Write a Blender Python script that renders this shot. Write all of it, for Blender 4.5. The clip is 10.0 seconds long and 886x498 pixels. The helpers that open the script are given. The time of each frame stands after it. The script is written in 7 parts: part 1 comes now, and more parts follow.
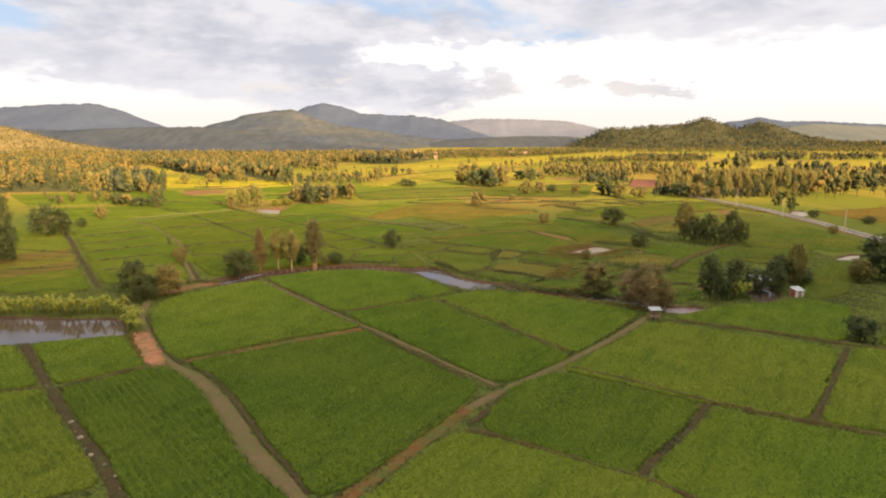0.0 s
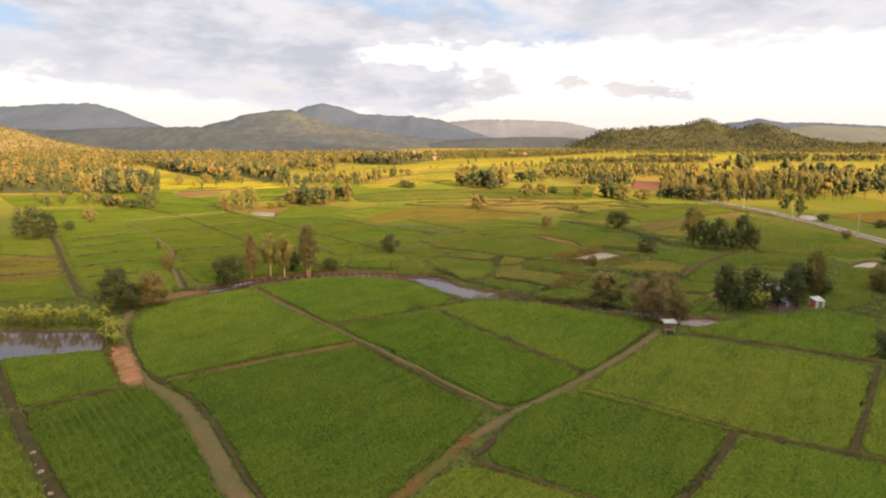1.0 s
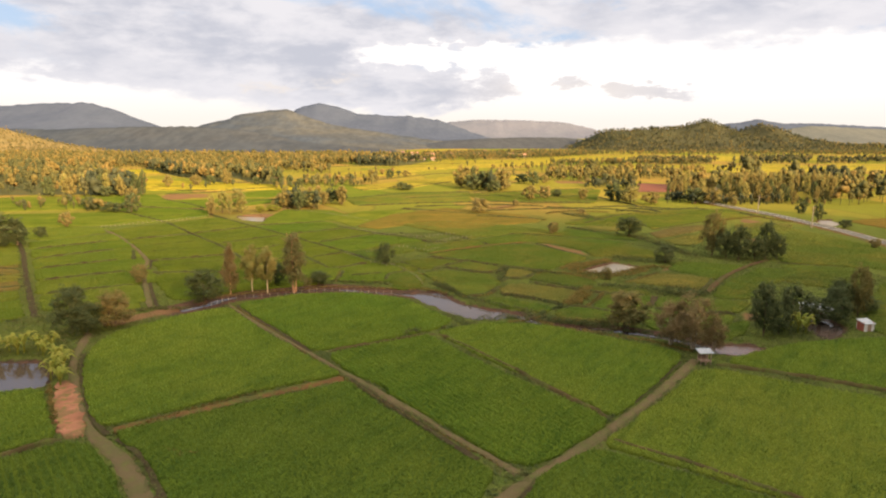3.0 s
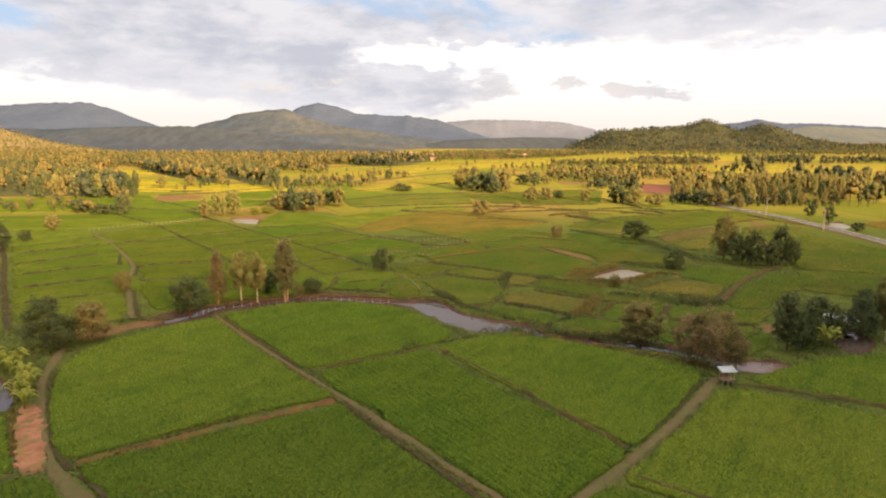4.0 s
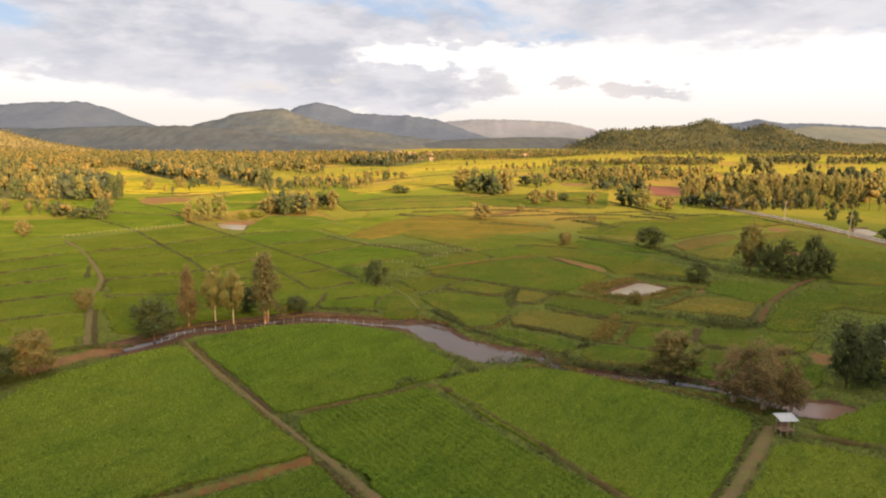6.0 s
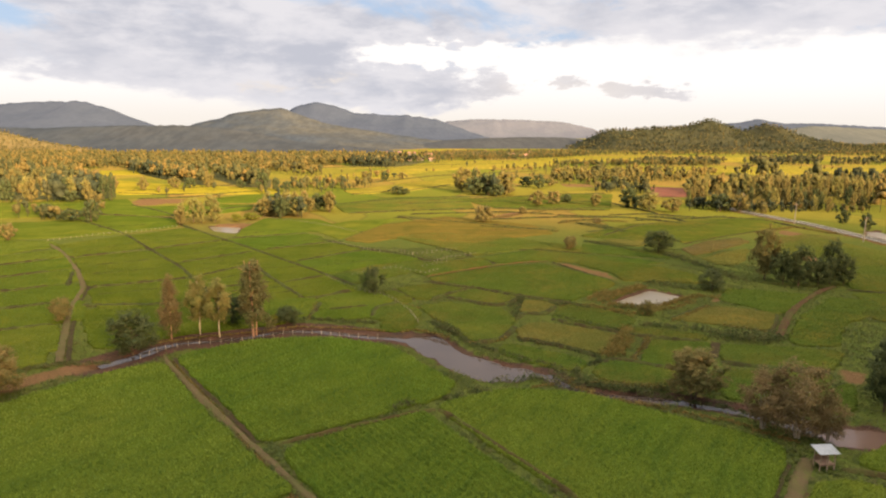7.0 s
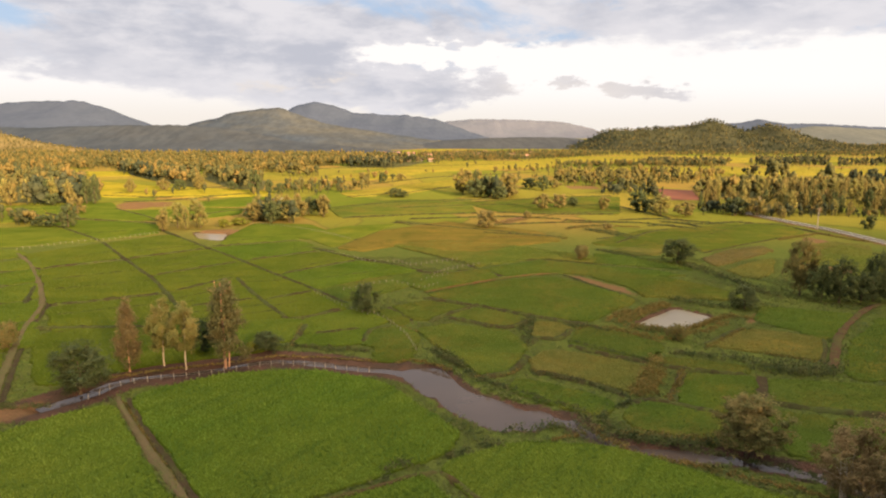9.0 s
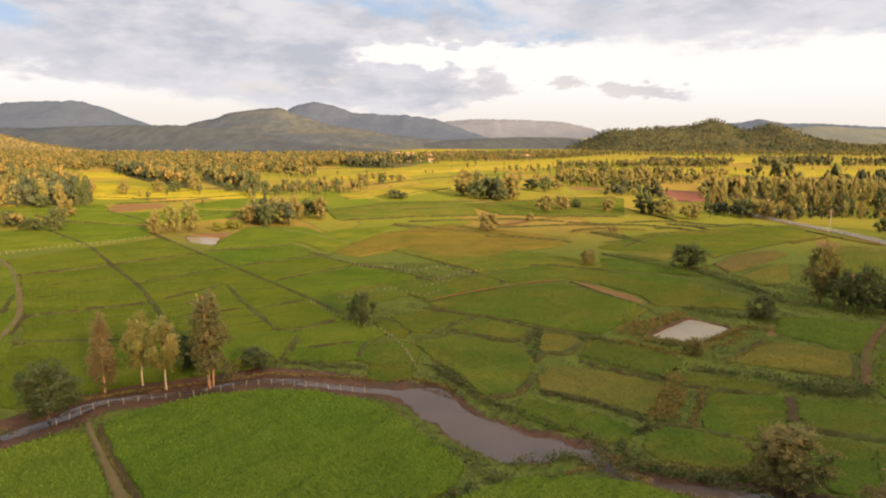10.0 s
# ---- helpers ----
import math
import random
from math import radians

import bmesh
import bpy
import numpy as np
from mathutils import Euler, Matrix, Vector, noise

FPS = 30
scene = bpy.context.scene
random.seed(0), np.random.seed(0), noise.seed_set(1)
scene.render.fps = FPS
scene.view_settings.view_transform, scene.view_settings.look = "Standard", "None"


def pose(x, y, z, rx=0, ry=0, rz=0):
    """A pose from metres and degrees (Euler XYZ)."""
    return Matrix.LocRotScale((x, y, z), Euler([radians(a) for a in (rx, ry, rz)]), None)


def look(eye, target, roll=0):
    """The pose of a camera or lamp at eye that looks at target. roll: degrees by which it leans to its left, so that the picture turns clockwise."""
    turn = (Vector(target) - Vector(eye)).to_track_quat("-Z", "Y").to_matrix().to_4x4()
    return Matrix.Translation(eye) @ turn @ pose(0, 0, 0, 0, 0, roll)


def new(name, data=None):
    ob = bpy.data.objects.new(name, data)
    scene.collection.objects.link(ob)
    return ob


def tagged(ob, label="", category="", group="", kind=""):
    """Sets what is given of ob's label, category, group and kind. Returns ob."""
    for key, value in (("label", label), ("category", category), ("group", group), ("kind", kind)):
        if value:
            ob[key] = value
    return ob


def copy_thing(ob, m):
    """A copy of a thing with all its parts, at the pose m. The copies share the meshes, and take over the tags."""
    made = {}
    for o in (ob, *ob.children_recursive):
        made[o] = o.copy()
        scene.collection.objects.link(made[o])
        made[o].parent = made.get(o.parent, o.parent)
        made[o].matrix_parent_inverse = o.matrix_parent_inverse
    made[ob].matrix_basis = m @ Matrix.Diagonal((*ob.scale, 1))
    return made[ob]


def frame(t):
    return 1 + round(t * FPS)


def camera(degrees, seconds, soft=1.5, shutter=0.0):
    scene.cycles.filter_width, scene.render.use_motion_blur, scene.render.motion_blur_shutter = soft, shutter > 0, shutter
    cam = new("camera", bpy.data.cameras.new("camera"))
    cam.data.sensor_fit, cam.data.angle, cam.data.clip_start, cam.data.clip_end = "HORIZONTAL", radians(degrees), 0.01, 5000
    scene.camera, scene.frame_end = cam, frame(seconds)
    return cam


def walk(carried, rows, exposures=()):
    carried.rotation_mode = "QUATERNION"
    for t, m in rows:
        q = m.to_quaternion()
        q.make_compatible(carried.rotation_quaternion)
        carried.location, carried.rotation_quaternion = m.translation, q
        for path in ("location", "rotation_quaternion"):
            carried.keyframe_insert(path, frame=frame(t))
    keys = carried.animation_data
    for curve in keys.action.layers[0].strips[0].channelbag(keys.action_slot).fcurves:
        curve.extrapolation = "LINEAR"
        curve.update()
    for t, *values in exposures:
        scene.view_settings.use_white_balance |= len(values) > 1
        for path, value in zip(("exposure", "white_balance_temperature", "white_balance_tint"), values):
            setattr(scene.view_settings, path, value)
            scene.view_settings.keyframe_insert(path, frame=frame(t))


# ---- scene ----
cam = camera(70, 10.0, soft=2.1)


def aim(x, y, z, yaw, pitch, roll):
    """A pose from a place, a turn to the left from +y, a tilt upwards and a lean to the left, in degrees."""
    a, b = radians(yaw), radians(pitch)
    return look((x, y, z), (x - math.sin(a) * math.cos(b), y + math.cos(a) * math.cos(b), z + math.sin(b)), roll)


walk(cam, [
    (0, aim(4.48, 12.05, 38.01, -0.283, -10.590, 0.077)),
    (1, aim(4.13, 20.18, 38.01, -0.401, -10.539, 0.200)),
    (2, aim(3.87, 28.38, 38.01, -0.507, -10.518, 0.269)),
    (3, aim(3.70, 36.66, 38.01, -0.598, -10.517, 0.307)),
    (4, aim(3.58, 44.99, 38.01, -0.674, -10.526, 0.331)),
    (5, aim(3.50, 53.36, 38.01, -0.734, -10.539, 0.354)),
    (6, aim(3.44, 61.74, 38.00, -0.780, -10.553, 0.379)),
    (7, aim(3.38, 70.08, 37.99, -0.814, -10.563, 0.408)),
    (8, aim(3.31, 78.35, 37.98, -0.840, -10.567, 0.433)),
    (9, aim(3.21, 86.47, 37.98, -0.862, -10.567, 0.441)),
    (10, aim(3.07, 94.39, 37.99, -0.886, -10.563, 0.415)),
], [(0, 0.03, 6560, 13), (5, -0.03, 6560, 13), (10, -0.13, 6560, 13)])

# ---- world, sun ----
SUN_TURN, SUN_HEIGHT = 146.0, 15.0  # degrees clockwise from +y, degrees above the horizon


class Nodes:
    """Helpers for building node trees."""

    def __init__(self, tree):
        self.tree = tree
        tree.nodes.clear()

    def add(self, kind, ins=None, **props):
        n = self.tree.nodes.new(kind)
        if "operation" in props:
            n.operation = props["operation"]
        if "clamp" in props:
            n.use_clamp = props["clamp"]
        if "smooth" in props:
            n.interpolation_type = "SMOOTHSTEP" if props["smooth"] else "LINEAR"
        if "blend" in props:
            n.data_type, n.blend_type = "RGBA", props["blend"]
        if "attribute" in props:
            n.attribute_name = props["attribute"]
        if "feature" in props:
            n.voronoi_dimensions, n.feature = "2D", props["feature"]
        for k, v in (ins or {}).items():
            self.put(n.inputs[k], v)
        return n

    def put(self, socket, v):
        if isinstance(v, bpy.types.NodeSocket):
            self.tree.links.new(v, socket)
        else:
            socket.default_value = v

    def math(self, op, a, b=0.0, clamp=False):
        n = self.add("ShaderNodeMath", {0: a, 1: b}, operation=op, clamp=clamp)
        return n.outputs[0]

    def span(self, v, a, b, c=0.0, d=1.0, smooth=False):
        n = self.add("ShaderNodeMapRange", {"Value": v, "From Min": a, "From Max": b, "To Min": c, "To Max": d},
                     smooth=smooth)
        return n.outputs[0]

    def mix(self, f, a, b, blend="MIX"):
        n = self.add("ShaderNodeMix", blend=blend)
        self.put(n.inputs[0], f)
        self.put(n.inputs[6], a)
        self.put(n.inputs[7], b)
        return n.outputs[2]

    def noise(self, vec, scale, detail=4.0, rough=0.55, out="Fac", warp=0.0):
        n = self.add("ShaderNodeTexNoise", {"Scale": scale, "Detail": detail, "Roughness": rough, "Distortion": warp})
        if vec is not None:
            self.put(n.inputs["Vector"], vec)
        return n.outputs[out]


def col(r, g, b):
    return (r, g, b, 1.0)


world = bpy.data.worlds.new("evening_sky")
scene.world = world
world.use_nodes = True
N = Nodes(world.node_tree)
sep = N.add("ShaderNodeSeparateXYZ", {0: N.add("ShaderNodeTexCoord").outputs["Generated"]})
dx, dy, dz = sep.outputs
elev = N.math("MULTIPLY", N.math("ARCSINE", dz), 57.3)
azim = N.math("MULTIPLY", N.math("ARCTAN2", dx, dy), 57.3)
flat = N.add("ShaderNodeCombineXYZ", {0: N.math("MULTIPLY", azim, 0.075), 1: N.math("MULTIPLY", elev, 0.21), 2: 3.7}).outputs[0]
flat2 = N.add("ShaderNodeCombineXYZ", {0: N.math("MULTIPLY", azim, 0.06), 1: N.math("MULTIPLY", elev, 0.17), 2: 11.3}).outputs[0]
puff = N.noise(flat, 1.6, 7, 0.58)
lump = N.noise(N.add("ShaderNodeCombineXYZ", {0: N.math("MULTIPLY", azim, 0.11), 1: N.math("MULTIPLY", elev, 0.30), 2: 7.9}).outputs[0], 3.0, 9, 0.62, warp=0.25)
wisp = N.noise(flat2, 1.1, 6, 0.6, warp=0.4)
tone = N.math("ADD", N.math("MULTIPLY", N.noise(flat2, 2.0, 6, 0.55), 0.65), N.math("MULTIPLY", lump, 0.35))
# the underside of the grey deck drops from the left to the middle and lifts again to the right
base = N.math("ADD", N.span(azim, -38, -14, 5.5, 1.7), N.span(azim, -3, 11, 0.0, 5.6, True))
over = N.math("ADD", N.math("SUBTRACT", elev, base), N.math("ADD", N.math("MULTIPLY", N.math("SUBTRACT", puff, 0.5), 6.0), N.math("MULTIPLY", N.math("SUBTRACT", lump, 0.5), 3.2)))


ragged = N.noise(N.add("ShaderNodeCombineXYZ", {0: N.math("MULTIPLY", azim, 0.22), 1: N.math("MULTIPLY", elev, 0.55), 2: 1.3}).outputs[0], 2.2, 7, 0.62)
az_r = N.math("ADD", azim, N.math("MULTIPLY", N.math("SUBTRACT", lump, 0.5), 10.0))
el_r = N.math("ADD", elev, N.math("MULTIPLY", N.math("SUBTRACT", ragged, 0.5), 3.2))


def blob(a0, e0, wa, we, amount):
    u = N.math("DIVIDE", N.math("SUBTRACT", az_r, a0), wa)
    v = N.math("DIVIDE", N.math("SUBTRACT", el_r, e0), we)
    r = N.math("ADD", N.math("MULTIPLY", u, u), N.math("MULTIPLY", v, v))
    return N.math("MULTIPLY", N.math("EXPONENT", N.math("MULTIPLY", r, -1.0)), amount)


over = N.math("ADD", over, blob(2.5, 6.4, 6.5, 1.0, -5.0))
over = N.math("ADD", over, blob(-4.5, 7.0, 6.0, 1.4, -5.5))
over = N.math("ADD", over, blob(-2.0, 3.0, 6.5, 1.0, 3.0))
over = N.math("ADD", over, N.math("ADD", blob(16.0, 3.4, 5.5, 0.8, 4.8), N.math("ADD", blob(11.2, 4.3, 1.6, 0.5, 3.9), blob(20.0, 3.0, 4.0, 0.6, 3.2))))
over = N.math("ADD", over, blob(6.0, 3.6, 2.6, 1.1, 3.6))
over = N.math("ADD", over, blob(-31.0, 4.2, 8.0, 0.6, 1.0))
deck = N.span(over, -0.7, 0.9, 0.0, 1.0, True)
sky = N.add("ShaderNodeTexSky")
sky.sky_type, sky.sun_disc = "NISHITA", False
sky.sun_elevation, sky.sun_rotation = radians(SUN_HEIGHT), radians(SUN_TURN)
sky.air_density, sky.dust_density, sky.ozone_density = 1.0, 0.6, 2.0
clear = N.mix(1.0, sky.outputs[0], col(0.125, 0.115, 0.115), "MULTIPLY")
glare = N.mix(N.span(elev, 0.2, 4.2, 0.0, 1.0, True), col(1.0, 0.945, 0.85), col(1.12, 1.1, 1.06))
heavy = N.math("MULTIPLY", N.span(over, 0.3, 2.6, 0.25, 1.0, True), N.span(tone, 0.38, 0.62, 1.0, 0.0, True))
grey = N.mix(heavy, col(0.86, 0.855, 0.88), col(0.595, 0.62, 0.69))
hole = N.math("MULTIPLY", N.span(N.math("ADD", wisp, N.math("ADD", blob(-34.0, 8.6, 6.0, 2.2, 0.12), N.math("ADD", blob(11.0, 9.3, 5.0, 1.8, 0.14), blob(29.0, 9.3, 9.0, 2.4, -0.2)))), 0.47, 0.63, 0.0, 0.85, True), N.span(elev, 4.5, 8.0, 0.0, 1.0, True))
high = N.mix(hole, grey, N.mix(0.7, clear, col(0.50, 0.70, 0.97)))
warm = N.math("ADD", blob(13.0, 3.4, 9.0, 1.6, 0.8), N.math("ADD", blob(-9.0, 4.2, 1.3, 0.5, 0.8), blob(-14.0, 3.6, 1.2, 0.35, 0.8)))
shade = N.mix(warm, high, col(0.90, 0.84, 0.78))
colour = N.mix(N.span(elev, -2, -0.5), col(0.25, 0.24, 0.2), N.mix(deck, glare, shade))
# unseen sky towards the zenith, brightened and warmed to light the ground
lift = N.span(elev, 24, 60, 0.0, 1.0, True)
colour = N.mix(lift, colour, N.mix(1.0, colour, col(5.8, 5.1, 3.9), "MULTIPLY"))
bg = N.add("ShaderNodeBackground", {"Color": colour, "Strength": 1.0})
out = N.add("ShaderNodeOutputWorld", {"Surface": bg.outputs[0]})

sun = new("sun", bpy.data.lights.new("sun", "SUN"))
sun.data.energy, sun.data.angle, sun.data.color = 28.0, radians(6.0), (1.0, 0.68, 0.34)
s_az, s_el = radians(SUN_TURN), radians(SUN_HEIGHT)
TO_SUN = Vector((math.sin(s_az) * math.cos(s_el), math.cos(s_az) * math.cos(s_el), math.sin(s_el)))
sun.matrix_world = look(TO_SUN * 900, (0, 0, 0))

# ---- materials ----


def material(name):
    m = bpy.data.materials.new(name)
    m.use_nodes = True
    return m, Nodes(m.node_tree)


def finish(n, colour, rough=0.8, bump=None, strength=0.3, far=0.1, spec=0.3, sheer=0.0, metal=0.0):
    b = n.add("ShaderNodeBsdfPrincipled", {"Base Color": colour, "Roughness": rough, "Specular IOR Level": spec, "Metallic": metal})
    if bump is not None:
        n.put(b.inputs["Normal"], n.add("ShaderNodeBump", {"Height": bump, "Strength": strength, "Distance": far}).outputs[0])
    last = b.outputs[0]
    if sheer:
        t = n.add("ShaderNodeBsdfTranslucent", {"Color": colour})
        last = n.add("ShaderNodeMixShader", {0: sheer, 1: b.outputs[0], 2: t.outputs[0]}).outputs[0]
    n.add("ShaderNodeOutputMaterial", {"Surface": last})


def where(n):
    return n.add("ShaderNodeNewGeometry").outputs["Position"]


TINTS = {  # young and ripe colour of the crop
    "vivid": ((0.076, 0.112, 0.012), (0.110, 0.130, 0.017)),
    "deep": ((0.061, 0.101, 0.013), (0.095, 0.123, 0.017)),
    "mid": ((0.081, 0.127, 0.015), (0.119, 0.146, 0.020)),
    "bright": ((0.069, 0.119, 0.013), (0.098, 0.133, 0.017)),
    "pale": ((0.098, 0.138, 0.017), (0.142, 0.156, 0.023)),
    "yellow": ((0.238, 0.208, 0.020), (0.320, 0.250, 0.028)),
    "gold": ((0.150, 0.116, 0.018), (0.208, 0.134, 0.025)),
    "fallow": ((0.105, 0.092, 0.028), (0.155, 0.100, 0.038)),
    "ochre": ((0.108, 0.114, 0.020), (0.158, 0.134, 0.029)),
}


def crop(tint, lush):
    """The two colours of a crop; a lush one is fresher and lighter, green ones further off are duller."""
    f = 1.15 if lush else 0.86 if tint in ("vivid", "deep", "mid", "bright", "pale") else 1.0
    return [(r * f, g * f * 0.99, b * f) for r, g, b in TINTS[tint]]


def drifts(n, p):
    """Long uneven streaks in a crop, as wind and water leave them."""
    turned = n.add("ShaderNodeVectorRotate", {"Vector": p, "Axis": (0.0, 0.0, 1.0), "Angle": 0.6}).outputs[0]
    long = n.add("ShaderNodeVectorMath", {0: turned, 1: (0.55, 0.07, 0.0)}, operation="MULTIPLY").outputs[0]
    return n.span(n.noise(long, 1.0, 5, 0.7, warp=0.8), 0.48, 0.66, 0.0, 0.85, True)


def rice_material(tint, weedy=0.0, lush=False):
    m, n = material(("lush_rice_" if lush else "rice_" if not weedy else "weedy_rice_") + tint)
    young, ripe = crop(tint, lush)
    if weedy:
        young, ripe = [(r * 0.84, g * 0.85, b * 1.2) for r, g, b in (young, ripe)]
    p = where(n)
    big = n.span(n.noise(p, 0.045, 4, 0.6), 0.3, 0.7)
    mid = n.span(n.noise(p, 0.5, 5, 0.7), 0.25, 0.75)
    fine = n.span(n.noise(p, 3.2, 4, 0.75), 0.25, 0.75)
    c = n.mix(big, col(*young), col(*ripe))
    drift = n.span(n.noise(p, 0.012, 5, 0.65), 0.36, 0.64)
    if not lush:
        rows = n.noise(n.add("ShaderNodeVectorMath", {0: p, 1: (0.016, 0.13, 0.0)}, operation="MULTIPLY").outputs[0], 1.0, 4, 0.6, warp=0.2)
        c = n.mix(n.span(rows, 0.40, 0.52, 0.55, 0.0, True), c, n.mix(1.0, c, col(0.60, 0.70, 0.6), "MULTIPLY"))
        c = n.mix(n.span(rows, 0.55, 0.66, 0.0, 0.5, True), c, n.mix(1.0, c, col(1.35, 1.18, 1.0), "MULTIPLY"))
    c = n.mix(n.math("MULTIPLY", drift, 0.45), c, col(0.120, 0.122, 0.018))
    if weedy:
        weeds = n.span(n.noise(p, 0.055, 6, 0.7), 0.44, 0.64, 0.0, weedy, True)
        c = n.mix(weeds, c, col(0.185, 0.125, 0.03))
        c = n.mix(n.span(n.noise(p, 0.09, 6, 0.7, warp=0.5), 0.5, 0.68, 0.0, weedy, True), c, col(0.045, 0.070, 0.014))
    if not lush:
        c = n.mix(n.span(n.noise(p, 0.11, 6, 0.68, warp=0.4), 0.47, 0.60, 0.0, 0.6, True), c, n.mix(1.0, c, col(0.66, 0.76, 0.7), "MULTIPLY"))
        c = n.mix(n.span(n.noise(p, 0.075, 6, 0.7), 0.52, 0.66, 0.0, 0.6, True), c, n.mix(1.0, c, col(1.45, 1.2, 1.1), "MULTIPLY"))
    c = n.mix(n.math("MULTIPLY", mid, 0.55 if lush else 0.35), c, n.mix(0.5, col(*young), col(*(v * 0.62 for v in young))))
    c = n.mix(n.math("MULTIPLY", fine, 0.5 if lush else 0.2), c, col(*(v * 0.5 for v in young)))
    if lush:  # the floor between the blades, with its shade put into the colour
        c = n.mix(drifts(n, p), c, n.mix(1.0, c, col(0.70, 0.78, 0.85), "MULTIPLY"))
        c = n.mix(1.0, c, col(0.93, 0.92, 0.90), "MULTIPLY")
    bump = n.math("ADD", fine, n.math("MULTIPLY", mid, 2.0))
    finish(n, c, 0.9, bump, 0.9, 0.35, spec=0.0)
    return m


def blade_material(tint, lush=False):
    m, n = material(("lush_blades_" if lush else "blades_") + tint)
    young, ripe = crop(tint, lush)
    p = where(n)
    g = n.add("ShaderNodeNewGeometry").outputs["Random Per Island"]
    big = n.span(n.noise(p, 0.045, 4, 0.6), 0.3, 0.7)
    # lush blades are lightened, painting the light on their tips
    c = n.mix(big, col(*(v * (1.34 if lush else 1.0) for v in young)), col(*(v * (1.34 if lush else 1.0) for v in ripe)))
    patch = n.span(n.noise(p, 0.13, 5, 0.68, warp=0.3), 0.46, 0.64, 0.0, 0.8, True)
    c = n.mix(patch, c, col(young[0] * 0.74, young[1] * 0.84, young[2] * 1.0))
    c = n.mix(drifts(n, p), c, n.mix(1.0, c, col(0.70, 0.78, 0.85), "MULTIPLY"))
    c = n.mix(n.span(n.noise(p, 0.21, 5, 0.7), 0.56, 0.72, 0.0, 0.5, True), c, col(ripe[0] * 1.25, ripe[1] * 1.08, ripe[2]))
    c = n.mix(n.math("MULTIPLY", g, 0.3 if lush else 0.15), c, col(young[0] * 0.95, young[1] * 0.95, young[2] * 1.1))
    c = n.mix(n.span(g, 0.92, 1.0, 0.0, 0.15 if lush else 0.12), c, col(0.20, 0.18, 0.05))
    finish(n, c, 0.6, spec=0.2, sheer=0.3)
    return m


RICE = {k: rice_material(k) for k in TINTS}
WEEDY = {k: rice_material(k, 0.5) for k in TINTS}
BLADES = {k: blade_material(k) for k in TINTS}
LUSH = {k: (rice_material(k, lush=True), blade_material(k, True)) for k in TINTS}


def ground_material():
    m, n = material("farm_ground")
    p = where(n)
    soil = n.add("ShaderNodeAttribute", attribute="soil").outputs["Fac"]
    verge = n.add("ShaderNodeAttribute", attribute="verge").outputs["Fac"]
    warp = n.add("ShaderNodeVectorMath", {0: p, 1: n.add("ShaderNodeVectorMath", {0: n.noise(p, 0.02, 3, 0.5, "Color"), 1: (26, 26, 0)}, operation="MULTIPLY").outputs[0]}, operation="ADD").outputs[0]
    squash = n.add("ShaderNodeVectorMath", {0: warp, 1: (1.0, 0.62, 0.0)}, operation="MULTIPLY").outputs[0]
    cell = n.add("ShaderNodeTexVoronoi", {"Vector": squash, "Scale": 0.022, "Randomness": 0.85}, feature="F1")
    edge = n.add("ShaderNodeTexVoronoi", {"Vector": squash, "Scale": 0.022, "Randomness": 0.85}, feature="DISTANCE_TO_EDGE")
    pick = n.add("ShaderNodeSeparateColor", {0: cell.outputs["Color"]}).outputs
    c = n.mix(n.span(pick[0], 0.1, 0.9), col(0.118, 0.130, 0.020), col(0.205, 0.156, 0.030))
    c = n.mix(n.span(pick[1], 0.74, 0.78, 0.0, 0.8), c, col(0.22, 0.130, 0.042))
    c = n.mix(n.span(pick[2], 0.90, 0.93, 0.0, 0.6), c, col(0.06, 0.1, 0.012))
    big = n.span(n.noise(p, 0.018, 4, 0.6), 0.3, 0.7)
    c = n.mix(n.math("MULTIPLY", big, 0.5), c, col(0.160, 0.158, 0.022))
    small = n.add("ShaderNodeTexVoronoi", {"Vector": squash, "Scale": 0.06, "Randomness": 0.7}, feature="DISTANCE_TO_EDGE")
    c = n.mix(n.span(small.outputs["Distance"], 0.02, 0.05, 0.22, 0.0, True), c, col(0.105, 0.078, 0.026))
    line = n.span(edge.outputs["Distance"], 0.010, 0.026, 0.45, 0.0, True)
    c = n.mix(line, c, col(0.085, 0.075, 0.022))
    mid = n.span(n.noise(p, 0.4, 5, 0.7), 0.3, 0.7)
    fine = n.span(n.noise(p, 2.6, 4, 0.7), 0.25, 0.75)
    grass = n.mix(mid, col(0.066, 0.092, 0.020), col(0.098, 0.106, 0.026))
    c = n.mix(verge, c, grass)
    mud = n.mix(n.span(n.noise(p, 0.25, 4, 0.6), 0.35, 0.65), col(0.092, 0.050, 0.036), col(0.056, 0.040, 0.030))
    cover = n.span(n.math("ADD", soil, n.math("MULTIPLY", n.math("SUBTRACT", mid, 0.5), 0.6)), 0.35, 0.7, 0.0, 1.0, True)
    c = n.mix(cover, c, mud)
    worn = n.add("ShaderNodeAttribute", attribute="worn").outputs["Fac"]
    dust = n.mix(mid, col(0.175, 0.094, 0.050), col(0.120, 0.076, 0.037))
    c = n.mix(n.span(n.math("ADD", worn, n.math("MULTIPLY", n.math("SUBTRACT", mid, 0.5), 0.8)), 0.25, 0.85, 0.0, 0.95, True), c, dust)
    c = n.mix(n.math("MULTIPLY", fine, 0.45), c, n.mix(1.0, c, col(0.45, 0.45, 0.45), "MULTIPLY"))
    finish(n, c, 0.9, n.math("ADD", fine, n.math("MULTIPLY", mid, 2.0)), 0.8, 0.3, spec=0.0)
    return m


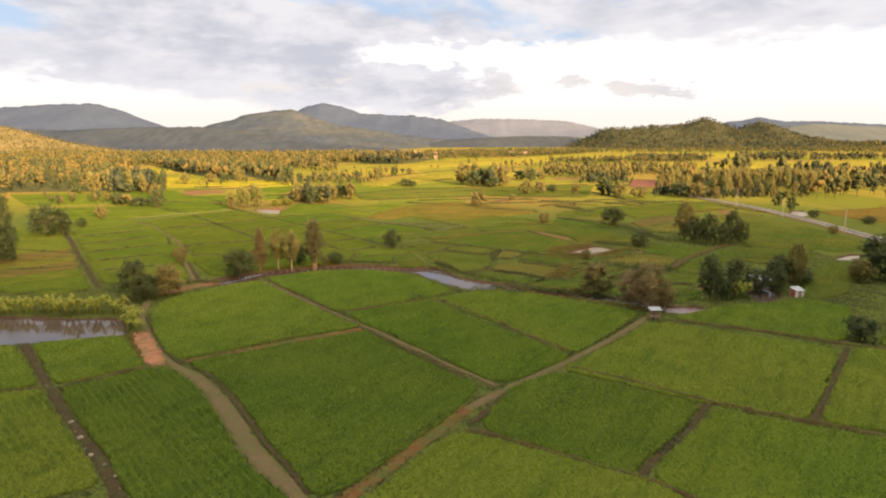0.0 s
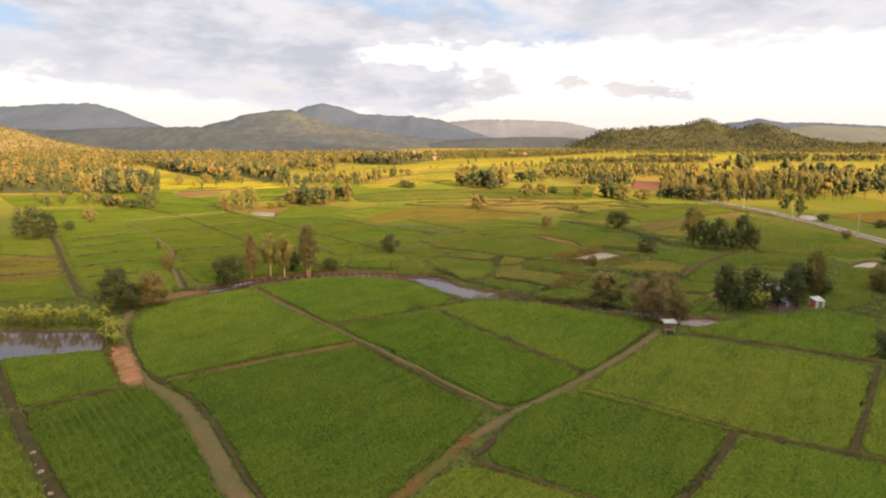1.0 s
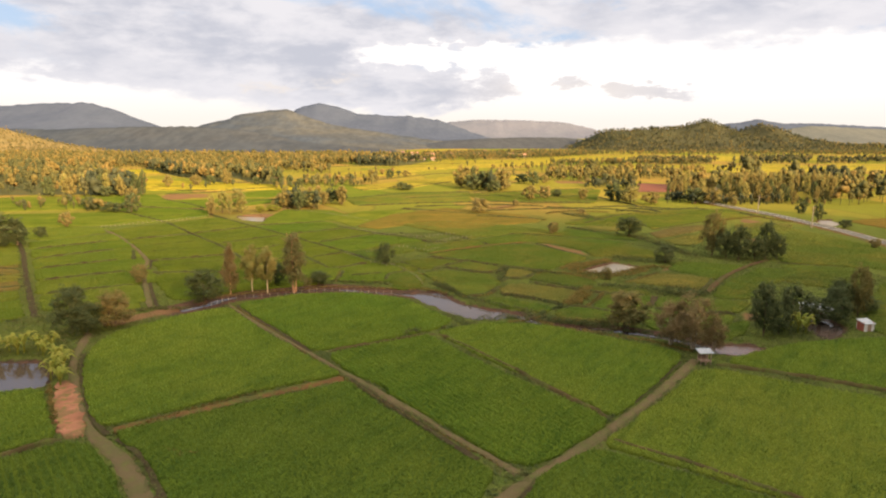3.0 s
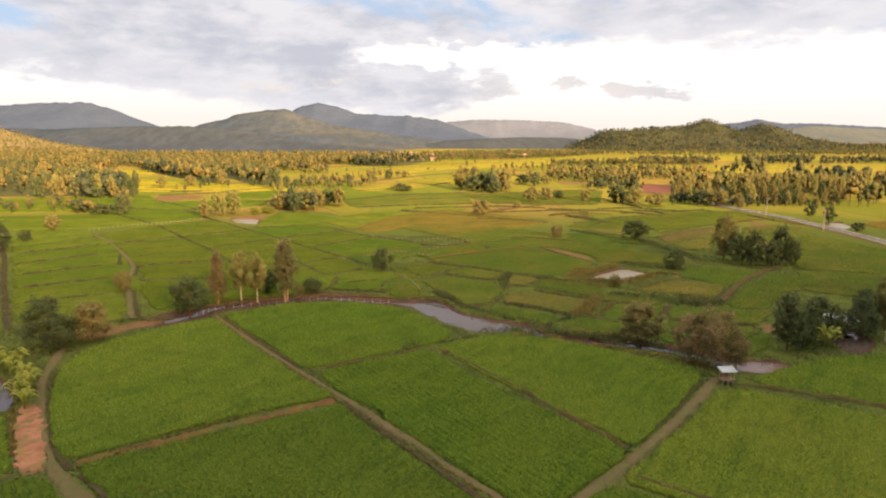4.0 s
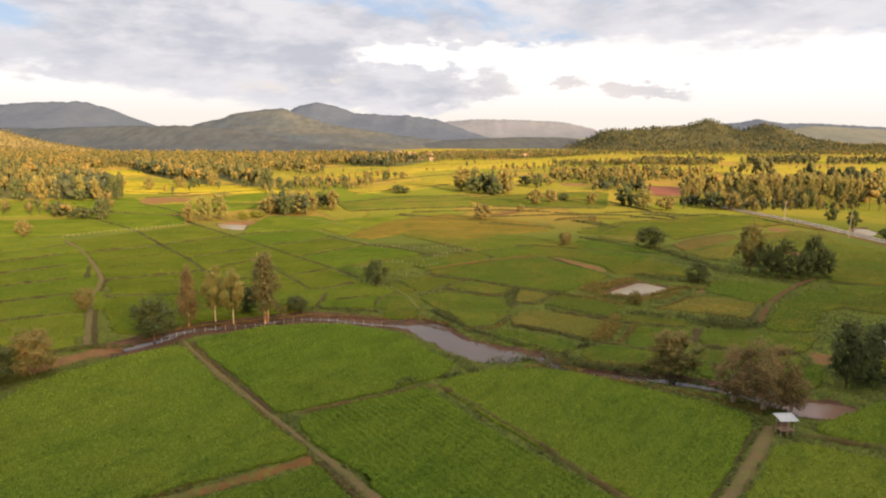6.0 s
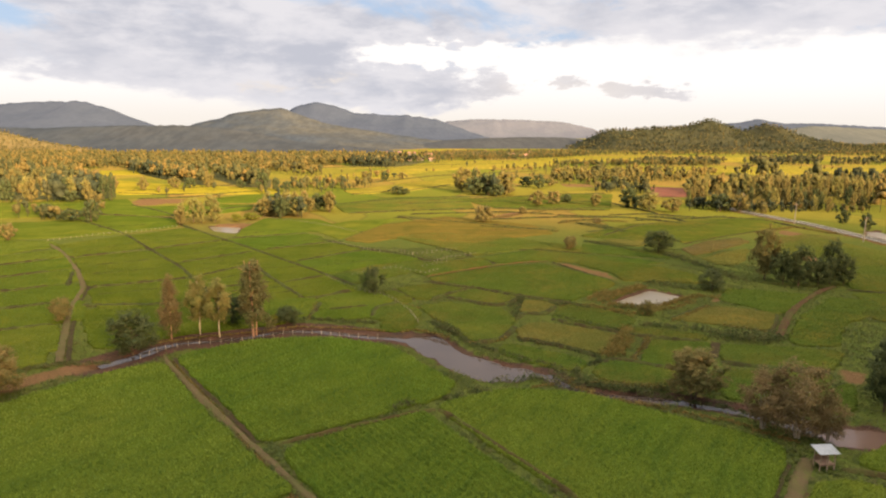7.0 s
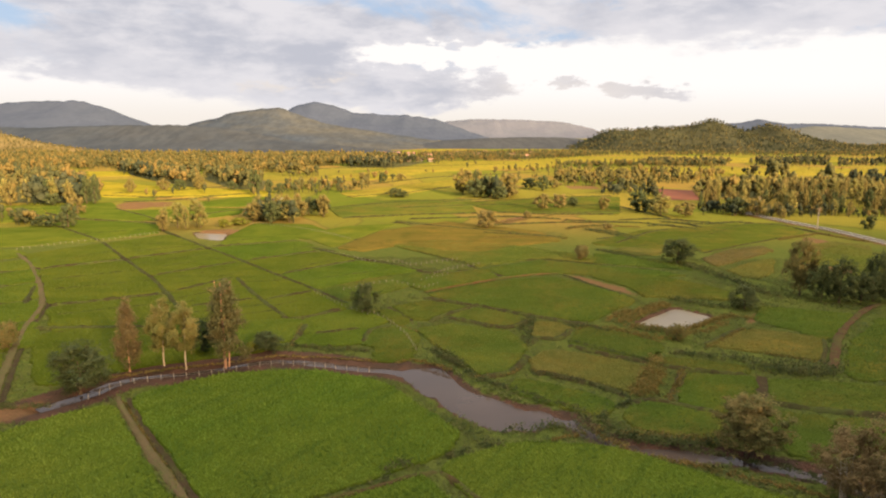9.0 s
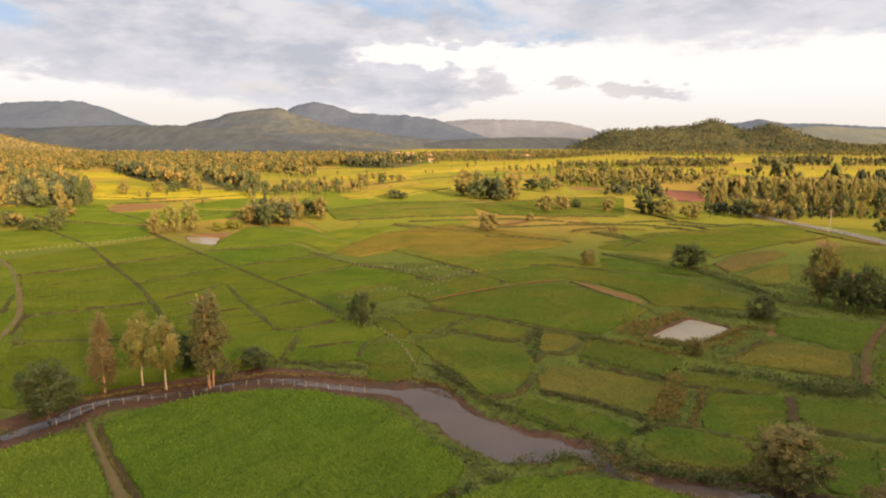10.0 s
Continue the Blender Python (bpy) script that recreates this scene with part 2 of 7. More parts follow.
def earth_material(name, a, b, grass):
    m, n = material(name)
    p = where(n)
    mid = n.span(n.noise(p, 0.35, 5, 0.65), 0.3, 0.7)
    fine = n.span(n.noise(p, 3.5, 5, 0.7), 0.3, 0.7)
    c = n.mix(mid, col(*a), col(*b))
    c = n.mix(n.span(n.noise(p, 0.8, 5, 0.75), 0.5, 0.62, 0.0, grass, True), c, col(0.075, 0.10, 0.016))
    c = n.mix(n.span(n.noise(p, 0.16, 6, 0.7), 0.46, 0.60, 0.0, grass * 0.9, True), c, col(0.052, 0.066, 0.018))
    c = n.mix(n.math("MULTIPLY", fine, 0.4), c, n.mix(1.0, c, col(0.5, 0.5, 0.48), "MULTIPLY"))
    finish(n, c, 0.92, fine, 0.7, 0.08, spec=0.03)
    return m


GROUND = ground_material()
EARTH = {
    "lane": earth_material("grassy_lane", (0.104, 0.073, 0.041), (0.076, 0.060, 0.028), 0.38),
    "red": earth_material("red_track", (0.118, 0.053, 0.022), (0.078, 0.044, 0.018), 0.75),
    "rust": earth_material("rusty_track", (0.072, 0.036, 0.022), (0.048, 0.030, 0.016), 0.5),
    "mud": earth_material("wet_track", (0.048, 0.031, 0.018), (0.031, 0.025, 0.013), 0.22),
    "bare": earth_material("bare_red_earth", (0.112, 0.057, 0.021), (0.074, 0.051, 0.016), 0.85),
    "plot": earth_material("brick_red_earth", (0.175, 0.062, 0.042), (0.13, 0.054, 0.038), 0.15),
    "debris": earth_material("reddish_rubble", (0.30, 0.128, 0.082), (0.15, 0.068, 0.038), 0.6),
    "bund": earth_material("bund_earth", (0.074, 0.049, 0.022), (0.042, 0.036, 0.014), 0.5),
    "bank": earth_material("grassy_bank_earth", (0.042, 0.031, 0.014), (0.026, 0.027, 0.011), 0.6),
}


# dark brown that paints the shade in the gaps between far trees
TREESHADE = earth_material("shade_under_trees", (0.075, 0.062, 0.026), (0.050, 0.050, 0.020), 0.5)


def leaf_material(name, a, b, c3, sheer=0.42):
    m, n = material(name)
    g = n.add("ShaderNodeNewGeometry").outputs["Random Per Island"]
    t = n.add("ShaderNodeObjectInfo").outputs["Random"]
    p = n.add("ShaderNodeTexCoord").outputs["Object"]
    c = n.mix(g, col(*a), col(*b))
    c = n.mix(n.span(n.noise(p, 0.7, 3, 0.6), 0.42, 0.68, 0.0, 0.8), c, col(*c3))
    c = n.mix(n.span(n.noise(p, 2.4, 4, 0.75), 0.46, 0.62, 0.0, 0.5), c, n.mix(1.0, c, col(0.58, 0.62, 0.62), "MULTIPLY"))
    c = n.mix(n.span(t, 0.0, 1.0, 0.0, 0.35), c, n.mix(1.0, c, col(0.6, 0.7, 0.6), "MULTIPLY"))
    finish(n, c, 0.8, spec=0.08, sheer=sheer)
    return m


LEAF = {
    "dark": leaf_material("dark_leaves", (0.042, 0.060, 0.030), (0.084, 0.102, 0.042), (0.108, 0.116, 0.046)),
    "brown": leaf_material("brown_leaves", (0.120, 0.120, 0.048), (0.210, 0.176, 0.066), (0.285, 0.19, 0.074)),
    "grey": leaf_material("greyish_leaves", (0.142, 0.110, 0.056), (0.232, 0.168, 0.082), (0.285, 0.184, 0.088)),
    "euc": leaf_material("eucalyptus_leaves", (0.150, 0.162, 0.054), (0.230, 0.216, 0.070), (0.27, 0.20, 0.070)),
    "euc_big": leaf_material("dense_eucalyptus_leaves", (0.108, 0.112, 0.052), (0.168, 0.154, 0.066), (0.20, 0.150, 0.066)),
    "euc_brown": leaf_material("rusty_leaves", (0.122, 0.104, 0.052), (0.185, 0.140, 0.064), (0.215, 0.145, 0.068)),
    "lime": leaf_material("lime_leaves", (0.12, 0.15, 0.018), (0.19, 0.20, 0.03), (0.16, 0.14, 0.03)),
    "gold": leaf_material("golden_leaves", (0.118, 0.110, 0.042), (0.190, 0.162, 0.056), (0.235, 0.170, 0.060)),
    "banana": leaf_material("banana_leaves", (0.13, 0.165, 0.028), (0.25, 0.25, 0.05), (0.29, 0.225, 0.055), 0.35),
    "hedge": leaf_material("hedge_leaves", (0.048, 0.068, 0.028), (0.090, 0.106, 0.038), (0.12, 0.10, 0.042)),
    "grass": leaf_material("verge_grass", (0.066, 0.092, 0.029), (0.098, 0.115, 0.036), (0.136, 0.120, 0.043)),
    "rough": leaf_material("rough_dry_grass", (0.100, 0.094, 0.028), (0.180, 0.138, 0.042), (0.230, 0.144, 0.048)),
}


def woods_material(name, a, b, c3, scale=0.03, ripe=0.62):
    """Foliage of far trees: dark ones, green ones and some golden, each with the shade of its hollows painted in."""
    m, n = material(name)
    g = n.add("ShaderNodeNewGeometry").outputs["Random Per Island"]
    p = where(n)
    tone = n.add("ShaderNodeAttribute", attribute="tone").outputs["Fac"]
    c = n.mix(n.span(n.math("ADD", tone, n.span(n.noise(p, scale, 3, 0.7), 0.3, 0.7, -0.25, 0.25)), 0.15, 0.6), col(*a), col(*b))
    c = n.mix(n.span(n.math("ADD", tone, n.span(n.noise(p, 0.012, 3, 0.6), 0.35, 0.65, -0.2, 0.2)), ripe, ripe + 0.3, 0.0, 0.9), c, col(*c3))
    c = n.mix(n.span(g, 0.0, 1.0, 0.0, 0.4), c, n.mix(1.0, c, col(0.66, 0.72, 0.72), "MULTIPLY"))
    rag = n.noise(p, 0.9, 4, 0.75)
    c = n.mix(n.span(rag, 0.44, 0.60, 0.0, 0.6), c, n.mix(1.0, c, col(0.55, 0.60, 0.60), "MULTIPLY"))
    finish(n, c, 0.9, rag, 0.5, 0.4, spec=0.0, sheer=0.4)
    return m


WOODS = woods_material("far_woods", (0.070, 0.078, 0.040), (0.124, 0.116, 0.045), (0.200, 0.142, 0.052))
# darker foliage: dark trees, and shade painted at the foot of groves
SHADEWOODS = woods_material("shade_dark_woods", (0.046, 0.058, 0.040), (0.066, 0.076, 0.046), (0.090, 0.090, 0.050))
# wide tones: shaded crowns painted dark, sunlit ones golden
HILLWOODS = woods_material("hill_woods", (0.036, 0.044, 0.032), (0.074, 0.080, 0.042), (0.165, 0.134, 0.056), 0.02, 0.6)
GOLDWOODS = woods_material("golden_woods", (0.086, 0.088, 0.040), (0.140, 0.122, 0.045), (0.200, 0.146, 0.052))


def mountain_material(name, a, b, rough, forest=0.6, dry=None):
    """Forest on far slopes; dry: a lighter colour that paints sunlight on upper right-hand flanks."""
    m, n = material(name)
    p = where(n)
    c = n.mix(n.span(n.noise(p, 0.004, 5, 0.65), 0.35, 0.65), col(*a), col(*b))
    # sunlight painted into the colour, stronger to the right and higher up
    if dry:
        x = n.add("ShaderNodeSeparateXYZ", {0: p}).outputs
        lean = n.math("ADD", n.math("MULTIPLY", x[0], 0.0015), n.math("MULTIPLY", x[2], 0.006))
        lit_flank = n.math("ADD", lean, n.math("MULTIPLY", n.noise(p, 0.005, 6, 0.72), 3.4))
        c = n.mix(n.span(lit_flank, 0.7, 2.1, 0.0, 1.0, True), c, col(*dry))
    fine = n.noise(n.add("ShaderNodeVectorMath", {0: p, 1: (1.0, 0.22, 1.3)}, operation="MULTIPLY").outputs[0], 0.07, 5, 0.75)
    tracts = n.span(n.noise(p, 0.009, 5, 0.7), 0.42, 0.62, 0.0, forest, True)
    c = n.mix(tracts, c, n.mix(1.0, c, col(0.76, 0.79, 0.83), "MULTIPLY"))
    c = n.mix(n.span(fine, 0.44, 0.56, 0.0, forest), c, n.mix(1.0, c, col(0.55, 0.58, 0.62), "MULTIPLY"))
    finish(n, c, 1.0, fine, 0.5, rough, spec=0.03)
    return m


BARK = {}
for key, a, b in (("pale", (0.42, 0.36, 0.28), (0.25, 0.19, 0.13)), ("brown", (0.10, 0.07, 0.045), (0.055, 0.04, 0.028)), ("rust", (0.42, 0.24, 0.15), (0.27, 0.15, 0.09))):
    m, n = material(key + "_bark")
    q = n.add("ShaderNodeTexCoord").outputs["Object"]
    v = n.span(n.noise(q, 1.6, 5, 0.7), 0.3, 0.7)
    finish(n, n.mix(v, col(*a), col(*b)), 0.85, v, 0.6, 0.05, spec=0.2)
    BARK[key] = m


def water_material(name, colour, rough=0.06):
    m, n = material(name)
    p = where(n)
    c = n.mix(n.span(n.noise(p, 0.12, 3, 0.5), 0.35, 0.65), col(*colour), col(*(v * 0.75 for v in colour)))
    finish(n, c, rough, n.noise(p, 1.4, 3, 0.5), 0.06, 0.02, spec=0.3)
    return m


WATER = {"brown": water_material("muddy_water", (0.056, 0.040, 0.032), 0.09), "dull": water_material("brown_puddle", (0.10, 0.062, 0.046), 0.2), "pale": water_material("milky_water", (0.160, 0.132, 0.086), 0.28)}


def plain_material(name, a, b, scale=2.0, rough=0.7, metal=0.0, bump=0.2):
    m, n = material(name)
    q = n.add("ShaderNodeTexCoord").outputs["Object"]
    v = n.span(n.noise(q, scale, 5, 0.65), 0.3, 0.7)
    finish(n, n.mix(v, col(*a), col(*b)), rough, v, bump, 0.02, metal=metal)
    return m


TIN = plain_material("weathered_tin", (0.27, 0.285, 0.31), (0.20, 0.21, 0.23), 1.2, 0.55, 0.3)
POLE = plain_material("weathered_pole", (0.36, 0.27, 0.19), (0.22, 0.155, 0.105), 3.0, 0.85)
WOOD = plain_material("grey_brown_wood", (0.25, 0.16, 0.11), (0.15, 0.10, 0.07), 3.0, 0.85)
PLASTER = plain_material("pale_plaster", (0.17, 0.145, 0.12), (0.12, 0.10, 0.085), 1.5, 0.85)
WHITEWASH = plain_material("whitewashed_boards", (0.50, 0.48, 0.46), (0.38, 0.36, 0.34), 2.0, 0.85)
REDTIN = plain_material("rusty_red_tin", (0.30, 0.09, 0.06), (0.20, 0.06, 0.045), 2.0, 0.6)
POST = plain_material("weathered_concrete", (0.23, 0.205, 0.175), (0.16, 0.14, 0.12), 4.0, 0.9)
STONE = plain_material("pale_stone", (0.21, 0.165, 0.115), (0.12, 0.095, 0.068), 3.0, 0.95)
PALEPOST = plain_material("pale_concrete_post", (0.26, 0.23, 0.19), (0.17, 0.15, 0.12), 4.0, 0.9)
WIRE = plain_material("dull_wire", (0.18, 0.17, 0.16), (0.10, 0.09, 0.08), 5.0, 0.6, 0.6)
ASPHALT = plain_material("worn_asphalt", (0.066, 0.060, 0.055), (0.050, 0.045, 0.042), 0.3, 0.9)
PAINT = plain_material("road_paint", (0.7, 0.68, 0.6), (0.5, 0.48, 0.42), 1.0, 0.8)
TERRACOTTA = plain_material("brown_roof", (0.25, 0.13, 0.09), (0.16, 0.09, 0.07), 0.6, 0.8)

# ---- helpers for meshes ----


def mesh_from(name, verts, faces, mats, slots=None, smooth=False):
    """A mesh from numpy arrays of places and of triangles or quads."""
    me = bpy.data.meshes.new(name)
    verts = np.asarray(verts, np.float32)
    faces = np.asarray(faces, np.int32)
    k = faces.shape[1]
    me.vertices.add(len(verts))
    me.vertices.foreach_set("co", verts.ravel())
    me.loops.add(faces.size)
    me.loops.foreach_set("vertex_index", faces.ravel())
    me.polygons.add(len(faces))
    me.polygons.foreach_set("loop_start", np.arange(0, faces.size, k, dtype=np.int32))
    if slots is not None:
        me.polygons.foreach_set("material_index", np.asarray(slots, np.int32))
    if smooth:
        me.polygons.foreach_set("use_smooth", np.ones(len(faces), bool))
    for m in mats if isinstance(mats, (list, tuple)) else [mats]:
        me.materials.append(m)
    me.update(calc_edges=True)
    return me


def part(name, bm, mat, parent, label=""):
    me = bpy.data.meshes.new(name)
    bmesh.ops.recalc_face_normals(bm, faces=bm.faces)
    bm.to_mesh(me)
    bm.free()
    me.materials.append(mat)
    ob = new(name, me)
    ob.parent = parent
    return tagged(ob, label)


def part_mesh(name, me, parent, label=""):
    ob = new(name, me)
    ob.parent = parent
    return tagged(ob, label)


def box(bm, x0, y0, z0, x1, y1, z1):
    r = bmesh.ops.create_cube(bm, size=1.0)["verts"]
    bmesh.ops.scale(bm, vec=(x1 - x0, y1 - y0, z1 - z0), verts=r)
    bmesh.ops.translate(bm, vec=((x0 + x1) / 2, (y0 + y1) / 2, (z0 + z1) / 2), verts=r)
    return r


def tube(bm, points, radii, sides=7):
    rings = []
    for k, (p, r) in enumerate(zip(points, radii)):
        a, b = Vector(points[max(k - 1, 0)]), Vector(points[min(k + 1, len(points) - 1)])
        q = (b - a).to_track_quat("Z", "Y").to_matrix()
        rings.append([bm.verts.new(Vector(p) + q @ Vector((r * math.cos(t), r * math.sin(t), 0))) for t in (math.tau * i / sides for i in range(sides))])
    for lo, hi in zip(rings, rings[1:]):
        for i in range(sides):
            bm.faces.new((lo[i], lo[(i + 1) % sides], hi[(i + 1) % sides], hi[i]))
    bm.faces.new(rings[-1])
    bm.faces.new(rings[0][::-1])


def resample(points, step, closed=False):
    p = np.array(points, float)
    if closed:
        p = np.vstack([p, p[:1]])
    d = np.r_[0, np.cumsum(np.hypot(*np.diff(p, axis=0).T))]
    n = max(int(d[-1] / step), 2)
    s = np.linspace(0, d[-1], n + 1)
    q = np.stack([np.interp(s, d, p[:, 0]), np.interp(s, d, p[:, 1])], 1)
    return q[:-1] if closed else q


def rounded(points, closed=True, radius=3.0):
    """Corners replaced by short bends."""
    p = np.array(points, float)
    out = []
    for k in range(len(p)):
        if not closed and k in (0, len(p) - 1):
            out.append(p[k])
            continue
        a, b = p[k - 1] - p[k], p[(k + 1) % len(p)] - p[k]
        la, lb = np.linalg.norm(a) + 1e-9, np.linalg.norm(b) + 1e-9
        a, b = p[k] + a / la * min(radius, 0.42 * la), p[k] + b / lb * min(radius, 0.42 * lb)
        for t in (0.0, 0.33, 0.67, 1.0):
            out.append(a * (1 - t) ** 2 + 2 * t * (1 - t) * p[k] + b * t * t)
    return np.array(out)


def inside(poly, x, y):
    hit = np.zeros(np.shape(x), bool)
    for (x0, y0), (x1, y1) in zip(poly, np.roll(poly, -1, axis=0)):
        if y0 != y1:
            hit ^= ((y0 > y) != (y1 > y)) & (x < (x1 - x0) * (y - y0) / (y1 - y0) + x0)
    return hit


def off_line(points, x, y, closed=False):
    """The distance from places to a line."""
    best = np.full(np.shape(x), 1e9)
    p = np.array(points, float)
    ends = np.roll(p, -1, axis=0) if closed else p[1:]
    for (x0, y0), (x1, y1) in zip(p, ends):
        vx, vy = x1 - x0, y1 - y0
        t = np.clip(((x - x0) * vx + (y - y0) * vy) / (vx * vx + vy * vy + 1e-9), 0, 1)
        best = np.minimum(best, np.hypot(x - x0 - t * vx, y - y0 - t * vy))
    return best


def leaf_cloud(rng, centres, radius, each, size, heart=None, loose=0.42):
    """Small four-cornered leaves scattered about centres, facing away from the heart of their crown."""
    k = len(centres) * each
    c = np.repeat(centres, each, axis=0) + rng.normal(size=(k, 3)) * radius * np.array([1, 1, 0.75])
    face = rng.normal(size=(k, 3))
    if heart is not None:
        away = c - (np.repeat(heart, each, axis=0) if len(heart) > 1 else heart)
        away /= np.linalg.norm(away, axis=1)[:, None] + 1e-9
        face = away + face * loose + np.array([0, 0, 0.22])
    u = np.cross(face, rng.normal(size=(k, 3)))
    u /= np.linalg.norm(u, axis=1)[:, None] + 1e-9
    w = np.cross(face, u)
    w /= np.linalg.norm(w, axis=1)[:, None] + 1e-9
    s = (size * rng.uniform(0.6, 1.3, k))[:, None]
    v = np.stack([c - u * s, c + w * s * 0.55, c + u * s, c - w * s * 0.55], 1).reshape(-1, 3)
    return v, np.arange(4 * k).reshape(-1, 4)

# ---- the ground with its ponds, stream and tracks ----
PONDS, STREAMS, TRACKS, FIELDS, BARE, BUNDS = [], [], [], [], [], []
WATER_LEVEL = -0.5


def pond(points, tone="brown"):
    shape = rounded(points, True, 1.6)
    PONDS.append(shape)
    p = resample(shape, 1.5, True)
    mid = p.mean(axis=0)
    p = p + (p - mid) / (np.linalg.norm(p - mid, axis=1)[:, None] + 1e-6) * 1.2  # runs under the banks
    bm = bmesh.new()
    bm.faces.new([bm.verts.new((x, y, WATER_LEVEL)) for x, y in p])
    bmesh.ops.triangulate(bm, faces=bm.faces)
    ob = part("water", bm, WATER[tone], None)
    tagged(ob, "still muddy pond water reflecting the sky" if tone == "brown" else "shallow brown puddle beside the field hut" if tone == "dull" else "still milky pond water reflecting the sky", "water", kind="structure")


def ribbon(points, half, z, bulge=0.0, seed=0, step=1.2, wobble=0.18, rows=5):
    """A strip along a line, higher in its middle by bulge."""
    rng = np.random.default_rng(seed)
    p = resample(rounded(points, False, 6.0), step)
    d = np.gradient(p, axis=0)
    d /= np.linalg.norm(d, axis=1)[:, None] + 1e-9
    side = np.stack([-d[:, 1], d[:, 0]], 1)
    left = half * (1 + rng.normal(0, wobble, len(p)))
    right = half * (1 + rng.normal(0, wobble, len(p)))
    if bulge > 0.3:  # the ends run out into the ground
        k = np.minimum(np.arange(len(p)), np.arange(len(p))[::-1]) / 2.0
        fade = np.clip(k, 0.0, 1.0)
    else:
        fade = np.ones(len(p))
    verts = []
    for k in range(rows):
        f = k / (rows - 1) * 2 - 1
        off = np.where(f < 0, left * f, right * f)[:, None] * side
        h = z - 0.15 * (1 - fade) + fade * bulge * (1 - abs(f) ** 1.6) + rng.normal(0, 0.03 + 0.12 * bulge, len(p)) * (1 - abs(f))
        verts.append(np.column_stack([p + off, h]))
    v = np.stack(verts, 1).reshape(-1, 3)
    i = np.arange(len(p) - 1)[:, None] * rows + np.arange(rows - 1)[None]
    f = np.stack([i, i + rows, i + rows + 1, i + 1], -1).reshape(-1, 4)
    return v, f[:, ::-1]


def stream(points, half, bank=3.0):
    line = rounded(points, False, 6.0)
    STREAMS.append((line, half, bank))
    v, f = ribbon(points, half + 1.3, WATER_LEVEL, wobble=0.05, rows=3)
    v[:, 2] = WATER_LEVEL - 0.004 * len(STREAMS)
    ob = new("water", mesh_from("water", v, f, WATER["brown"]))
    tagged(ob, "narrow muddy stream water between earth banks", "water", kind="structure")


def earth(points, half, kind):
    TRACKS.append((rounded(points, False, 6.0), half))
    v, f = ribbon(points, half, 0.04 if min(y for _, y in points) < 165 else 0.24, 0.16, seed=len(TRACKS), wobble=0.16)
    ob = new("track", mesh_from("track", v, f, EARTH[kind], smooth=True))
    word = {"lane": "grassy pale earth farm lane between rice paddies", "red": "reddish bare earth farm track between paddies", "rust": "worn rusty brown earth track between paddies",
            "mud": "dark damp earth track between rice paddies"}[kind]
    tagged(ob, word, "farm track", kind="structure")


def earth_between(left, right, kind, high=0.10):
    """A farm track given by its two edges."""
    k = 60
    both = []
    for line in (left, right):
        p = rounded(line, False, 4.0)
        run = np.r_[0, np.cumsum(np.linalg.norm(np.diff(p, axis=0), axis=1))]
        u = np.linspace(0, run[-1], k)
        both.append(np.column_stack([np.interp(u, run, p[:, 0]), np.interp(u, run, p[:, 1])]))
    rng = np.random.default_rng(k + int(abs(left[0][0] * 10)))
    both = [p + rng.normal(0, 0.07, p.shape) for p in both]
    TRACKS.append(((both[0] + both[1]) / 2, float(np.linalg.norm(both[0] - both[1], axis=1).mean()) * 0.5))
    across = np.linspace(0, 1, 7)
    v = np.concatenate([np.column_stack([both[0] * (1 - c) + both[1] * c, np.full(k, high + 0.10 * math.sin(math.pi * c) - (0.18 if c in (0.0, 1.0) else 0.0))
                                         + rng.normal(0, 0.012, k)]) for c in across])
    i = (np.arange(6)[:, None] * k + np.arange(k - 1)[None]).ravel()
    ob = new("track", mesh_from("track", v, np.column_stack([i, i + 1, i + k + 1, i + k]), EARTH[kind], smooth=True))
    tagged(ob, {"lane": "grassy pale earth farm lane between rice paddies", "mud": "dark damp earth track with scattered pale stones"}[kind], "farm track", kind="structure")


SEEDS = iter(range(1000, 9000))


def bund(points, half=0.0):
    BUNDS.append(points)
    v, f = ribbon(points, half or 0.45 if min(y for _, y in points) < 165 else half or 0.8, 0.05, 0.3 if half else 0.52, seed=next(SEEDS), wobble=0.22, step=1.0)
    ob = new("bund", mesh_from("bund", v, f, EARTH["bund" if points[0][1] < 155 else "bank"], smooth=True))
    tagged(ob, "low grassy earth bank dividing rice paddies", "field bank", kind="structure")


def ditch(points, half=0.5):
    """A dark wet furrow beside a lane, its shade painted on a shallow strip."""
    v, f = ribbon(points, half, 0.0, 0.0, seed=next(SEEDS), wobble=0.2, step=0.9, rows=5)
    BUNDS.append(points)
    v[:, 2] = np.tile([0.20, 0.15, 0.12, 0.15, 0.20], len(v) // 5)
    ob = new("ditch", mesh_from("ditch", v, f, EARTH["mud"], smooth=True))
    tagged(ob, "narrow dark wet ditch beside a lane, its shade painted on", "ditch", kind="structure")


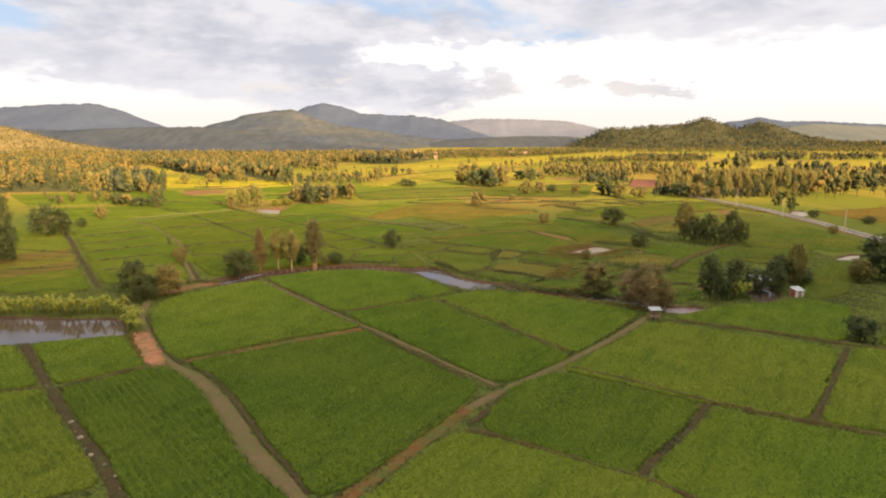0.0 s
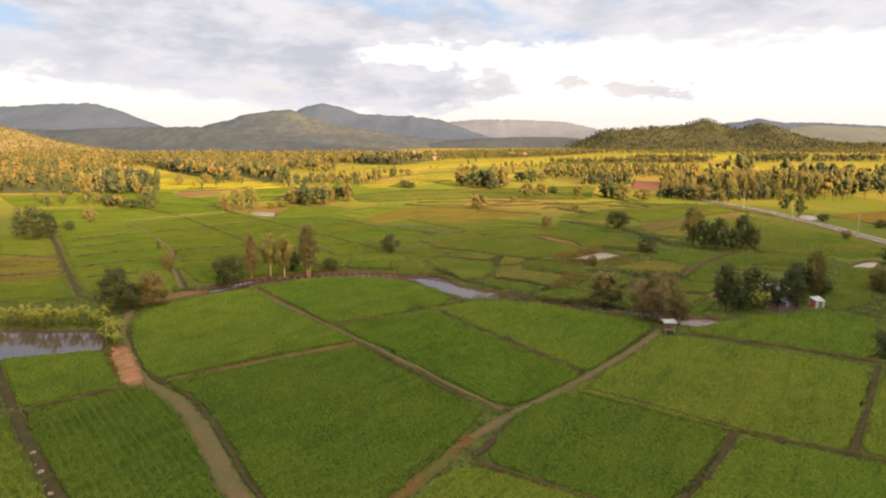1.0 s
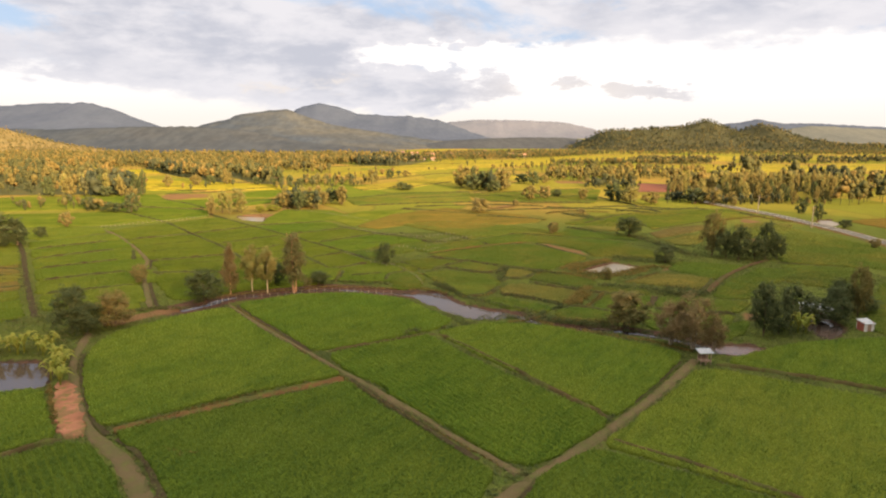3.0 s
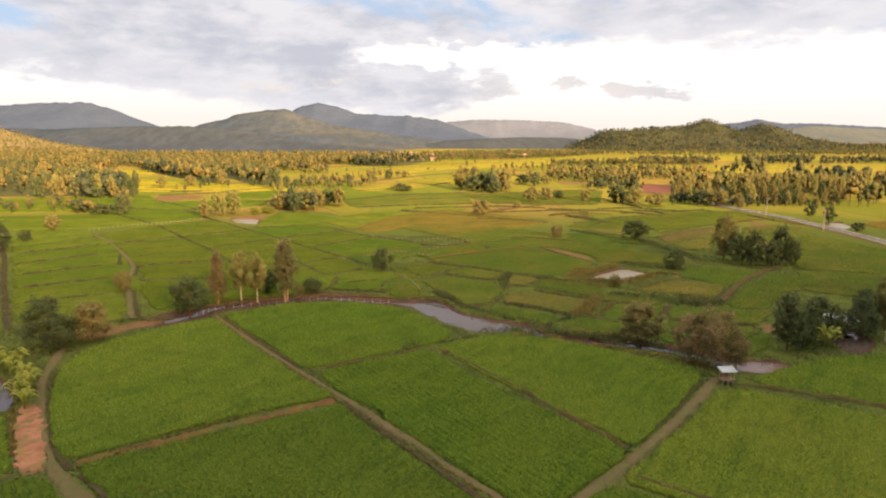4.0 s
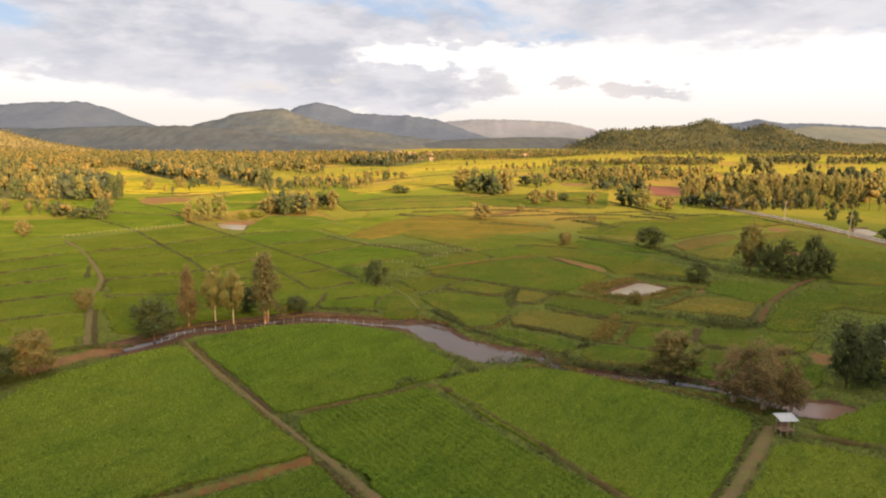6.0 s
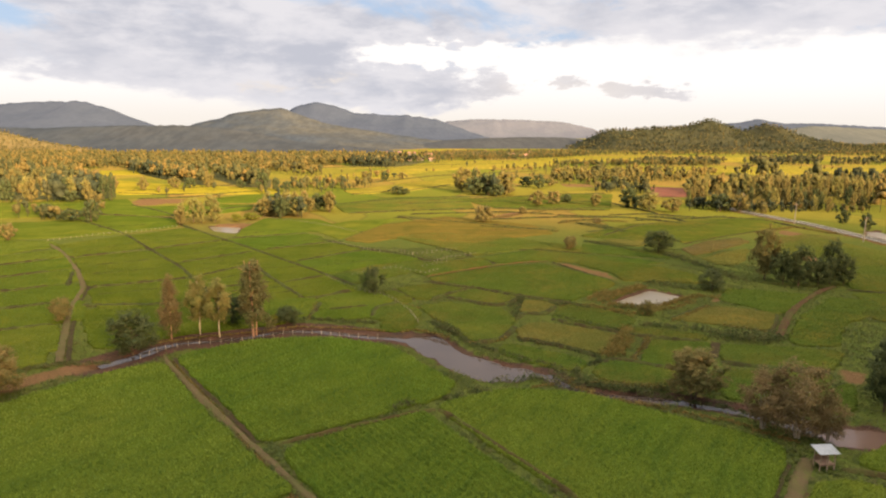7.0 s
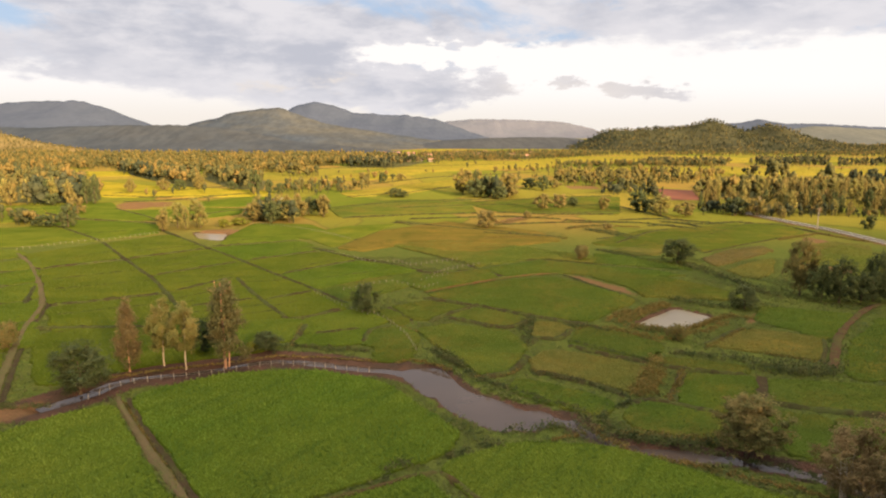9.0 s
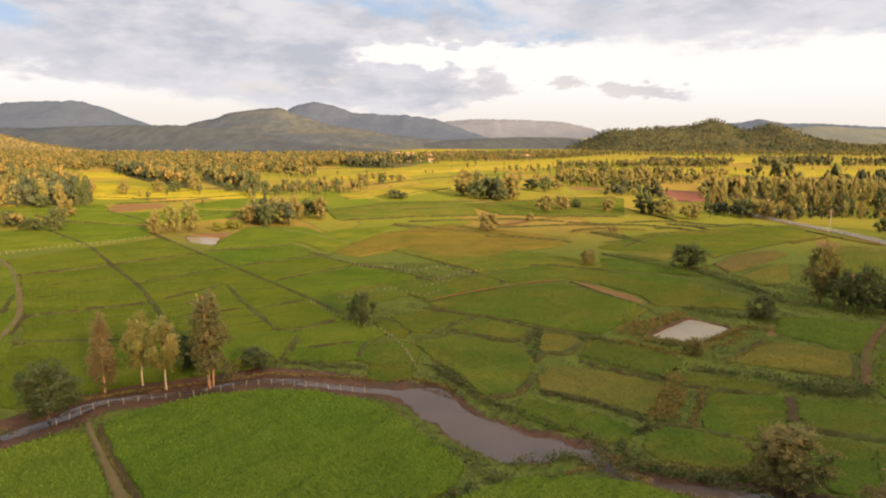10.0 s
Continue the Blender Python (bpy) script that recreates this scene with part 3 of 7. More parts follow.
def road(points, wide):
    TRACKS.append((np.array(points), wide / 2 + 1))
    v, f = ribbon(points, wide / 2, 0.35, 0.10, wobble=0.0, step=4)
    ob = new("road", mesh_from("road", v, f, ASPHALT, smooth=True))
    tagged(ob, "grey worn asphalt country road", "road", kind="structure")
    v, f = ribbon(points, wide / 2 + 2.2, 0.02, 0.42, wobble=0.08, step=4)
    v[:, 2] = np.minimum(v[:, 2], 0.30)
    ob = new("road_shoulder", mesh_from("road_shoulder", v, f, EARTH["red"], smooth=True))
    tagged(ob, "reddish earth shoulder along the road", "shoulder", kind="structure")
    for side in (-1, 1):
        p = np.array(points, float)
        p[:, 0] += side * (wide / 2 - 0.35)
        v, f = ribbon(p, 0.09, 0.0, 0.0, wobble=0.0, step=4, rows=2)
        v[:, 2] = 0.395
        part_mesh("edge_line", mesh_from("edge_line", v, f, PAINT), bpy.data.objects["road"], "faded pale line")


def ground():
    """One sheet from the near fields to the horizon, dense where the camera flies."""
    def axis(lo, hi, step, far_lo, far_hi):
        mid = np.arange(lo, hi + 0.01, step)
        up, down, s = [hi], [lo], step
        while up[-1] < far_hi:
            s *= 1.13
            up.append(min(up[-1] + s, far_hi))
        s = step
        while down[-1] > far_lo:
            s *= 1.13
            down.append(max(down[-1] - s, far_lo))
        return np.r_[down[:0:-1], mid, up[1:]]
    xs, ys = axis(-150, 150, 1.3, -4900, 4900), axis(60, 325, 1.3, -4900, 4900)
    x, y = np.meshgrid(xs, ys)
    soil = np.zeros_like(x)
    sink = np.zeros_like(x)
    near = (abs(x) < 220) & (y > 40) & (y < 480)
    nx, ny = x[near], y[near]
    s, k = soil[near], sink[near]
    for shape in PONDS:
        d = off_line(shape, nx, ny, True)
        d = np.where(inside(shape, nx, ny), -d, d)
        k = np.maximum(k, np.clip((1.4 - d) / 2.6, 0, 1))
        s = np.maximum(s, np.clip((2.0 - d) / 1.6, 0, 1))
    for line, half, bank in STREAMS:
        d = off_line(line, nx, ny) - half
        k = np.maximum(k, np.clip((1.3 - d) / 2.2, 0, 1))
        s = np.maximum(s, np.clip((bank - d) / 2.2, 0, 1))
    for line, half in TRACKS:
        d = off_line(line, nx, ny) - half
        s = np.maximum(s, 0.45 * np.clip((1.5 - d) / 1.5, 0, 1))
    soil[near], sink[near] = s, k
    worn = np.zeros_like(x)
    for shape in BARE:
        lo, hi = shape.min(axis=0) - 8, shape.max(axis=0) + 8
        some = (x > lo[0]) & (x < hi[0]) & (y > lo[1]) & (y < hi[1])
        d = off_line(shape, x[some], y[some], True)
        d = np.where(inside(shape, x[some], y[some]), -d, d)
        worn[some] = np.maximum(worn[some], np.clip((1.2 - d) / 2.4, 0, 1))
    rough = np.random.default_rng(5).normal(0, 1, x.shape)
    z = -1.25 * sink * sink * (3 - 2 * sink) + rough * 0.05 * (near) - 0.02
    v = np.column_stack([x.ravel(), y.ravel(), z.ravel()])
    nxs, nys = len(xs), len(ys)
    i = (np.arange(nys - 1)[:, None] * nxs + np.arange(nxs - 1)[None]).ravel()
    f = np.column_stack([i, i + 1, i + nxs + 1, i + nxs])
    me = mesh_from("ground", v, f, GROUND, smooth=True)
    me.attributes.new("soil", "FLOAT", "POINT").data.foreach_set("value", soil.ravel().astype(np.float32))
    me.attributes.new("worn", "FLOAT", "POINT").data.foreach_set("value", worn.ravel().astype(np.float32))
    verge = np.clip((360 - y) / 70, 0, 1) * np.clip((y - 25) / 20, 0, 1) * np.clip((230 - abs(x)) / 50, 0, 1)
    me.attributes.new("verge", "FLOAT", "POINT").data.foreach_set("value", verge.ravel().astype(np.float32))
    tagged(new("ground", me), "flat green and yellow farmland with earth verges", "ground", kind="structure")


def paddy(points, tint, near, spread=None):
    """A slab of standing rice with an uneven edge and, near the camera, single tufts in planted rows."""
    seed = next(SEEDS)
    rng = np.random.default_rng(seed)
    p = resample(rounded(points, True, 2.2 if near else 1.0), 1.3 if near else 1.2 if spread is not None else 2.0, True)
    p = p + rng.normal(0, 0.13 if near else 0.2, p.shape)
    area = 0.5 * np.sum(p[:, 0] * np.roll(p[:, 1], -1) - np.roll(p[:, 0], -1) * p[:, 1])
    if area < 0:
        p = p[::-1]
    top = 0.34 if near else 0.26 + 0.05 * rng.random()
    d = np.roll(p, -1, axis=0) - np.roll(p, 1, axis=0)
    d /= np.linalg.norm(d, axis=1)[:, None] + 1e-9
    p = p - np.stack([-d[:, 1], d[:, 0]], 1) * ((0.75 if near else 1.15) if spread is None else spread)
    inner = p + np.stack([-d[:, 1], d[:, 0]], 1) * 0.32
    bm = bmesh.new()
    low = [bm.verts.new((a, b, -0.08)) for a, b in p]
    rim = [bm.verts.new((a, b, top * 0.72)) for a, b in p]
    cap = [bm.verts.new((a, b, top)) for a, b in inner]
    k = len(p)
    for i in range(k):
        j = (i + 1) % k
        bm.faces.new((low[i], low[j], rim[j], rim[i]))
        bm.faces.new((rim[i], rim[j], cap[j], cap[i]))
    bm.faces.new(cap)
    bmesh.ops.triangulate(bm, faces=bm.faces)
    me = bpy.data.meshes.new("slab")
    bm.to_mesh(me)
    bm.free()
    v = np.zeros(len(me.vertices) * 3, np.float32)
    me.vertices.foreach_get("co", v)
    v = v.reshape(-1, 3)
    f = np.zeros(len(me.polygons) * 3, np.int32)
    me.polygons.foreach_get("vertices", f)
    f = f.reshape(-1, 3)
    bpy.data.meshes.remove(me)
    slots = np.zeros(len(f), np.int32)
    close = not near and p[:, 1].min() < 275
    if near or close:
        turn = rng.uniform(0.2, 0.6) * rng.choice([-1, 1])
        if near == 2:  # planted in clear lines along the field
            axes = np.linalg.svd(p - p.mean(axis=0), full_matrices=False)[2]
            turn = math.atan2(axes[0][1], axes[0][0]) - math.pi / 2
        r = np.array([[math.cos(turn), -math.sin(turn)], [math.sin(turn), math.cos(turn)]])
        q = inner @ r
        gx, gy = np.arange(q[:, 0].min(), q[:, 0].max(), 1.05 / 3 if near == 2 else 0.46 if near else 0.62), np.arange(q[:, 1].min(), q[:, 1].max(), 0.33 if near else 0.55)
        g = np.stack(np.meshgrid(gx, gy), -1).reshape(-1, 2) + rng.normal(0, 1.0, (len(gx) * len(gy), 2)) * np.array([0.07, 0.2] if near == 2 else [0.2, 0.2] if near else [0.24, 0.24])
        if near == 2:  # three lines close together, then a furrow
            line = np.round((g[:, 0] - gx[0]) / 0.35)
            g[:, 0] += (1 - line % 3) * 0.11
        g = g @ r.T
        g = g[inside(p, g[:, 0], g[:, 1])]
        g = g[g[:, 1] > 66]
        thin = np.sin(g[:, 0] * 0.21 + seed) * np.cos(g[:, 1] * 0.17 + seed * 2) + rng.normal(0, 0.5, len(g))
        g = g[thin < 1.15]
        n, each = len(g), 4 if near else 3
        base = np.repeat(g, each, axis=0)
        ang = rng.uniform(0, math.tau, n * each)
        hi = rng.uniform(0.12, 0.34, n * each) * (1.15 if near == 2 else 1.0 if near else 0.6)
        lean = rng.uniform(0.08, 0.24, n * each)
        out2 = np.stack([np.cos(ang), np.sin(ang)], 1)
        side = np.stack([-out2[:, 1], out2[:, 0]], 1) * (0.07 if near else 0.11)
        a = np.column_stack([base - side + out2 * 0.03, np.full(n * each, top - 0.03)])
        b = np.column_stack([base + side + out2 * 0.03, np.full(n * each, top - 0.03)])
        c = np.column_stack([base + out2 * lean[:, None], top + hi])
        t = np.stack([a, b, c], 1).reshape(-1, 3)
        tf = np.arange(len(t)).reshape(-1, 3) + len(v)
        v, f = np.vstack([v, t]), np.vstack([f, tf])
        slots = np.r_[slots, np.ones(len(tf), np.int32)]
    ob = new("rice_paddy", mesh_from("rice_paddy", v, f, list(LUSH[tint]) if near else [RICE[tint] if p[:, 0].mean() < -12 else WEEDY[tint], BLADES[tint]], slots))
    word = {"vivid": "fresh bright green rice crop in a paddy", "deep": "dense dark green rice crop in a paddy", "mid": "even green rice crop in a paddy", "bright": "lush bright green rice crop in a paddy",
            "pale": "pale yellowish green rice crop in a paddy", "yellow": "yellow-green ripening rice crop in a paddy",
            "gold": "golden ripening rice crop in a paddy", "fallow": "brown fallow paddy with thin weeds", "ochre": "thin ochre rice and dry weeds in a paddy"}[tint]
    tagged(ob, word, "rice field", group="rice paddies", kind="stuff")
    FIELDS.append(p)


def hedge(points, tall, kind="hedge"):
    """Shrubs and tall weeds along a line."""
    rng = np.random.default_rng(next(SEEDS))
    p = resample(points, 0.5)
    p = p + rng.normal(0, 0.35 * tall, p.shape)
    h = tall * rng.uniform(0.35, 1.0, len(p)) * (0.7 + 0.45 * np.sin(np.arange(len(p)) * 0.11) * np.sin(np.arange(len(p)) * 0.041 + 1.0))
    c = np.column_stack([p, h * 0.55])
    v, f = leaf_cloud(rng, c, np.array([0.35, 0.35, 0.3]) * tall, 30, 0.135 + 0.04 * tall)
    v[:, 2] = np.abs(v[:, 2])
    ob = new("hedge", mesh_from("hedge", v, f, LEAF[kind]))
    tagged(ob, "low dark green shrubs and weeds along a bank" if kind == "hedge" else "tall rough golden grass along a bank", "hedge" if kind == "hedge" else "grass", kind="stuff")


def fence(points):
    """A row of short concrete posts with two strands of wire."""
    rng = np.random.default_rng(next(SEEDS))
    p = resample(points, 1.8)
    root = new("fence")
    tagged(root, "row of short pale fence posts with wire strands", "fence", group="field fences")
    bm = bmesh.new()
    r = box(bm, -0.04, -0.04, -0.3, 0.04, 0.04, 0.86)
    bmesh.ops.bevel(bm, geom=bm.edges[:], offset=0.015, segments=1, affect="EDGES")
    me = bpy.data.meshes.new("post")
    bm.to_mesh(me)
    bm.free()
    me.materials.append(PALEPOST)
    tops = []
    for x, y in p:
        ob = new("post", me)
        ob.parent = root
        ob.matrix_basis = Matrix.LocRotScale((x, y, 0.05), Euler((rng.normal(0, 0.06), rng.normal(0, 0.06), rng.uniform(0, 3))), (1, 1, rng.uniform(0.85, 1.1)))
        tops.append((x, y))
    for z in (0.4, 0.8):
        bm = bmesh.new()
        tube(bm, [(x, y, z) for x, y in tops], [0.012] * len(tops), 3)
        part("wire", bm, WIRE, root)


# ---- trees ----
PROTO = {}


def tree_proto(kind, variant, fine):
    """A tree ten metres high and five wide, or nine for a broad crown, standing at the origin."""
    rng = np.random.default_rng(hash_of(kind) + 17 * variant)
    root = new("tree")
    slim = kind.startswith("euc")
    lowest, lean = {"euc": (2.3, 0.35), "euc_big": (1.2, 0.2), "euc_brown": (0.7, 0.15)}.get(kind, (0.8, 0.4))
    if not fine:
        lowest = min(lowest, 1.0)
    bark = "brown" if not fine else {"euc": "pale", "euc_big": "rust", "euc_brown": "rust", "grey": "pale"}.get(kind, "brown")
    stems = {"euc_big": 3, "grey": 3, "brown": 2}.get(kind, 1)
    bm = bmesh.new()
    tips = []
    for s in range(stems):
        a = math.tau * s / stems + rng.uniform(0, 1)
        spread = 0.0 if stems == 1 else 0.45
        high = 9.2 if slim else 6.2
        pts = [(spread * math.cos(a) * (0.5 + 1.1 * t) + rng.normal(0, 0.1) * t, spread * math.sin(a) * (0.5 + 1.1 * t) + rng.normal(0, 0.1) * t, -0.3 + (high + 0.3) * t) for t in np.linspace(0, 1, 6)]
        thick = (0.085 if slim else 0.2) / math.sqrt(stems) * 1.3
        tube(bm, pts, [thick * (1 - 0.8 * t) + 0.02 for t in np.linspace(0, 1, 6)], 7)
        for _ in range(5):
            t = rng.uniform(0.35, 0.9)
            i = int(t * 5)
            q = Vector(pts[i]).lerp(Vector(pts[min(i + 1, 5)]), t * 5 - i)
            b = rng.uniform(0, math.tau)
            reach = rng.uniform(0.8, 1.9) * (0.55 if slim else 1.6)
            e = q + Vector((math.cos(b) * reach, math.sin(b) * reach, rng.uniform(0.5, 1.5)))
            tube(bm, [q, q.lerp(e, 0.5) + Vector((0, 0, 0.12)), e], [thick * 0.4, thick * 0.25, 0.02], 5)
            tips.append(tuple(e))
    part("trunk", bm, BARK[bark], root, {"pale": "pale slender bark", "rust": "reddish brown bark", "brown": "dark bark"}[bark])
    # the crown: uneven lobes of leaf clumps
    mid, half, wide = (lowest + 9.5) / 2, (9.5 - lowest) / 2, 2.9 if slim else 5.3
    lobes = (26 if fine else 14) if slim else (34 if fine else 20)
    uz = np.linspace(-0.85, 0.9, lobes) + rng.normal(0, 0.06, lobes)
    ring = np.sqrt(np.clip(1 - uz * uz, 0.08, 1)) * rng.uniform(0.25, 0.72, lobes)
    if kind in ("euc_brown", "euc_big"):  # broad at the foot of the crown, narrow at its top
        ring = (0.95 - 0.40 * (uz + 1)) * rng.uniform(0.35, 0.75, lobes)
    turn = np.cumsum(rng.uniform(1.6, 2.9, lobes))
    taper = 1.0 - (0.25 if kind in ("euc_brown", "euc_big") else 0.12) * np.clip(uz, -0.4, 1)
    lobe = np.column_stack([np.cos(turn) * ring * wide * taper, np.sin(turn) * ring * wide * taper, mid + uz * half * 0.9])
    fat = rng.uniform(0.55, 0.95, lobes) * taper * (0.9 if slim else 1.55)
    size3 = np.column_stack([fat, fat, rng.uniform(0.7, 1.25, lobes) * (1.0 if slim else 1.5)])
    per = 12 if fine else 9
    w = rng.normal(size=(lobes, per, 3))
    w /= np.linalg.norm(w, axis=2)[..., None]
    c = (lobe[:, None] + w * size3[:, None] * rng.uniform(0.5, 1.0, (lobes, per, 1))).reshape(-1, 3)
    c = c[(c[:, 2] > 0.4) & (rng.random(len(c)) > 0.1)]
    if fine:
        v, f = leaf_cloud(rng, np.vstack([c, np.array(tips)]), np.array([0.24, 0.24, 0.24]) * (1.2 if kind == "grey" else 1.0), 26 if kind == "grey" else 30, 0.138, np.array([[0.0, 0.0, mid]]), 0.55)
        f = np.concatenate([f[:, :3], f[:, [0, 2, 3]]])
        v2, f2 = lumps(rng, lobe, size3 * (0.3 if slim else 0.2 if kind == "grey" else 0.32))
        v, f = np.vstack([v, v2]), np.vstack([f, f2 + len(v)])
    else:
        v, f = lumps(rng, lobe, size3 * 0.7)
        v2, f2 = lumps(rng, c, np.tile(rng.uniform(0.16, 0.36, (len(c), 1)), 3) * (0.8 if slim else 1.2), small=True)
        v3, f3 = sprigs(rng, np.repeat(c, 12, axis=0) + rng.normal(size=(len(c) * 12, 3)) * (0.36 if slim else 0.5), 0.26)
        v, f = np.vstack([v, v2, v3]), np.vstack([f, f2 + len(v), f3 + len(v) + len(v2)])
    part_mesh("crown", mesh_from("crown", v, f, LEAF[kind]), root)
    return root


def hash_of(word):
    return sum(ord(ch) * (k + 3) for k, ch in enumerate(word))


TREE_WORDS = {
    "dark": "dense dark green broadleaf tree with a rounded crown", "brown": "brownish green tree with a bushy rounded crown",
    "grey": "half bare greyish brown bushy tree beside the stream", "euc": "slender eucalyptus with a pale bare trunk",
    "euc_big": "tall dense eucalyptus clump with several reddish trunks", "euc_brown": "narrow rusty brown tree tapering to its top",
    "lime": "small yellow-green bushy tree", "gold": "golden green tree with a rounded crown"}


def grow(x, y, high, wide, kind, group=""):
    rng = np.random.default_rng(int(abs(x * 131 + y * 17)) + 3)
    variant = int(rng.integers(0, 3))
    fine = y < 275
    key = (kind, variant, fine)
    girth = 4.6 if kind.startswith("euc") else 7.8
    s = Vector((wide / girth, wide / girth, high / 10.0))
    m = Matrix.LocRotScale((x, y, -0.02), Euler((0, 0, rng.uniform(0, 6.28))), s)
    if key not in PROTO:
        PROTO[key] = tree_proto(kind, variant, fine)
        PROTO[key].matrix_basis = m
        ob = PROTO[key]
    else:
        keep = PROTO[key].scale.copy()
        ob = copy_thing(PROTO[key], m @ Matrix.Diagonal((1 / keep.x, 1 / keep.y, 1 / keep.z, 1)))
    ob.name = "bush" if high < 4 else "tree"
    word = TREE_WORDS[kind]
    if high < 4:
        word = {"dark": "low dark green bush", "lime": "low yellow-green bush", "gold": "low golden green bush"}.get(kind, "low brownish bush") + " on a field bank"
    tagged(ob, word, "bush" if high < 4 else "tree", group or "trees of the plain")


ICO = np.array([(0, s1, s2 * 1.618) for s1 in (-1, 1) for s2 in (-1, 1)] + [(s1, s2 * 1.618, 0) for s1 in (-1, 1) for s2 in (-1, 1)]
               + [(s2 * 1.618, 0, s1) for s1 in (-1, 1) for s2 in (-1, 1)], float) / 1.902
ICO_FACES = np.array([(i, j, k) if np.dot(np.cross(ICO[j] - ICO[i], ICO[k] - ICO[i]), ICO[i]) > 0 else (i, k, j)
                      for i in range(12) for j in range(i + 1, 12) for k in range(j + 1, 12)
                      if max(np.linalg.norm(ICO[a] - ICO[b]) for a, b in ((i, j), (j, k), (i, k))) < 1.1])


OCTA = np.array([(1, 0, 0), (-1, 0, 0), (0, 1, 0), (0, -1, 0), (0, 0, 1), (0, 0, -1)], float)
OCTA_FACES = np.array([(0, 2, 4), (2, 1, 4), (1, 3, 4), (3, 0, 4), (2, 0, 5), (1, 2, 5), (3, 1, 5), (0, 3, 5)])


def lumps(rng, centres, radii, uneven=0.36, small=False):
    """Uneven rounded tufts of foliage; small ones have fewer corners."""
    k = len(centres)
    body, faces = (OCTA * 1.12, OCTA_FACES) if small else (ICO, ICO_FACES)
    v = body[None] * rng.uniform(1 - uneven, 1 + uneven, (k, len(body), 1))
    a = rng.uniform(0, math.tau, k)
    x, y = v[..., 0] * np.cos(a)[:, None] - v[..., 1] * np.sin(a)[:, None], v[..., 0] * np.sin(a)[:, None] + v[..., 1] * np.cos(a)[:, None]
    v = np.stack([x, y, v[..., 2]], -1) * radii[:, None] + centres[:, None]
    f = faces[None] + (np.arange(k) * len(body))[:, None, None]
    return v.reshape(-1, 3), f.reshape(-1, 3)


def sprigs(rng, centres, size):
    """Single three-cornered leaf sprays."""
    k = len(centres)
    u, w = rng.normal(size=(k, 3)), rng.normal(size=(k, 3))
    w[:, 2] += 0.6
    u, w = (q / (np.linalg.norm(q, axis=1)[:, None] + 1e-9) * (size * rng.uniform(0.6, 1.4, k))[:, None] for q in (u, w))
    v = np.stack([centres - u * 0.5, centres + u * 0.5, centres + w], 1).reshape(-1, 3)
    return v, np.arange(3 * k).reshape(-1, 3)


def wood(name, label, rng, spots, mat, tufts, high, ground_z=None, slim=0.45, leaf=0.6, far=False):
    """Far trees that nobody could count: a short stem under uneven tufts and loose sprays each, in one mesh."""
    n = len(spots)
    h = high * rng.uniform(0.5, 1.25, n)
    tall = rng.random(n) < slim
    w = h * np.where(tall, rng.uniform(0.13, 0.21, n), rng.uniform(0.24, 0.38, n))
    low = np.where(tall, 0.30, 0.16) * h
    z0 = np.zeros(n) if ground_z is None else ground_z
    d = rng.normal(size=(n, tufts, 3))
    d /= np.linalg.norm(d, axis=2)[..., None]
    d *= rng.uniform(0.25, 0.75, (n, tufts, 1))
    half = (h - low) / 2
    c = np.stack([spots[:, 0, None] + d[..., 0] * w[:, None], spots[:, 1, None] + d[..., 1] * w[:, None],
                  (z0 + low + half)[:, None] + d[..., 2] * half[:, None] * 1.05], -1)
    size = np.stack([w[:, None] * rng.uniform(0.26, 0.50, (n, tufts))] * 2 + [half[:, None] * rng.uniform(0.24, 0.44, (n, tufts))], -1)
    v, f = lumps(rng, c.reshape(-1, 3), size.reshape(-1, 3), small=far)
    each = 5 if far else 7
    e = rng.normal(size=(n * tufts * each, 3))
    e /= np.linalg.norm(e, axis=1)[:, None]
    lv, lf = sprigs(rng, np.repeat(c.reshape(-1, 3), each, axis=0) + e * np.repeat(size.reshape(-1, 3), each, axis=0) * rng.uniform(0.9, 1.5, (n * tufts * each, 1)), leaf)
    stem = np.array([[-0.2, -0.12, 0], [0.2, -0.12, 0], [0.0, 0.2, 0]])
    lo = np.column_stack([spots, z0 - 0.3])[:, None] + stem[None]
    hi = lo + np.array([0, 0, 1.0]) * (low + half)[:, None, None]
    sv = np.concatenate([lo, hi], 1).reshape(-1, 3)
    k = np.arange(n)[:, None] * 6
    sf = np.concatenate([k + np.array(t) for a, b in ((0, 1), (1, 2), (2, 0)) for t in ((a, b, b + 3), (a, b + 3, a + 3))])
    me = mesh_from(name, np.vstack([v, lv, sv]), np.vstack([f, lf + len(v), sf + len(v) + len(lv)]), mat, smooth=True)
    tone = rng.random(n)
    me.attributes.new("tone", "FLOAT", "POINT").data.foreach_set("value", np.r_[np.repeat(tone, tufts * (6 if far else 12)), np.repeat(tone, tufts * each * 3), np.repeat(tone * 0.2, 6)].astype(np.float32))
    tagged(new(name, me), label, "woods", kind="stuff")


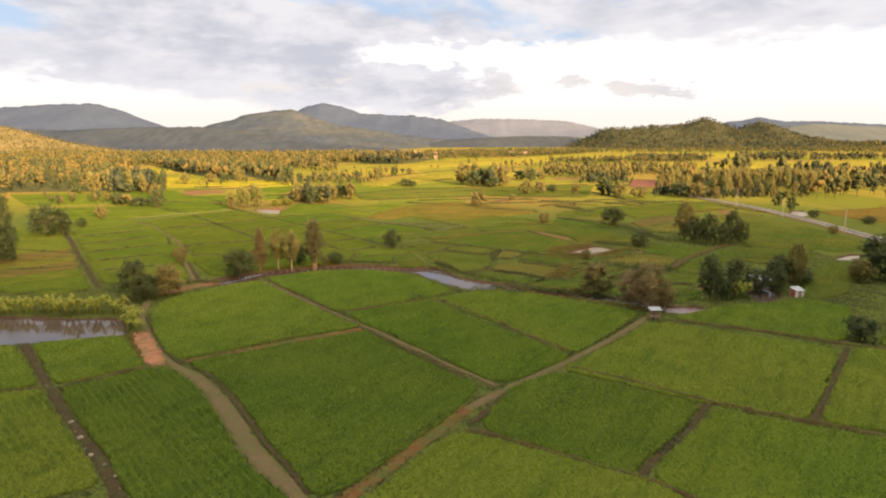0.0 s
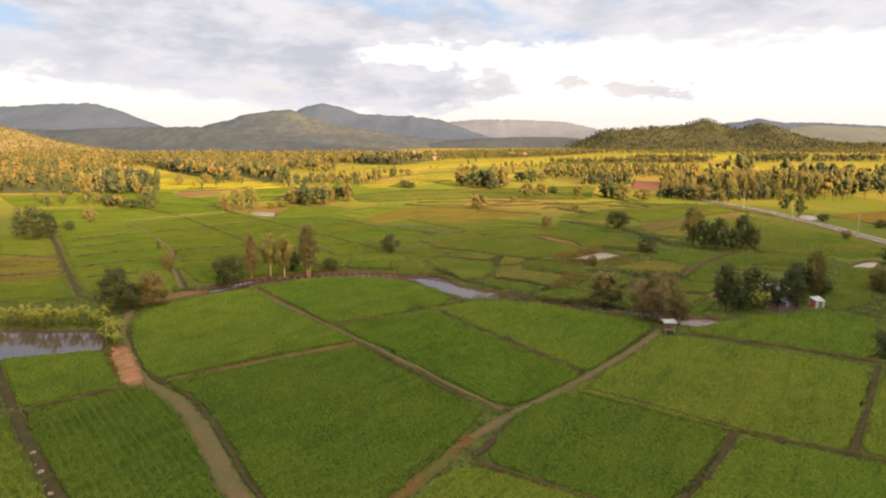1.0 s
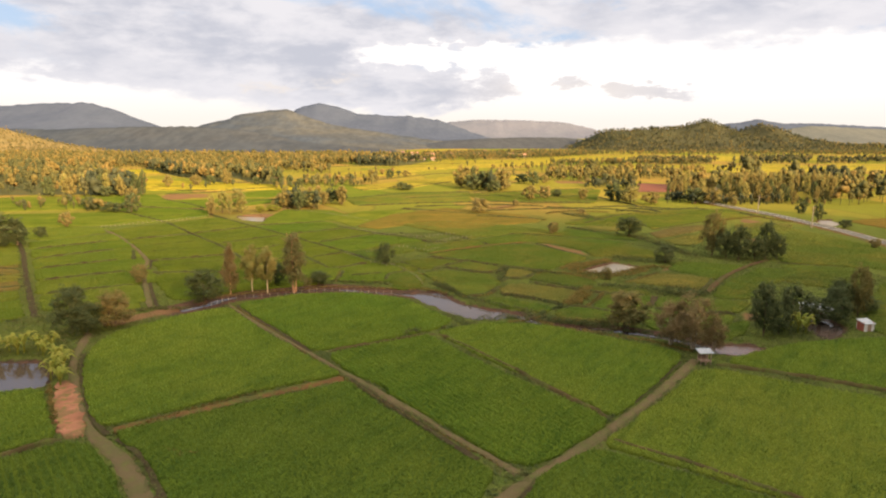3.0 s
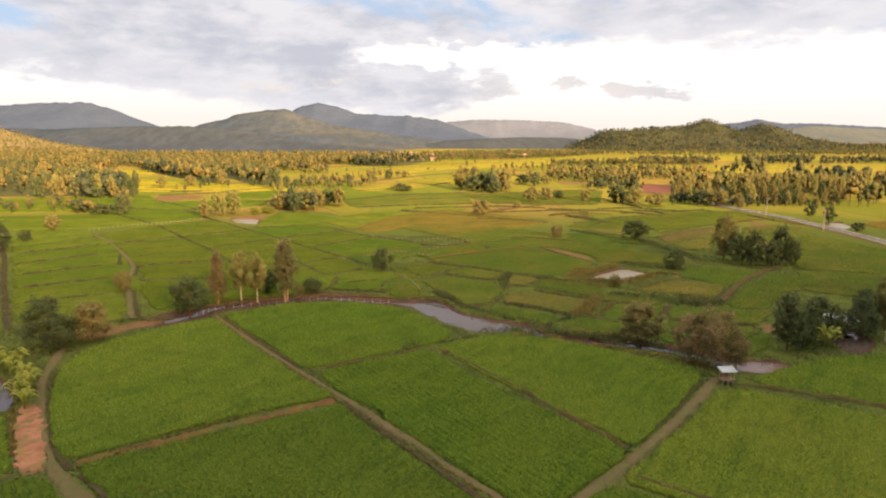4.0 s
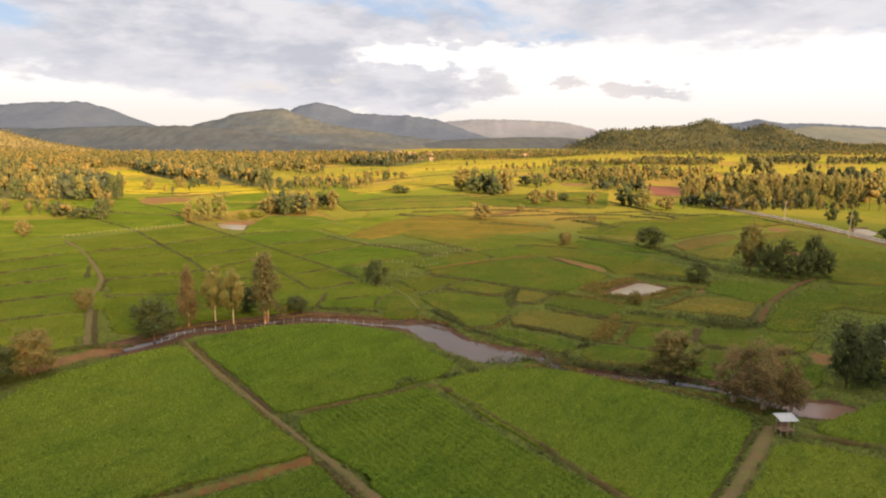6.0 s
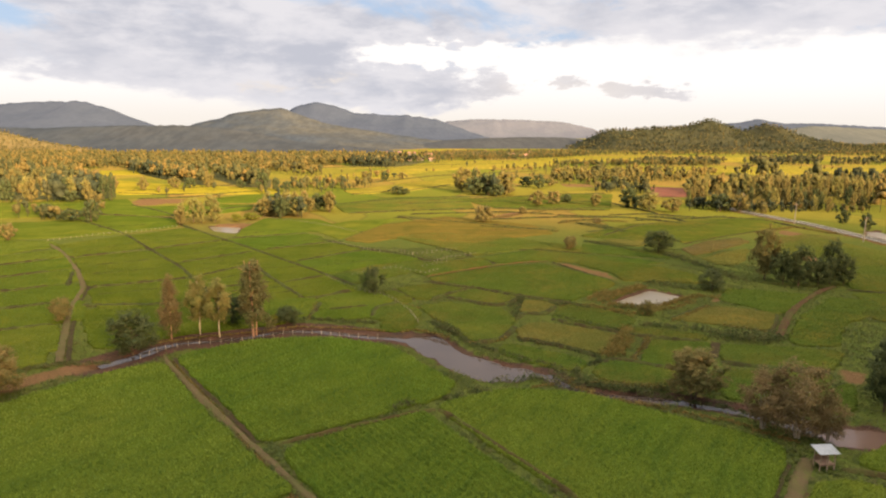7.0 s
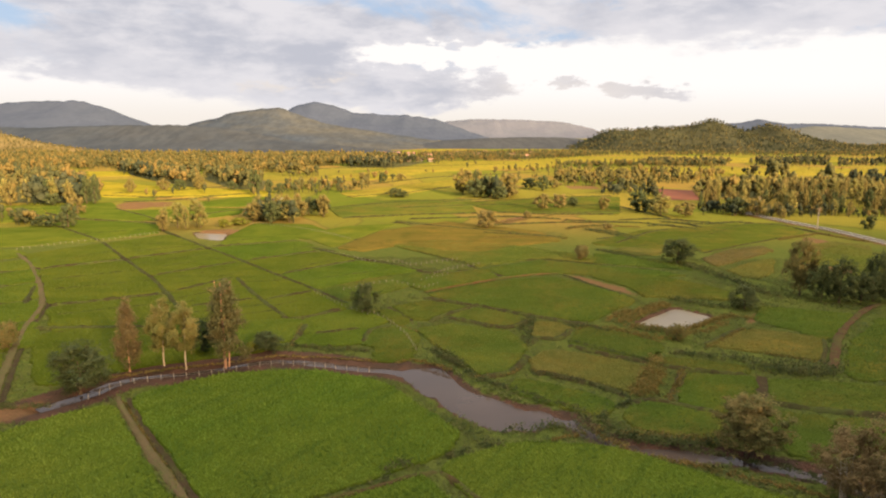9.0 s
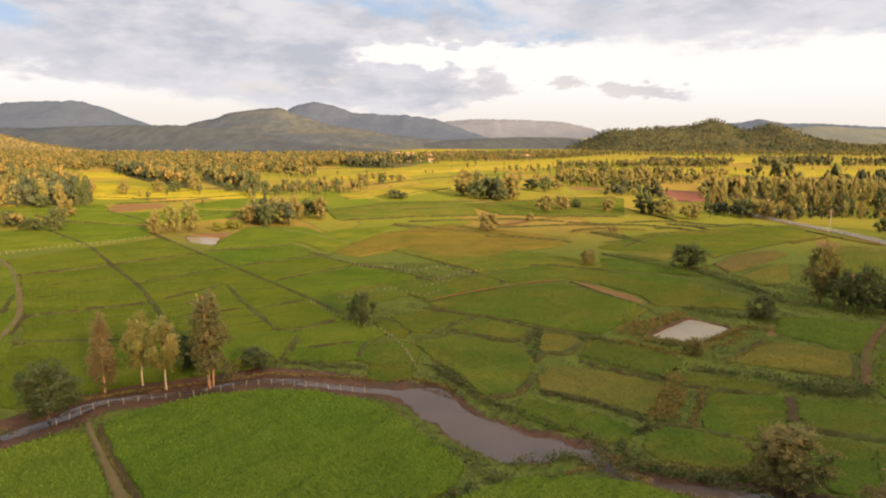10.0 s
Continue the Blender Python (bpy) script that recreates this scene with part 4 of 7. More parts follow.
def verge_grass():
    """Tufts of grass and weeds on all the ground that is neither crop, water nor track."""
    rng = np.random.default_rng(77)
    x0, y0, cell, nx, ny = -125.0, 66.0, 0.5, 500, 420
    gx, gy = np.meshgrid(x0 + (np.arange(nx) + 0.5) * cell, y0 + (np.arange(ny) + 0.5) * cell)
    used = np.zeros(gx.shape, bool)
    for p in FIELDS:
        lo, hi = p.min(axis=0), p.max(axis=0)
        if lo[1] > 280:
            continue
        some = (gx > lo[0]) & (gx < hi[0]) & (gy > lo[1]) & (gy < hi[1])
        used[some] |= inside(p, gx[some], gy[some])
    for line in BUNDS:
        if line[0][1] > 165:
            used |= off_line(line, gx, gy) < 0.45
    for shape in BARE:
        used |= inside(shape, gx, gy)
    for shape in PONDS:
        used |= inside(shape, gx, gy) | (off_line(shape, gx, gy, True) < 0.9)
    for line, half, bank in STREAMS:
        used |= off_line(line, gx, gy) < half + bank - 1.6
    for line, half in TRACKS:
        used |= off_line(line, gx, gy) < half * 0.5
    free = np.column_stack([gx[~used], gy[~used]])
    spots = np.repeat(free, 2, axis=0)
    spots = spots + rng.uniform(-0.5, 0.5, spots.shape) * cell * 1.6
    patch = np.sin(spots[:, 0] * 0.31) * np.cos(spots[:, 1] * 0.27) + 0.6 * np.sin(spots[:, 0] * 0.9 + spots[:, 1] * 0.7)
    keep = rng.random(len(spots)) < (0.55 + 0.3 * patch) * np.where(spots[:, 1] > 165, 0.6, 1.0)
    spots, patch = spots[keep], patch[keep]
    n, each = len(spots), 3
    base = np.repeat(spots, each, axis=0)
    tall = np.repeat(rng.uniform(0.10, 0.32, n) * (1 + 0.5 * np.clip(patch, 0, 1)), each) * rng.uniform(0.7, 1.2, n * each)
    ang = rng.uniform(0, math.tau, n * each)
    out2 = np.stack([np.cos(ang), np.sin(ang)], 1)
    side = np.stack([-out2[:, 1], out2[:, 0]], 1) * 0.12
    zero = np.full(n * each, 0.02)
    a, b = np.column_stack([base - side, zero]), np.column_stack([base + side, zero])
    c = np.column_stack([base + out2 * (tall * 1.3)[:, None], tall * 0.75 + 0.05])
    v = np.stack([a, b, c], 1).reshape(-1, 3)
    ob = new("verge_grass", mesh_from("verge_grass", v, np.arange(len(v)).reshape(-1, 3), LEAF["grass"]))
    tagged(ob, "rough grass and weeds on banks and verges", "grass", kind="stuff")

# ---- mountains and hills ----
# mountain colours are bluish because distance haze is painted into them
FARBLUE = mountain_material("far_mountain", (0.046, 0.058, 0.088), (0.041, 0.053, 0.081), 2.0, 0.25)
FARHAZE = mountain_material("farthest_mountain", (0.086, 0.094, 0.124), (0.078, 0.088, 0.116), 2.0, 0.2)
# the last colour here paints the sunlit flanks
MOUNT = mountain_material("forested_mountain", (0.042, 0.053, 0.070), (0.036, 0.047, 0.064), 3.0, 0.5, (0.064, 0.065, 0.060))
# cloud shade on the low ridges is put into this darker forest colour
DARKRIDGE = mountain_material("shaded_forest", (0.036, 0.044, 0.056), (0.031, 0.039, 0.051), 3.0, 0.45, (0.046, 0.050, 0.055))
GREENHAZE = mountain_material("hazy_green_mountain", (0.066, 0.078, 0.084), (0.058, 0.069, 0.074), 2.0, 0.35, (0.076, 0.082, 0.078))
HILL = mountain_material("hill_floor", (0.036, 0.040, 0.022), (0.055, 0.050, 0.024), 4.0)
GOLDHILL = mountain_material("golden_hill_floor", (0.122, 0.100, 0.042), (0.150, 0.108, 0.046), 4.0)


def grain(rng, x, y):
    """Smooth noise between -0.5 and 0.5."""
    t = rng.random((64, 64))
    i, j = np.floor(x).astype(int), np.floor(y).astype(int)
    u, v = x - i, y - j
    u, v = u * u * (3 - 2 * u), v * v * (3 - 2 * v)
    a, b = t[i % 64, j % 64], t[(i + 1) % 64, j % 64]
    c, d = t[i % 64, (j + 1) % 64], t[(i + 1) % 64, (j + 1) % 64]
    return (a * (1 - u) + b * u) * (1 - v) + (c * (1 - u) + d * u) * v - 0.5


def ridge(label, crest, y, half, mat, trees=""):
    """A hill with a given skyline, its spurs running down on both sides."""
    rng = np.random.default_rng(len(label) * 7 + int(abs(y)))
    c = np.array(crest, float)
    step = max(8.0, half / 28)
    x = np.arange(c[0, 0], c[-1, 0] + step, step)
    z = np.interp(x, c[:, 0], c[:, 1])
    k = np.exp(-np.linspace(-1.5, 1.5, 5) ** 2)
    z = np.convolve(np.pad(z, 2, "edge"), k / k.sum(), "valid")
    z = z + rng.normal(0, 0.010 * z.max(), len(z))
    s = np.linspace(-1, 1, 45)
    xx, ss = np.meshgrid(x, s)
    wave = sum(np.sin(xx * f / half + p) * a for f, p, a in zip((2.1, 4.7, 9.3, 17.0), rng.uniform(0, 6, 4), (0.30, 0.22, 0.14, 0.08)))
    bell = np.clip(1 - np.abs(ss), 0, 1)
    yyy = y + ss * half
    bell = bell ** (1.25 + 0.5 * wave * (np.abs(ss) > 0.02))
    zz = np.maximum(z, 0)[None] * bell - 2.0
    zz = zz + np.minimum(z, 0)[None]
    rough = sum(grain(rng, xx / (half * q), yyy / (half * q)) * q for q in (0.5, 0.25, 0.12, 0.06))
    zz += rough * (0.8 if trees == "hill" else 0.36) * z.max() * np.clip(bell, 0, 1) * (1 - bell ** 3) * 1.6
    yy = y + ss * half + 0.12 * half * np.sin(xx / half * 1.3) * (1 - bell)
    v = np.column_stack([xx.ravel(), yy.ravel(), zz.ravel()])
    n = len(x)
    i = (np.arange(len(s) - 1)[:, None] * n + np.arange(n - 1)[None]).ravel()
    f = np.column_stack([i, i + 1, i + n + 1, i + n])
    ob = new("mountain" if y > 1700 else "hill", mesh_from("hill", v, f, mat, smooth=True))
    tagged(ob, label, "mountain" if y > 1700 else "hill", kind="structure")
    if trees:
        count, high = {"hill": (6500, 8.0), "gold": (6500, 3.4)}[trees]
        rows = rng.integers(0, len(s) // 2 + 4, count)
        cols = rng.integers(1, n - 1, count)
        pts = v.reshape(len(s), n, 3)[rows, cols] + rng.normal(0, 4, (count, 3)) * np.array([1, 1, 0])
        pts = pts[pts[:, 2] > -1]
        wood("hill_trees", "dense trees covering the slopes of the hill", rng, pts[:, :2], {"hill": HILLWOODS, "gold": GOLDWOODS}[trees], 3, high, pts[:, 2] - 0.5, 0.12, 0.8, True)


def scatter(rng, poly, count):
    p = np.array(poly, float)
    got = np.zeros((0, 2))
    while len(got) < count:
        q = rng.uniform(p.min(axis=0), p.max(axis=0), (count * 3, 2))
        got = np.vstack([got, q[inside(p, q[:, 0], q[:, 1])]])
    return got[:count]


def wood_region(label, poly, count, high, mat, floor=True, slim=0.4):
    rng = np.random.default_rng(int(count + abs(poly[0][0])))
    near = min(y for _, y in poly) < 610
    # a dark sheet on the ground stands for shade among the trees
    if floor and count >= 40 and high > 9:
        bm = bmesh.new()
        bm.faces.new([bm.verts.new((x, y, 0.12 + 0.004 * (count % 7))) for x, y in resample(rounded(poly, True, 6.0), 9.0, True)])
        bmesh.ops.triangulate(bm, faces=bm.faces)
        tagged(part("wood_floor", bm, TREESHADE, None), "dark ground sheet painting the shade under the trees", "ground", kind="structure")
    wood("woods", label, rng, scatter(rng, poly, count), mat, 9 if near else 6, high, leaf=0.5 if near else 0.7, slim=slim, far=not near)


def grove(poly, count, high, wide):
    rng = np.random.default_rng(count + 40)
    for x, y in scatter(rng, poly, count):
        kind = rng.choice(["gold", "euc", "gold", "gold", "dark", "euc", "euc", "brown"])
        h = high * rng.uniform(0.55, 1.3)
        grow(round(float(x), 1), round(float(y), 1), h, wide * rng.uniform(0.6, 1.15), str(kind), "roadside grove")


def bare(points, kind="bare"):
    """Open reddish earth: worn into the ground, or a plot or heap of its own."""
    p = resample(rounded(points, True, 3.0), 1.2, True)
    if kind == "bare":
        BARE.append(p)
        return
    if kind == "debris":
        p = resample(p, 0.6, True)
    p = p + np.random.default_rng(int(abs(points[0][0] * 10))).normal(0, 0.3 if kind == "debris" else 0.1, p.shape)
    bm = bmesh.new()
    top = [bm.verts.new((x, y, 0.24 if kind == "debris" else 0.36)) for x, y in p]
    low = [bm.verts.new((x + (x - p[:, 0].mean()) * 0.05, y + (y - p[:, 1].mean()) * 0.05, -0.1)) for x, y in p]
    bm.faces.new(top)
    for i in range(len(p)):
        j = (i + 1) % len(p)
        bm.faces.new((low[i], low[j], top[j], top[i]))
    bmesh.ops.triangulate(bm, faces=bm.faces)
    tagged(part("bare_earth", bm, EARTH[kind], None), {"plot": "brick red plot of bare earth", "debris": "strip of reddish rubble and earth beside the lane"}[kind], "bare earth", kind="structure")


# an unseen range added behind the camera to keep the evening sun off the near fields
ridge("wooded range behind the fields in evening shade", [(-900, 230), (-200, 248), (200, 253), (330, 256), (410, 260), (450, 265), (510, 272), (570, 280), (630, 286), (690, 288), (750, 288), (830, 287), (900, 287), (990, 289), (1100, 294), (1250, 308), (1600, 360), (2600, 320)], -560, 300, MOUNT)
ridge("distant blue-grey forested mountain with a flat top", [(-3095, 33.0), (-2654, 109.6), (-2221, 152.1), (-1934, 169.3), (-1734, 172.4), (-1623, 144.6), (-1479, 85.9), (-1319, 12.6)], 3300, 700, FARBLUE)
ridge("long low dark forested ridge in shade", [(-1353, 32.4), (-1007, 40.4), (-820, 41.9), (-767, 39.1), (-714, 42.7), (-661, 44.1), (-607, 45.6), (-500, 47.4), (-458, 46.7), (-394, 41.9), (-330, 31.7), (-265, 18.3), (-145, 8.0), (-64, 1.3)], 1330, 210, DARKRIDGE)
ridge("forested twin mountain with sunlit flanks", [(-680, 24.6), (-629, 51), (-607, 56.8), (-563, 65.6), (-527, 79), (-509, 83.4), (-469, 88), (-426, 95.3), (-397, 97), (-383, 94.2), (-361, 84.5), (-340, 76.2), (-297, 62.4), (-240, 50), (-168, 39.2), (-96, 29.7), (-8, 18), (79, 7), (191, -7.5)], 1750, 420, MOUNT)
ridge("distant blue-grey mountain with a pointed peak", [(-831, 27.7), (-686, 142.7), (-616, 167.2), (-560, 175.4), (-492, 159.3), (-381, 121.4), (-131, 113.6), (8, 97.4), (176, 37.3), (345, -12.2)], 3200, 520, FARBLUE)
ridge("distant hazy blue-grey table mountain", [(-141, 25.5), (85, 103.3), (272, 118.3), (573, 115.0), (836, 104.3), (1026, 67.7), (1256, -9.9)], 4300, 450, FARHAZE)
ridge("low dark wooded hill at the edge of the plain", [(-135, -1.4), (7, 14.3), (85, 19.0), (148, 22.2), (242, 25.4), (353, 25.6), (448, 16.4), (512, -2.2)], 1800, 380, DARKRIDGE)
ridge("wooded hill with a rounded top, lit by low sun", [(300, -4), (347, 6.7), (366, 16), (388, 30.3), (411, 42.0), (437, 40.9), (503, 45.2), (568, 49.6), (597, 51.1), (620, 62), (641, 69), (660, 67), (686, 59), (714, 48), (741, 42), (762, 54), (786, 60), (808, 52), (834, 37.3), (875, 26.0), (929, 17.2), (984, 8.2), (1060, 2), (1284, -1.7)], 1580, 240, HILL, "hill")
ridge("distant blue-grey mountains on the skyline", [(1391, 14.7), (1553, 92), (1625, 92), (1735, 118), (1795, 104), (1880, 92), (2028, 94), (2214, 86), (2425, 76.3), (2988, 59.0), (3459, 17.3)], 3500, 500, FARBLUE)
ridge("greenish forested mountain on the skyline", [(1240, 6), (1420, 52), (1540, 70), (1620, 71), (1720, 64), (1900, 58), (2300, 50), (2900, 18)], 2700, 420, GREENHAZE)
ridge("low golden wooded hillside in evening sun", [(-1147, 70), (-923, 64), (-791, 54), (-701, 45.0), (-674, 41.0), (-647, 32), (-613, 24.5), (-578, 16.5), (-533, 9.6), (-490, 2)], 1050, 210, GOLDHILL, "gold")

# ---- water and tracks ----
pond([(-105.6, 139.1), (-86.6, 138.7), (-74.5, 137.9), (-62.1, 137.5), (-58, 132.2), (-56, 127.2), (-65.2, 123.9), (-75.3, 122.1), (-90.6, 120.8)])
pond([(-2.2, 183.5), (-0.4, 184.9), (3.9, 185.6), (5.9, 182.4), (8.1, 175.8), (10.3, 174.1), (13.1, 172.1), (15.3, 169.3), (17.6, 170.1), (18.8, 168.6), (19.8, 166.4), (22.4, 167.1), (22.5, 165.7), (19.2, 165.3), (17.3, 164.1), (15.4, 163.0), (14.5, 163.7), (13.2, 164.1), (12.0, 162.9), (10.2, 164.7), (8.6, 166.5), (5.2, 169.9), (4.3, 173.8), (2.8, 173.8), (1.5, 176.0), (-0.7, 180.4)])
pond([(44.8, 209.9), (57, 221.3), (62.2, 215.1), (51.9, 206)], "pale")
pond([(-86.7, 322.8), (-74.2, 320.6), (-71.1, 305.6), (-79.8, 309.8)], "pale")
pond([(174.3, 315.4), (181.7, 319.9), (175.8, 302.8), (167.2, 296.8)], "pale")
pond([(124.5, 199.8), (131.6, 205.1), (137.1, 207), (129.2, 198.1)], "pale")
pond([(52.8, 144.4), (56.3, 147.1), (61.3, 146.7), (64.1, 144), (60.5, 142.3), (54.5, 142.3)], "dull")
pond([(78, 157.7), (84.7, 164.4), (85.4, 157.7), (77.5, 149.7)])
pond([(-90.1, 455.6), (-85.7, 455.8), (-80.8, 438.3), (-85.1, 438.1)], "pale")
stream([(-51.3, 169.0), (-49.4, 171.6), (-47.2, 174.1), (-45.8, 178.3), (-44.3, 180.0)], 0.9, 5.2)
stream([(-45.2, 179.4), (-43.2, 181.1), (-39.4, 181.5), (-35.7, 182.6), (-32.1, 184.2), (-28.6, 186.4), (-25.6, 187.7)], 0.4, 5.6)
stream([(-27.0, 186.8), (-25.6, 187.7), (-22.2, 188.2), (-18.6, 187.7), (-13.9, 186.4), (-10.3, 185.1), (-6.8, 184.3), (-3.3, 183.7), (-1.4, 182.8)], 0.75, 4.6)
stream([(21.5, 166.2), (22.8, 163.1), (24.7, 160.4), (27.3, 158.6), (31.1, 156.9), (35.5, 155.8)], 0.5)
stream([(30.1, 157.6), (33.9, 157.1), (40.1, 155.2), (45.8, 152.6), (48.9, 150.9), (51.2, 148.0), (53.1, 146.2)], 0.6)
earth_between([(-4.4, 61.0), (-12.3, 73.7), (-13.9, 75.1), (-16.4, 78.0), (-18.8, 81.2), (-21.5, 85.3), (-24.3, 90.5), (-27.9, 96.1), (-31.6, 101.7), (-35.2, 105.9), (-39.3, 109.6), (-43.1, 114.2), (-48.4, 122.0), (-53.2, 129.6), (-57.6, 137.2), (-60.6, 145.2), (-63.0, 152.4)],
              [(-2.0, 63.0), (-10.3, 74.4), (-12.0, 76.8), (-13.8, 79.2), (-16.0, 82.0), (-18.2, 85.4), (-21.0, 90.2), (-24.8, 96.6), (-29.1, 102.7), (-32.7, 106.8), (-36.6, 109.8), (-41.2, 114.2), (-46.0, 121.0), (-51.2, 129.2), (-55.8, 137.0), (-58.8, 145.0), (-61.2, 152.0)], 'lane')
earth([(-6, 71.9), (-0.7, 80.5), (3.5, 86.8), (8.4, 94.8)], 1.15, 'red')
earth([(-37.8, 112.8), (-34.7, 115.0), (-29.5, 118.6), (-23.7, 122.5), (-17.2, 126.3), (-11.0, 130.3)], 0.9, 'red')
earth_between([(-42.4, 172.2), (-41.4, 170.7), (-35.3, 162.2), (-30.0, 154.7), (-26.6, 150.7), (-21.4, 144.6), (-18.1, 140.3), (-16.3, 138.3), (-10.6, 131.5), (-6.4, 125.7), (-2.2, 120.5), (2.2, 115.4), (5.5, 110.5), (8.5, 107.1), (9.8, 105.4), (12.6, 101.8)],
              [(-41.6, 172.6), (-40.9, 171.4), (-35.3, 163.9), (-30.6, 157.9), (-26.4, 152.7), (-22.5, 147.7), (-19.6, 143.8), (-17.4, 141.4), (-9.7, 131.7), (-5.7, 127.7), (-2.0, 122.5), (2.6, 116.8), (5.9, 112.0), (8.9, 108.4), (11.2, 105.4), (13.8, 102.6)], 'lane')
earth_between([(7.4, 94.4), (12.4, 100.6), (17.9, 105.6), (21.1, 109.1), (23.8, 111.6), (27.6, 115.7), (30.7, 119.0), (35.9, 125.1), (40.7, 131.0), (45.6, 137.6), (47.0, 139.0)],
              [(8.8, 93.6), (14.4, 99.6), (20.2, 105.6), (24.0, 109.3), (26.1, 111.6), (29.0, 114.7), (32.0, 118.2), (37.0, 123.7), (41.5, 129.1), (46.2, 135.0), (48.4, 138.2)], 'lane')
earth_between([(52.5, 89.8), (58.2, 96.0), (63.8, 102.7), (72.2, 114.0), (76.5, 119.5)],
              [(54.7, 90.1), (61.0, 98.0), (66.5, 105.0), (72.7, 112.7), (77.8, 119.2)], 'mud', 0.06)
earth_between([(41.5, 95.9), (38.3, 91.3), (34.7, 86.9), (30.8, 82.6), (27.3, 78.7), (26.1, 76.8)],
              [(43.3, 95.9), (40.1, 91.6), (36.4, 86.9), (32.3, 82.6), (30.1, 80.0), (27.8, 76.7)], 'mud', 0.06)
earth_between([(-71.6, 121.2), (-62.2, 110.3), (-55.4, 102.2), (-50.5, 96.2), (-46.3, 91.7), (-40.8, 85.4), (-36.5, 80.5), (-33.8, 77.4), (-31.4, 74.0), (-27.6, 69.0)],
              [(-69.8, 122.2), (-63.4, 114.0), (-57.0, 106.5), (-52.4, 101.1), (-48.3, 96.2), (-44.4, 91.7), (-38.8, 85.8), (-34.6, 81.2), (-31.8, 77.8), (-29.0, 74.2), (-25.4, 69.0)], 'mud', 0.06)
earth([(-58.1, 169.6), (-60.5, 174.1), (-68.3, 189.5), (-74.7, 202.8), (-77.4, 209.7), (-81.6, 220.7), (-93.4, 238.9), (-110.5, 262.9), (-123.7, 277.8)], 0.6, 'lane')
earth([(103.8, 223.5), (97.2, 218.5), (86.8, 208.2), (79.4, 199.6), (72.6, 189.5), (68.8, 184.1)], 0.75, 'rust')
earth([(1.2, 232.8), (7.5, 237.9), (14.5, 242.8), (21.9, 248.1), (31.2, 252.5), (37.3, 253.8)], 0.35, 'red')
earth([(-139.3, 251.4), (-126.6, 233.8), (-113.4, 213.8), (-103.0, 198.0), (-90.8, 180.2), (-78.6, 162.6)], 0.7, 'mud')
ditch([(-9.4, 73.4), (-11.4, 76.6), (-13.3, 79.5), (-15.5, 82.2), (-17.8, 85.6), (-20.6, 90.3), (-24.3, 96.4), (-28.6, 102.8), (-32.4, 107.4), (-36.2, 110.2)], 0.36)
ditch([(-37.8, 111.4), (-41.0, 114.4), (-45.8, 121.4), (-50.8, 129.4), (-55.4, 137.2), (-57.0, 141.0)], 0.36)
ditch([(-40.4, 172.0), (-34.6, 163.8), (-29.6, 157.2), (-25.4, 152.0), (-21.4, 146.6), (-18.2, 142.6)], 0.36)
ditch([(-9.6, 129.8), (-5.2, 123.4), (-1.4, 118.2), (2.4, 113.4), (5.6, 109.0), (8.6, 105.2)], 0.4)
ditch([(29.4, 118.6), (34.6, 124.6), (39.4, 130.6), (44.6, 137.4)], 0.4)
ditch([(15.2, 101), (9.9, 91.6), (8.3, 89.6)])
ditch([(-108.5, 298.4), (-86.7, 269.1), (-67.3, 243.6), (-58.3, 229.6), (-50.6, 217.1), (-42.4, 204.7)], 0.75)
ditch([(-100.5, 326.2), (-76.9, 297.1), (-56.4, 272.8), (-37.7, 249.8), (-24.8, 234.2)], 0.75)
ditch([(-48.3, 247.9), (-36.8, 227.1), (-26.9, 211.5)])
ditch([(-57.0, 170.1), (-59.4, 174.6), (-67.2, 189.9), (-73.6, 203.2), (-76.3, 210.1), (-80.5, 221.2), (-92.4, 239.5), (-109.5, 263.5), (-122.8, 278.5)], 0.42)
ditch([(-69.6, 201), (-60.9, 204.6), (-51.1, 205.3)])
ditch([(-37.2, 290.3), (-20.9, 273.4), (-7.3, 264.7), (3.5, 251.6)])
road([(164.9, 202.5), (160.8, 229.7), (163.9, 278.7), (162.9, 331.4), (155.1, 372.1), (152.1, 412.9)], 5.2)

bare([(-162.2, 413.2), (-150.4, 421.3), (-136.8, 424.6), (-127.6, 405.3), (-139.3, 391.4), (-148.3, 391.0)])
bare([(-160.2, 356.7), (-158.5, 370.8), (-145.0, 352.3), (-147.9, 339.9)])
bare([(-86.1, 326.6), (-75.7, 330.6), (-67.8, 325.6), (-65.9, 312.8), (-82.3, 317.1)])
bare([(26.8, 350.3), (44.5, 376.8), (51.3, 371.5), (33.5, 347.4)])
bare([(99.5, 548.3), (124.4, 554.9), (114.6, 514), (92.3, 508.5)])
bare([(-129.4, 357.8), (-120.9, 372.4), (-109.4, 347.1), (-122.1, 354.7)])
bare([(37.2, 253.4), (42.6, 251.6), (46.9, 243.4), (51.1, 239.2), (51.6, 230.7), (48.6, 233.5), (44.2, 241.2), (39.2, 249.1)], 'bare')
bare([(59.3, 200.9), (63.8, 204.6), (67.0, 204.6), (66.8, 200.9), (61.9, 196.3), (57.9, 195.8)], 'bare')
bare([(72.0, 217.2), (73.2, 215.7), (69.6, 209.9), (65.2, 207.2)], 'bare')
bare([(142.3, 318.8), (146.1, 311.8), (141.8, 300.8), (137.9, 303.8), (135.3, 309.2)], 'bare')
bare([(118.3, 267.0), (124.6, 260.1), (121.3, 254.1), (114.3, 258.5)], 'bare')
bare([(68.9, 168.2), (73.8, 166.3), (69.9, 160.8), (67.1, 160.8)])
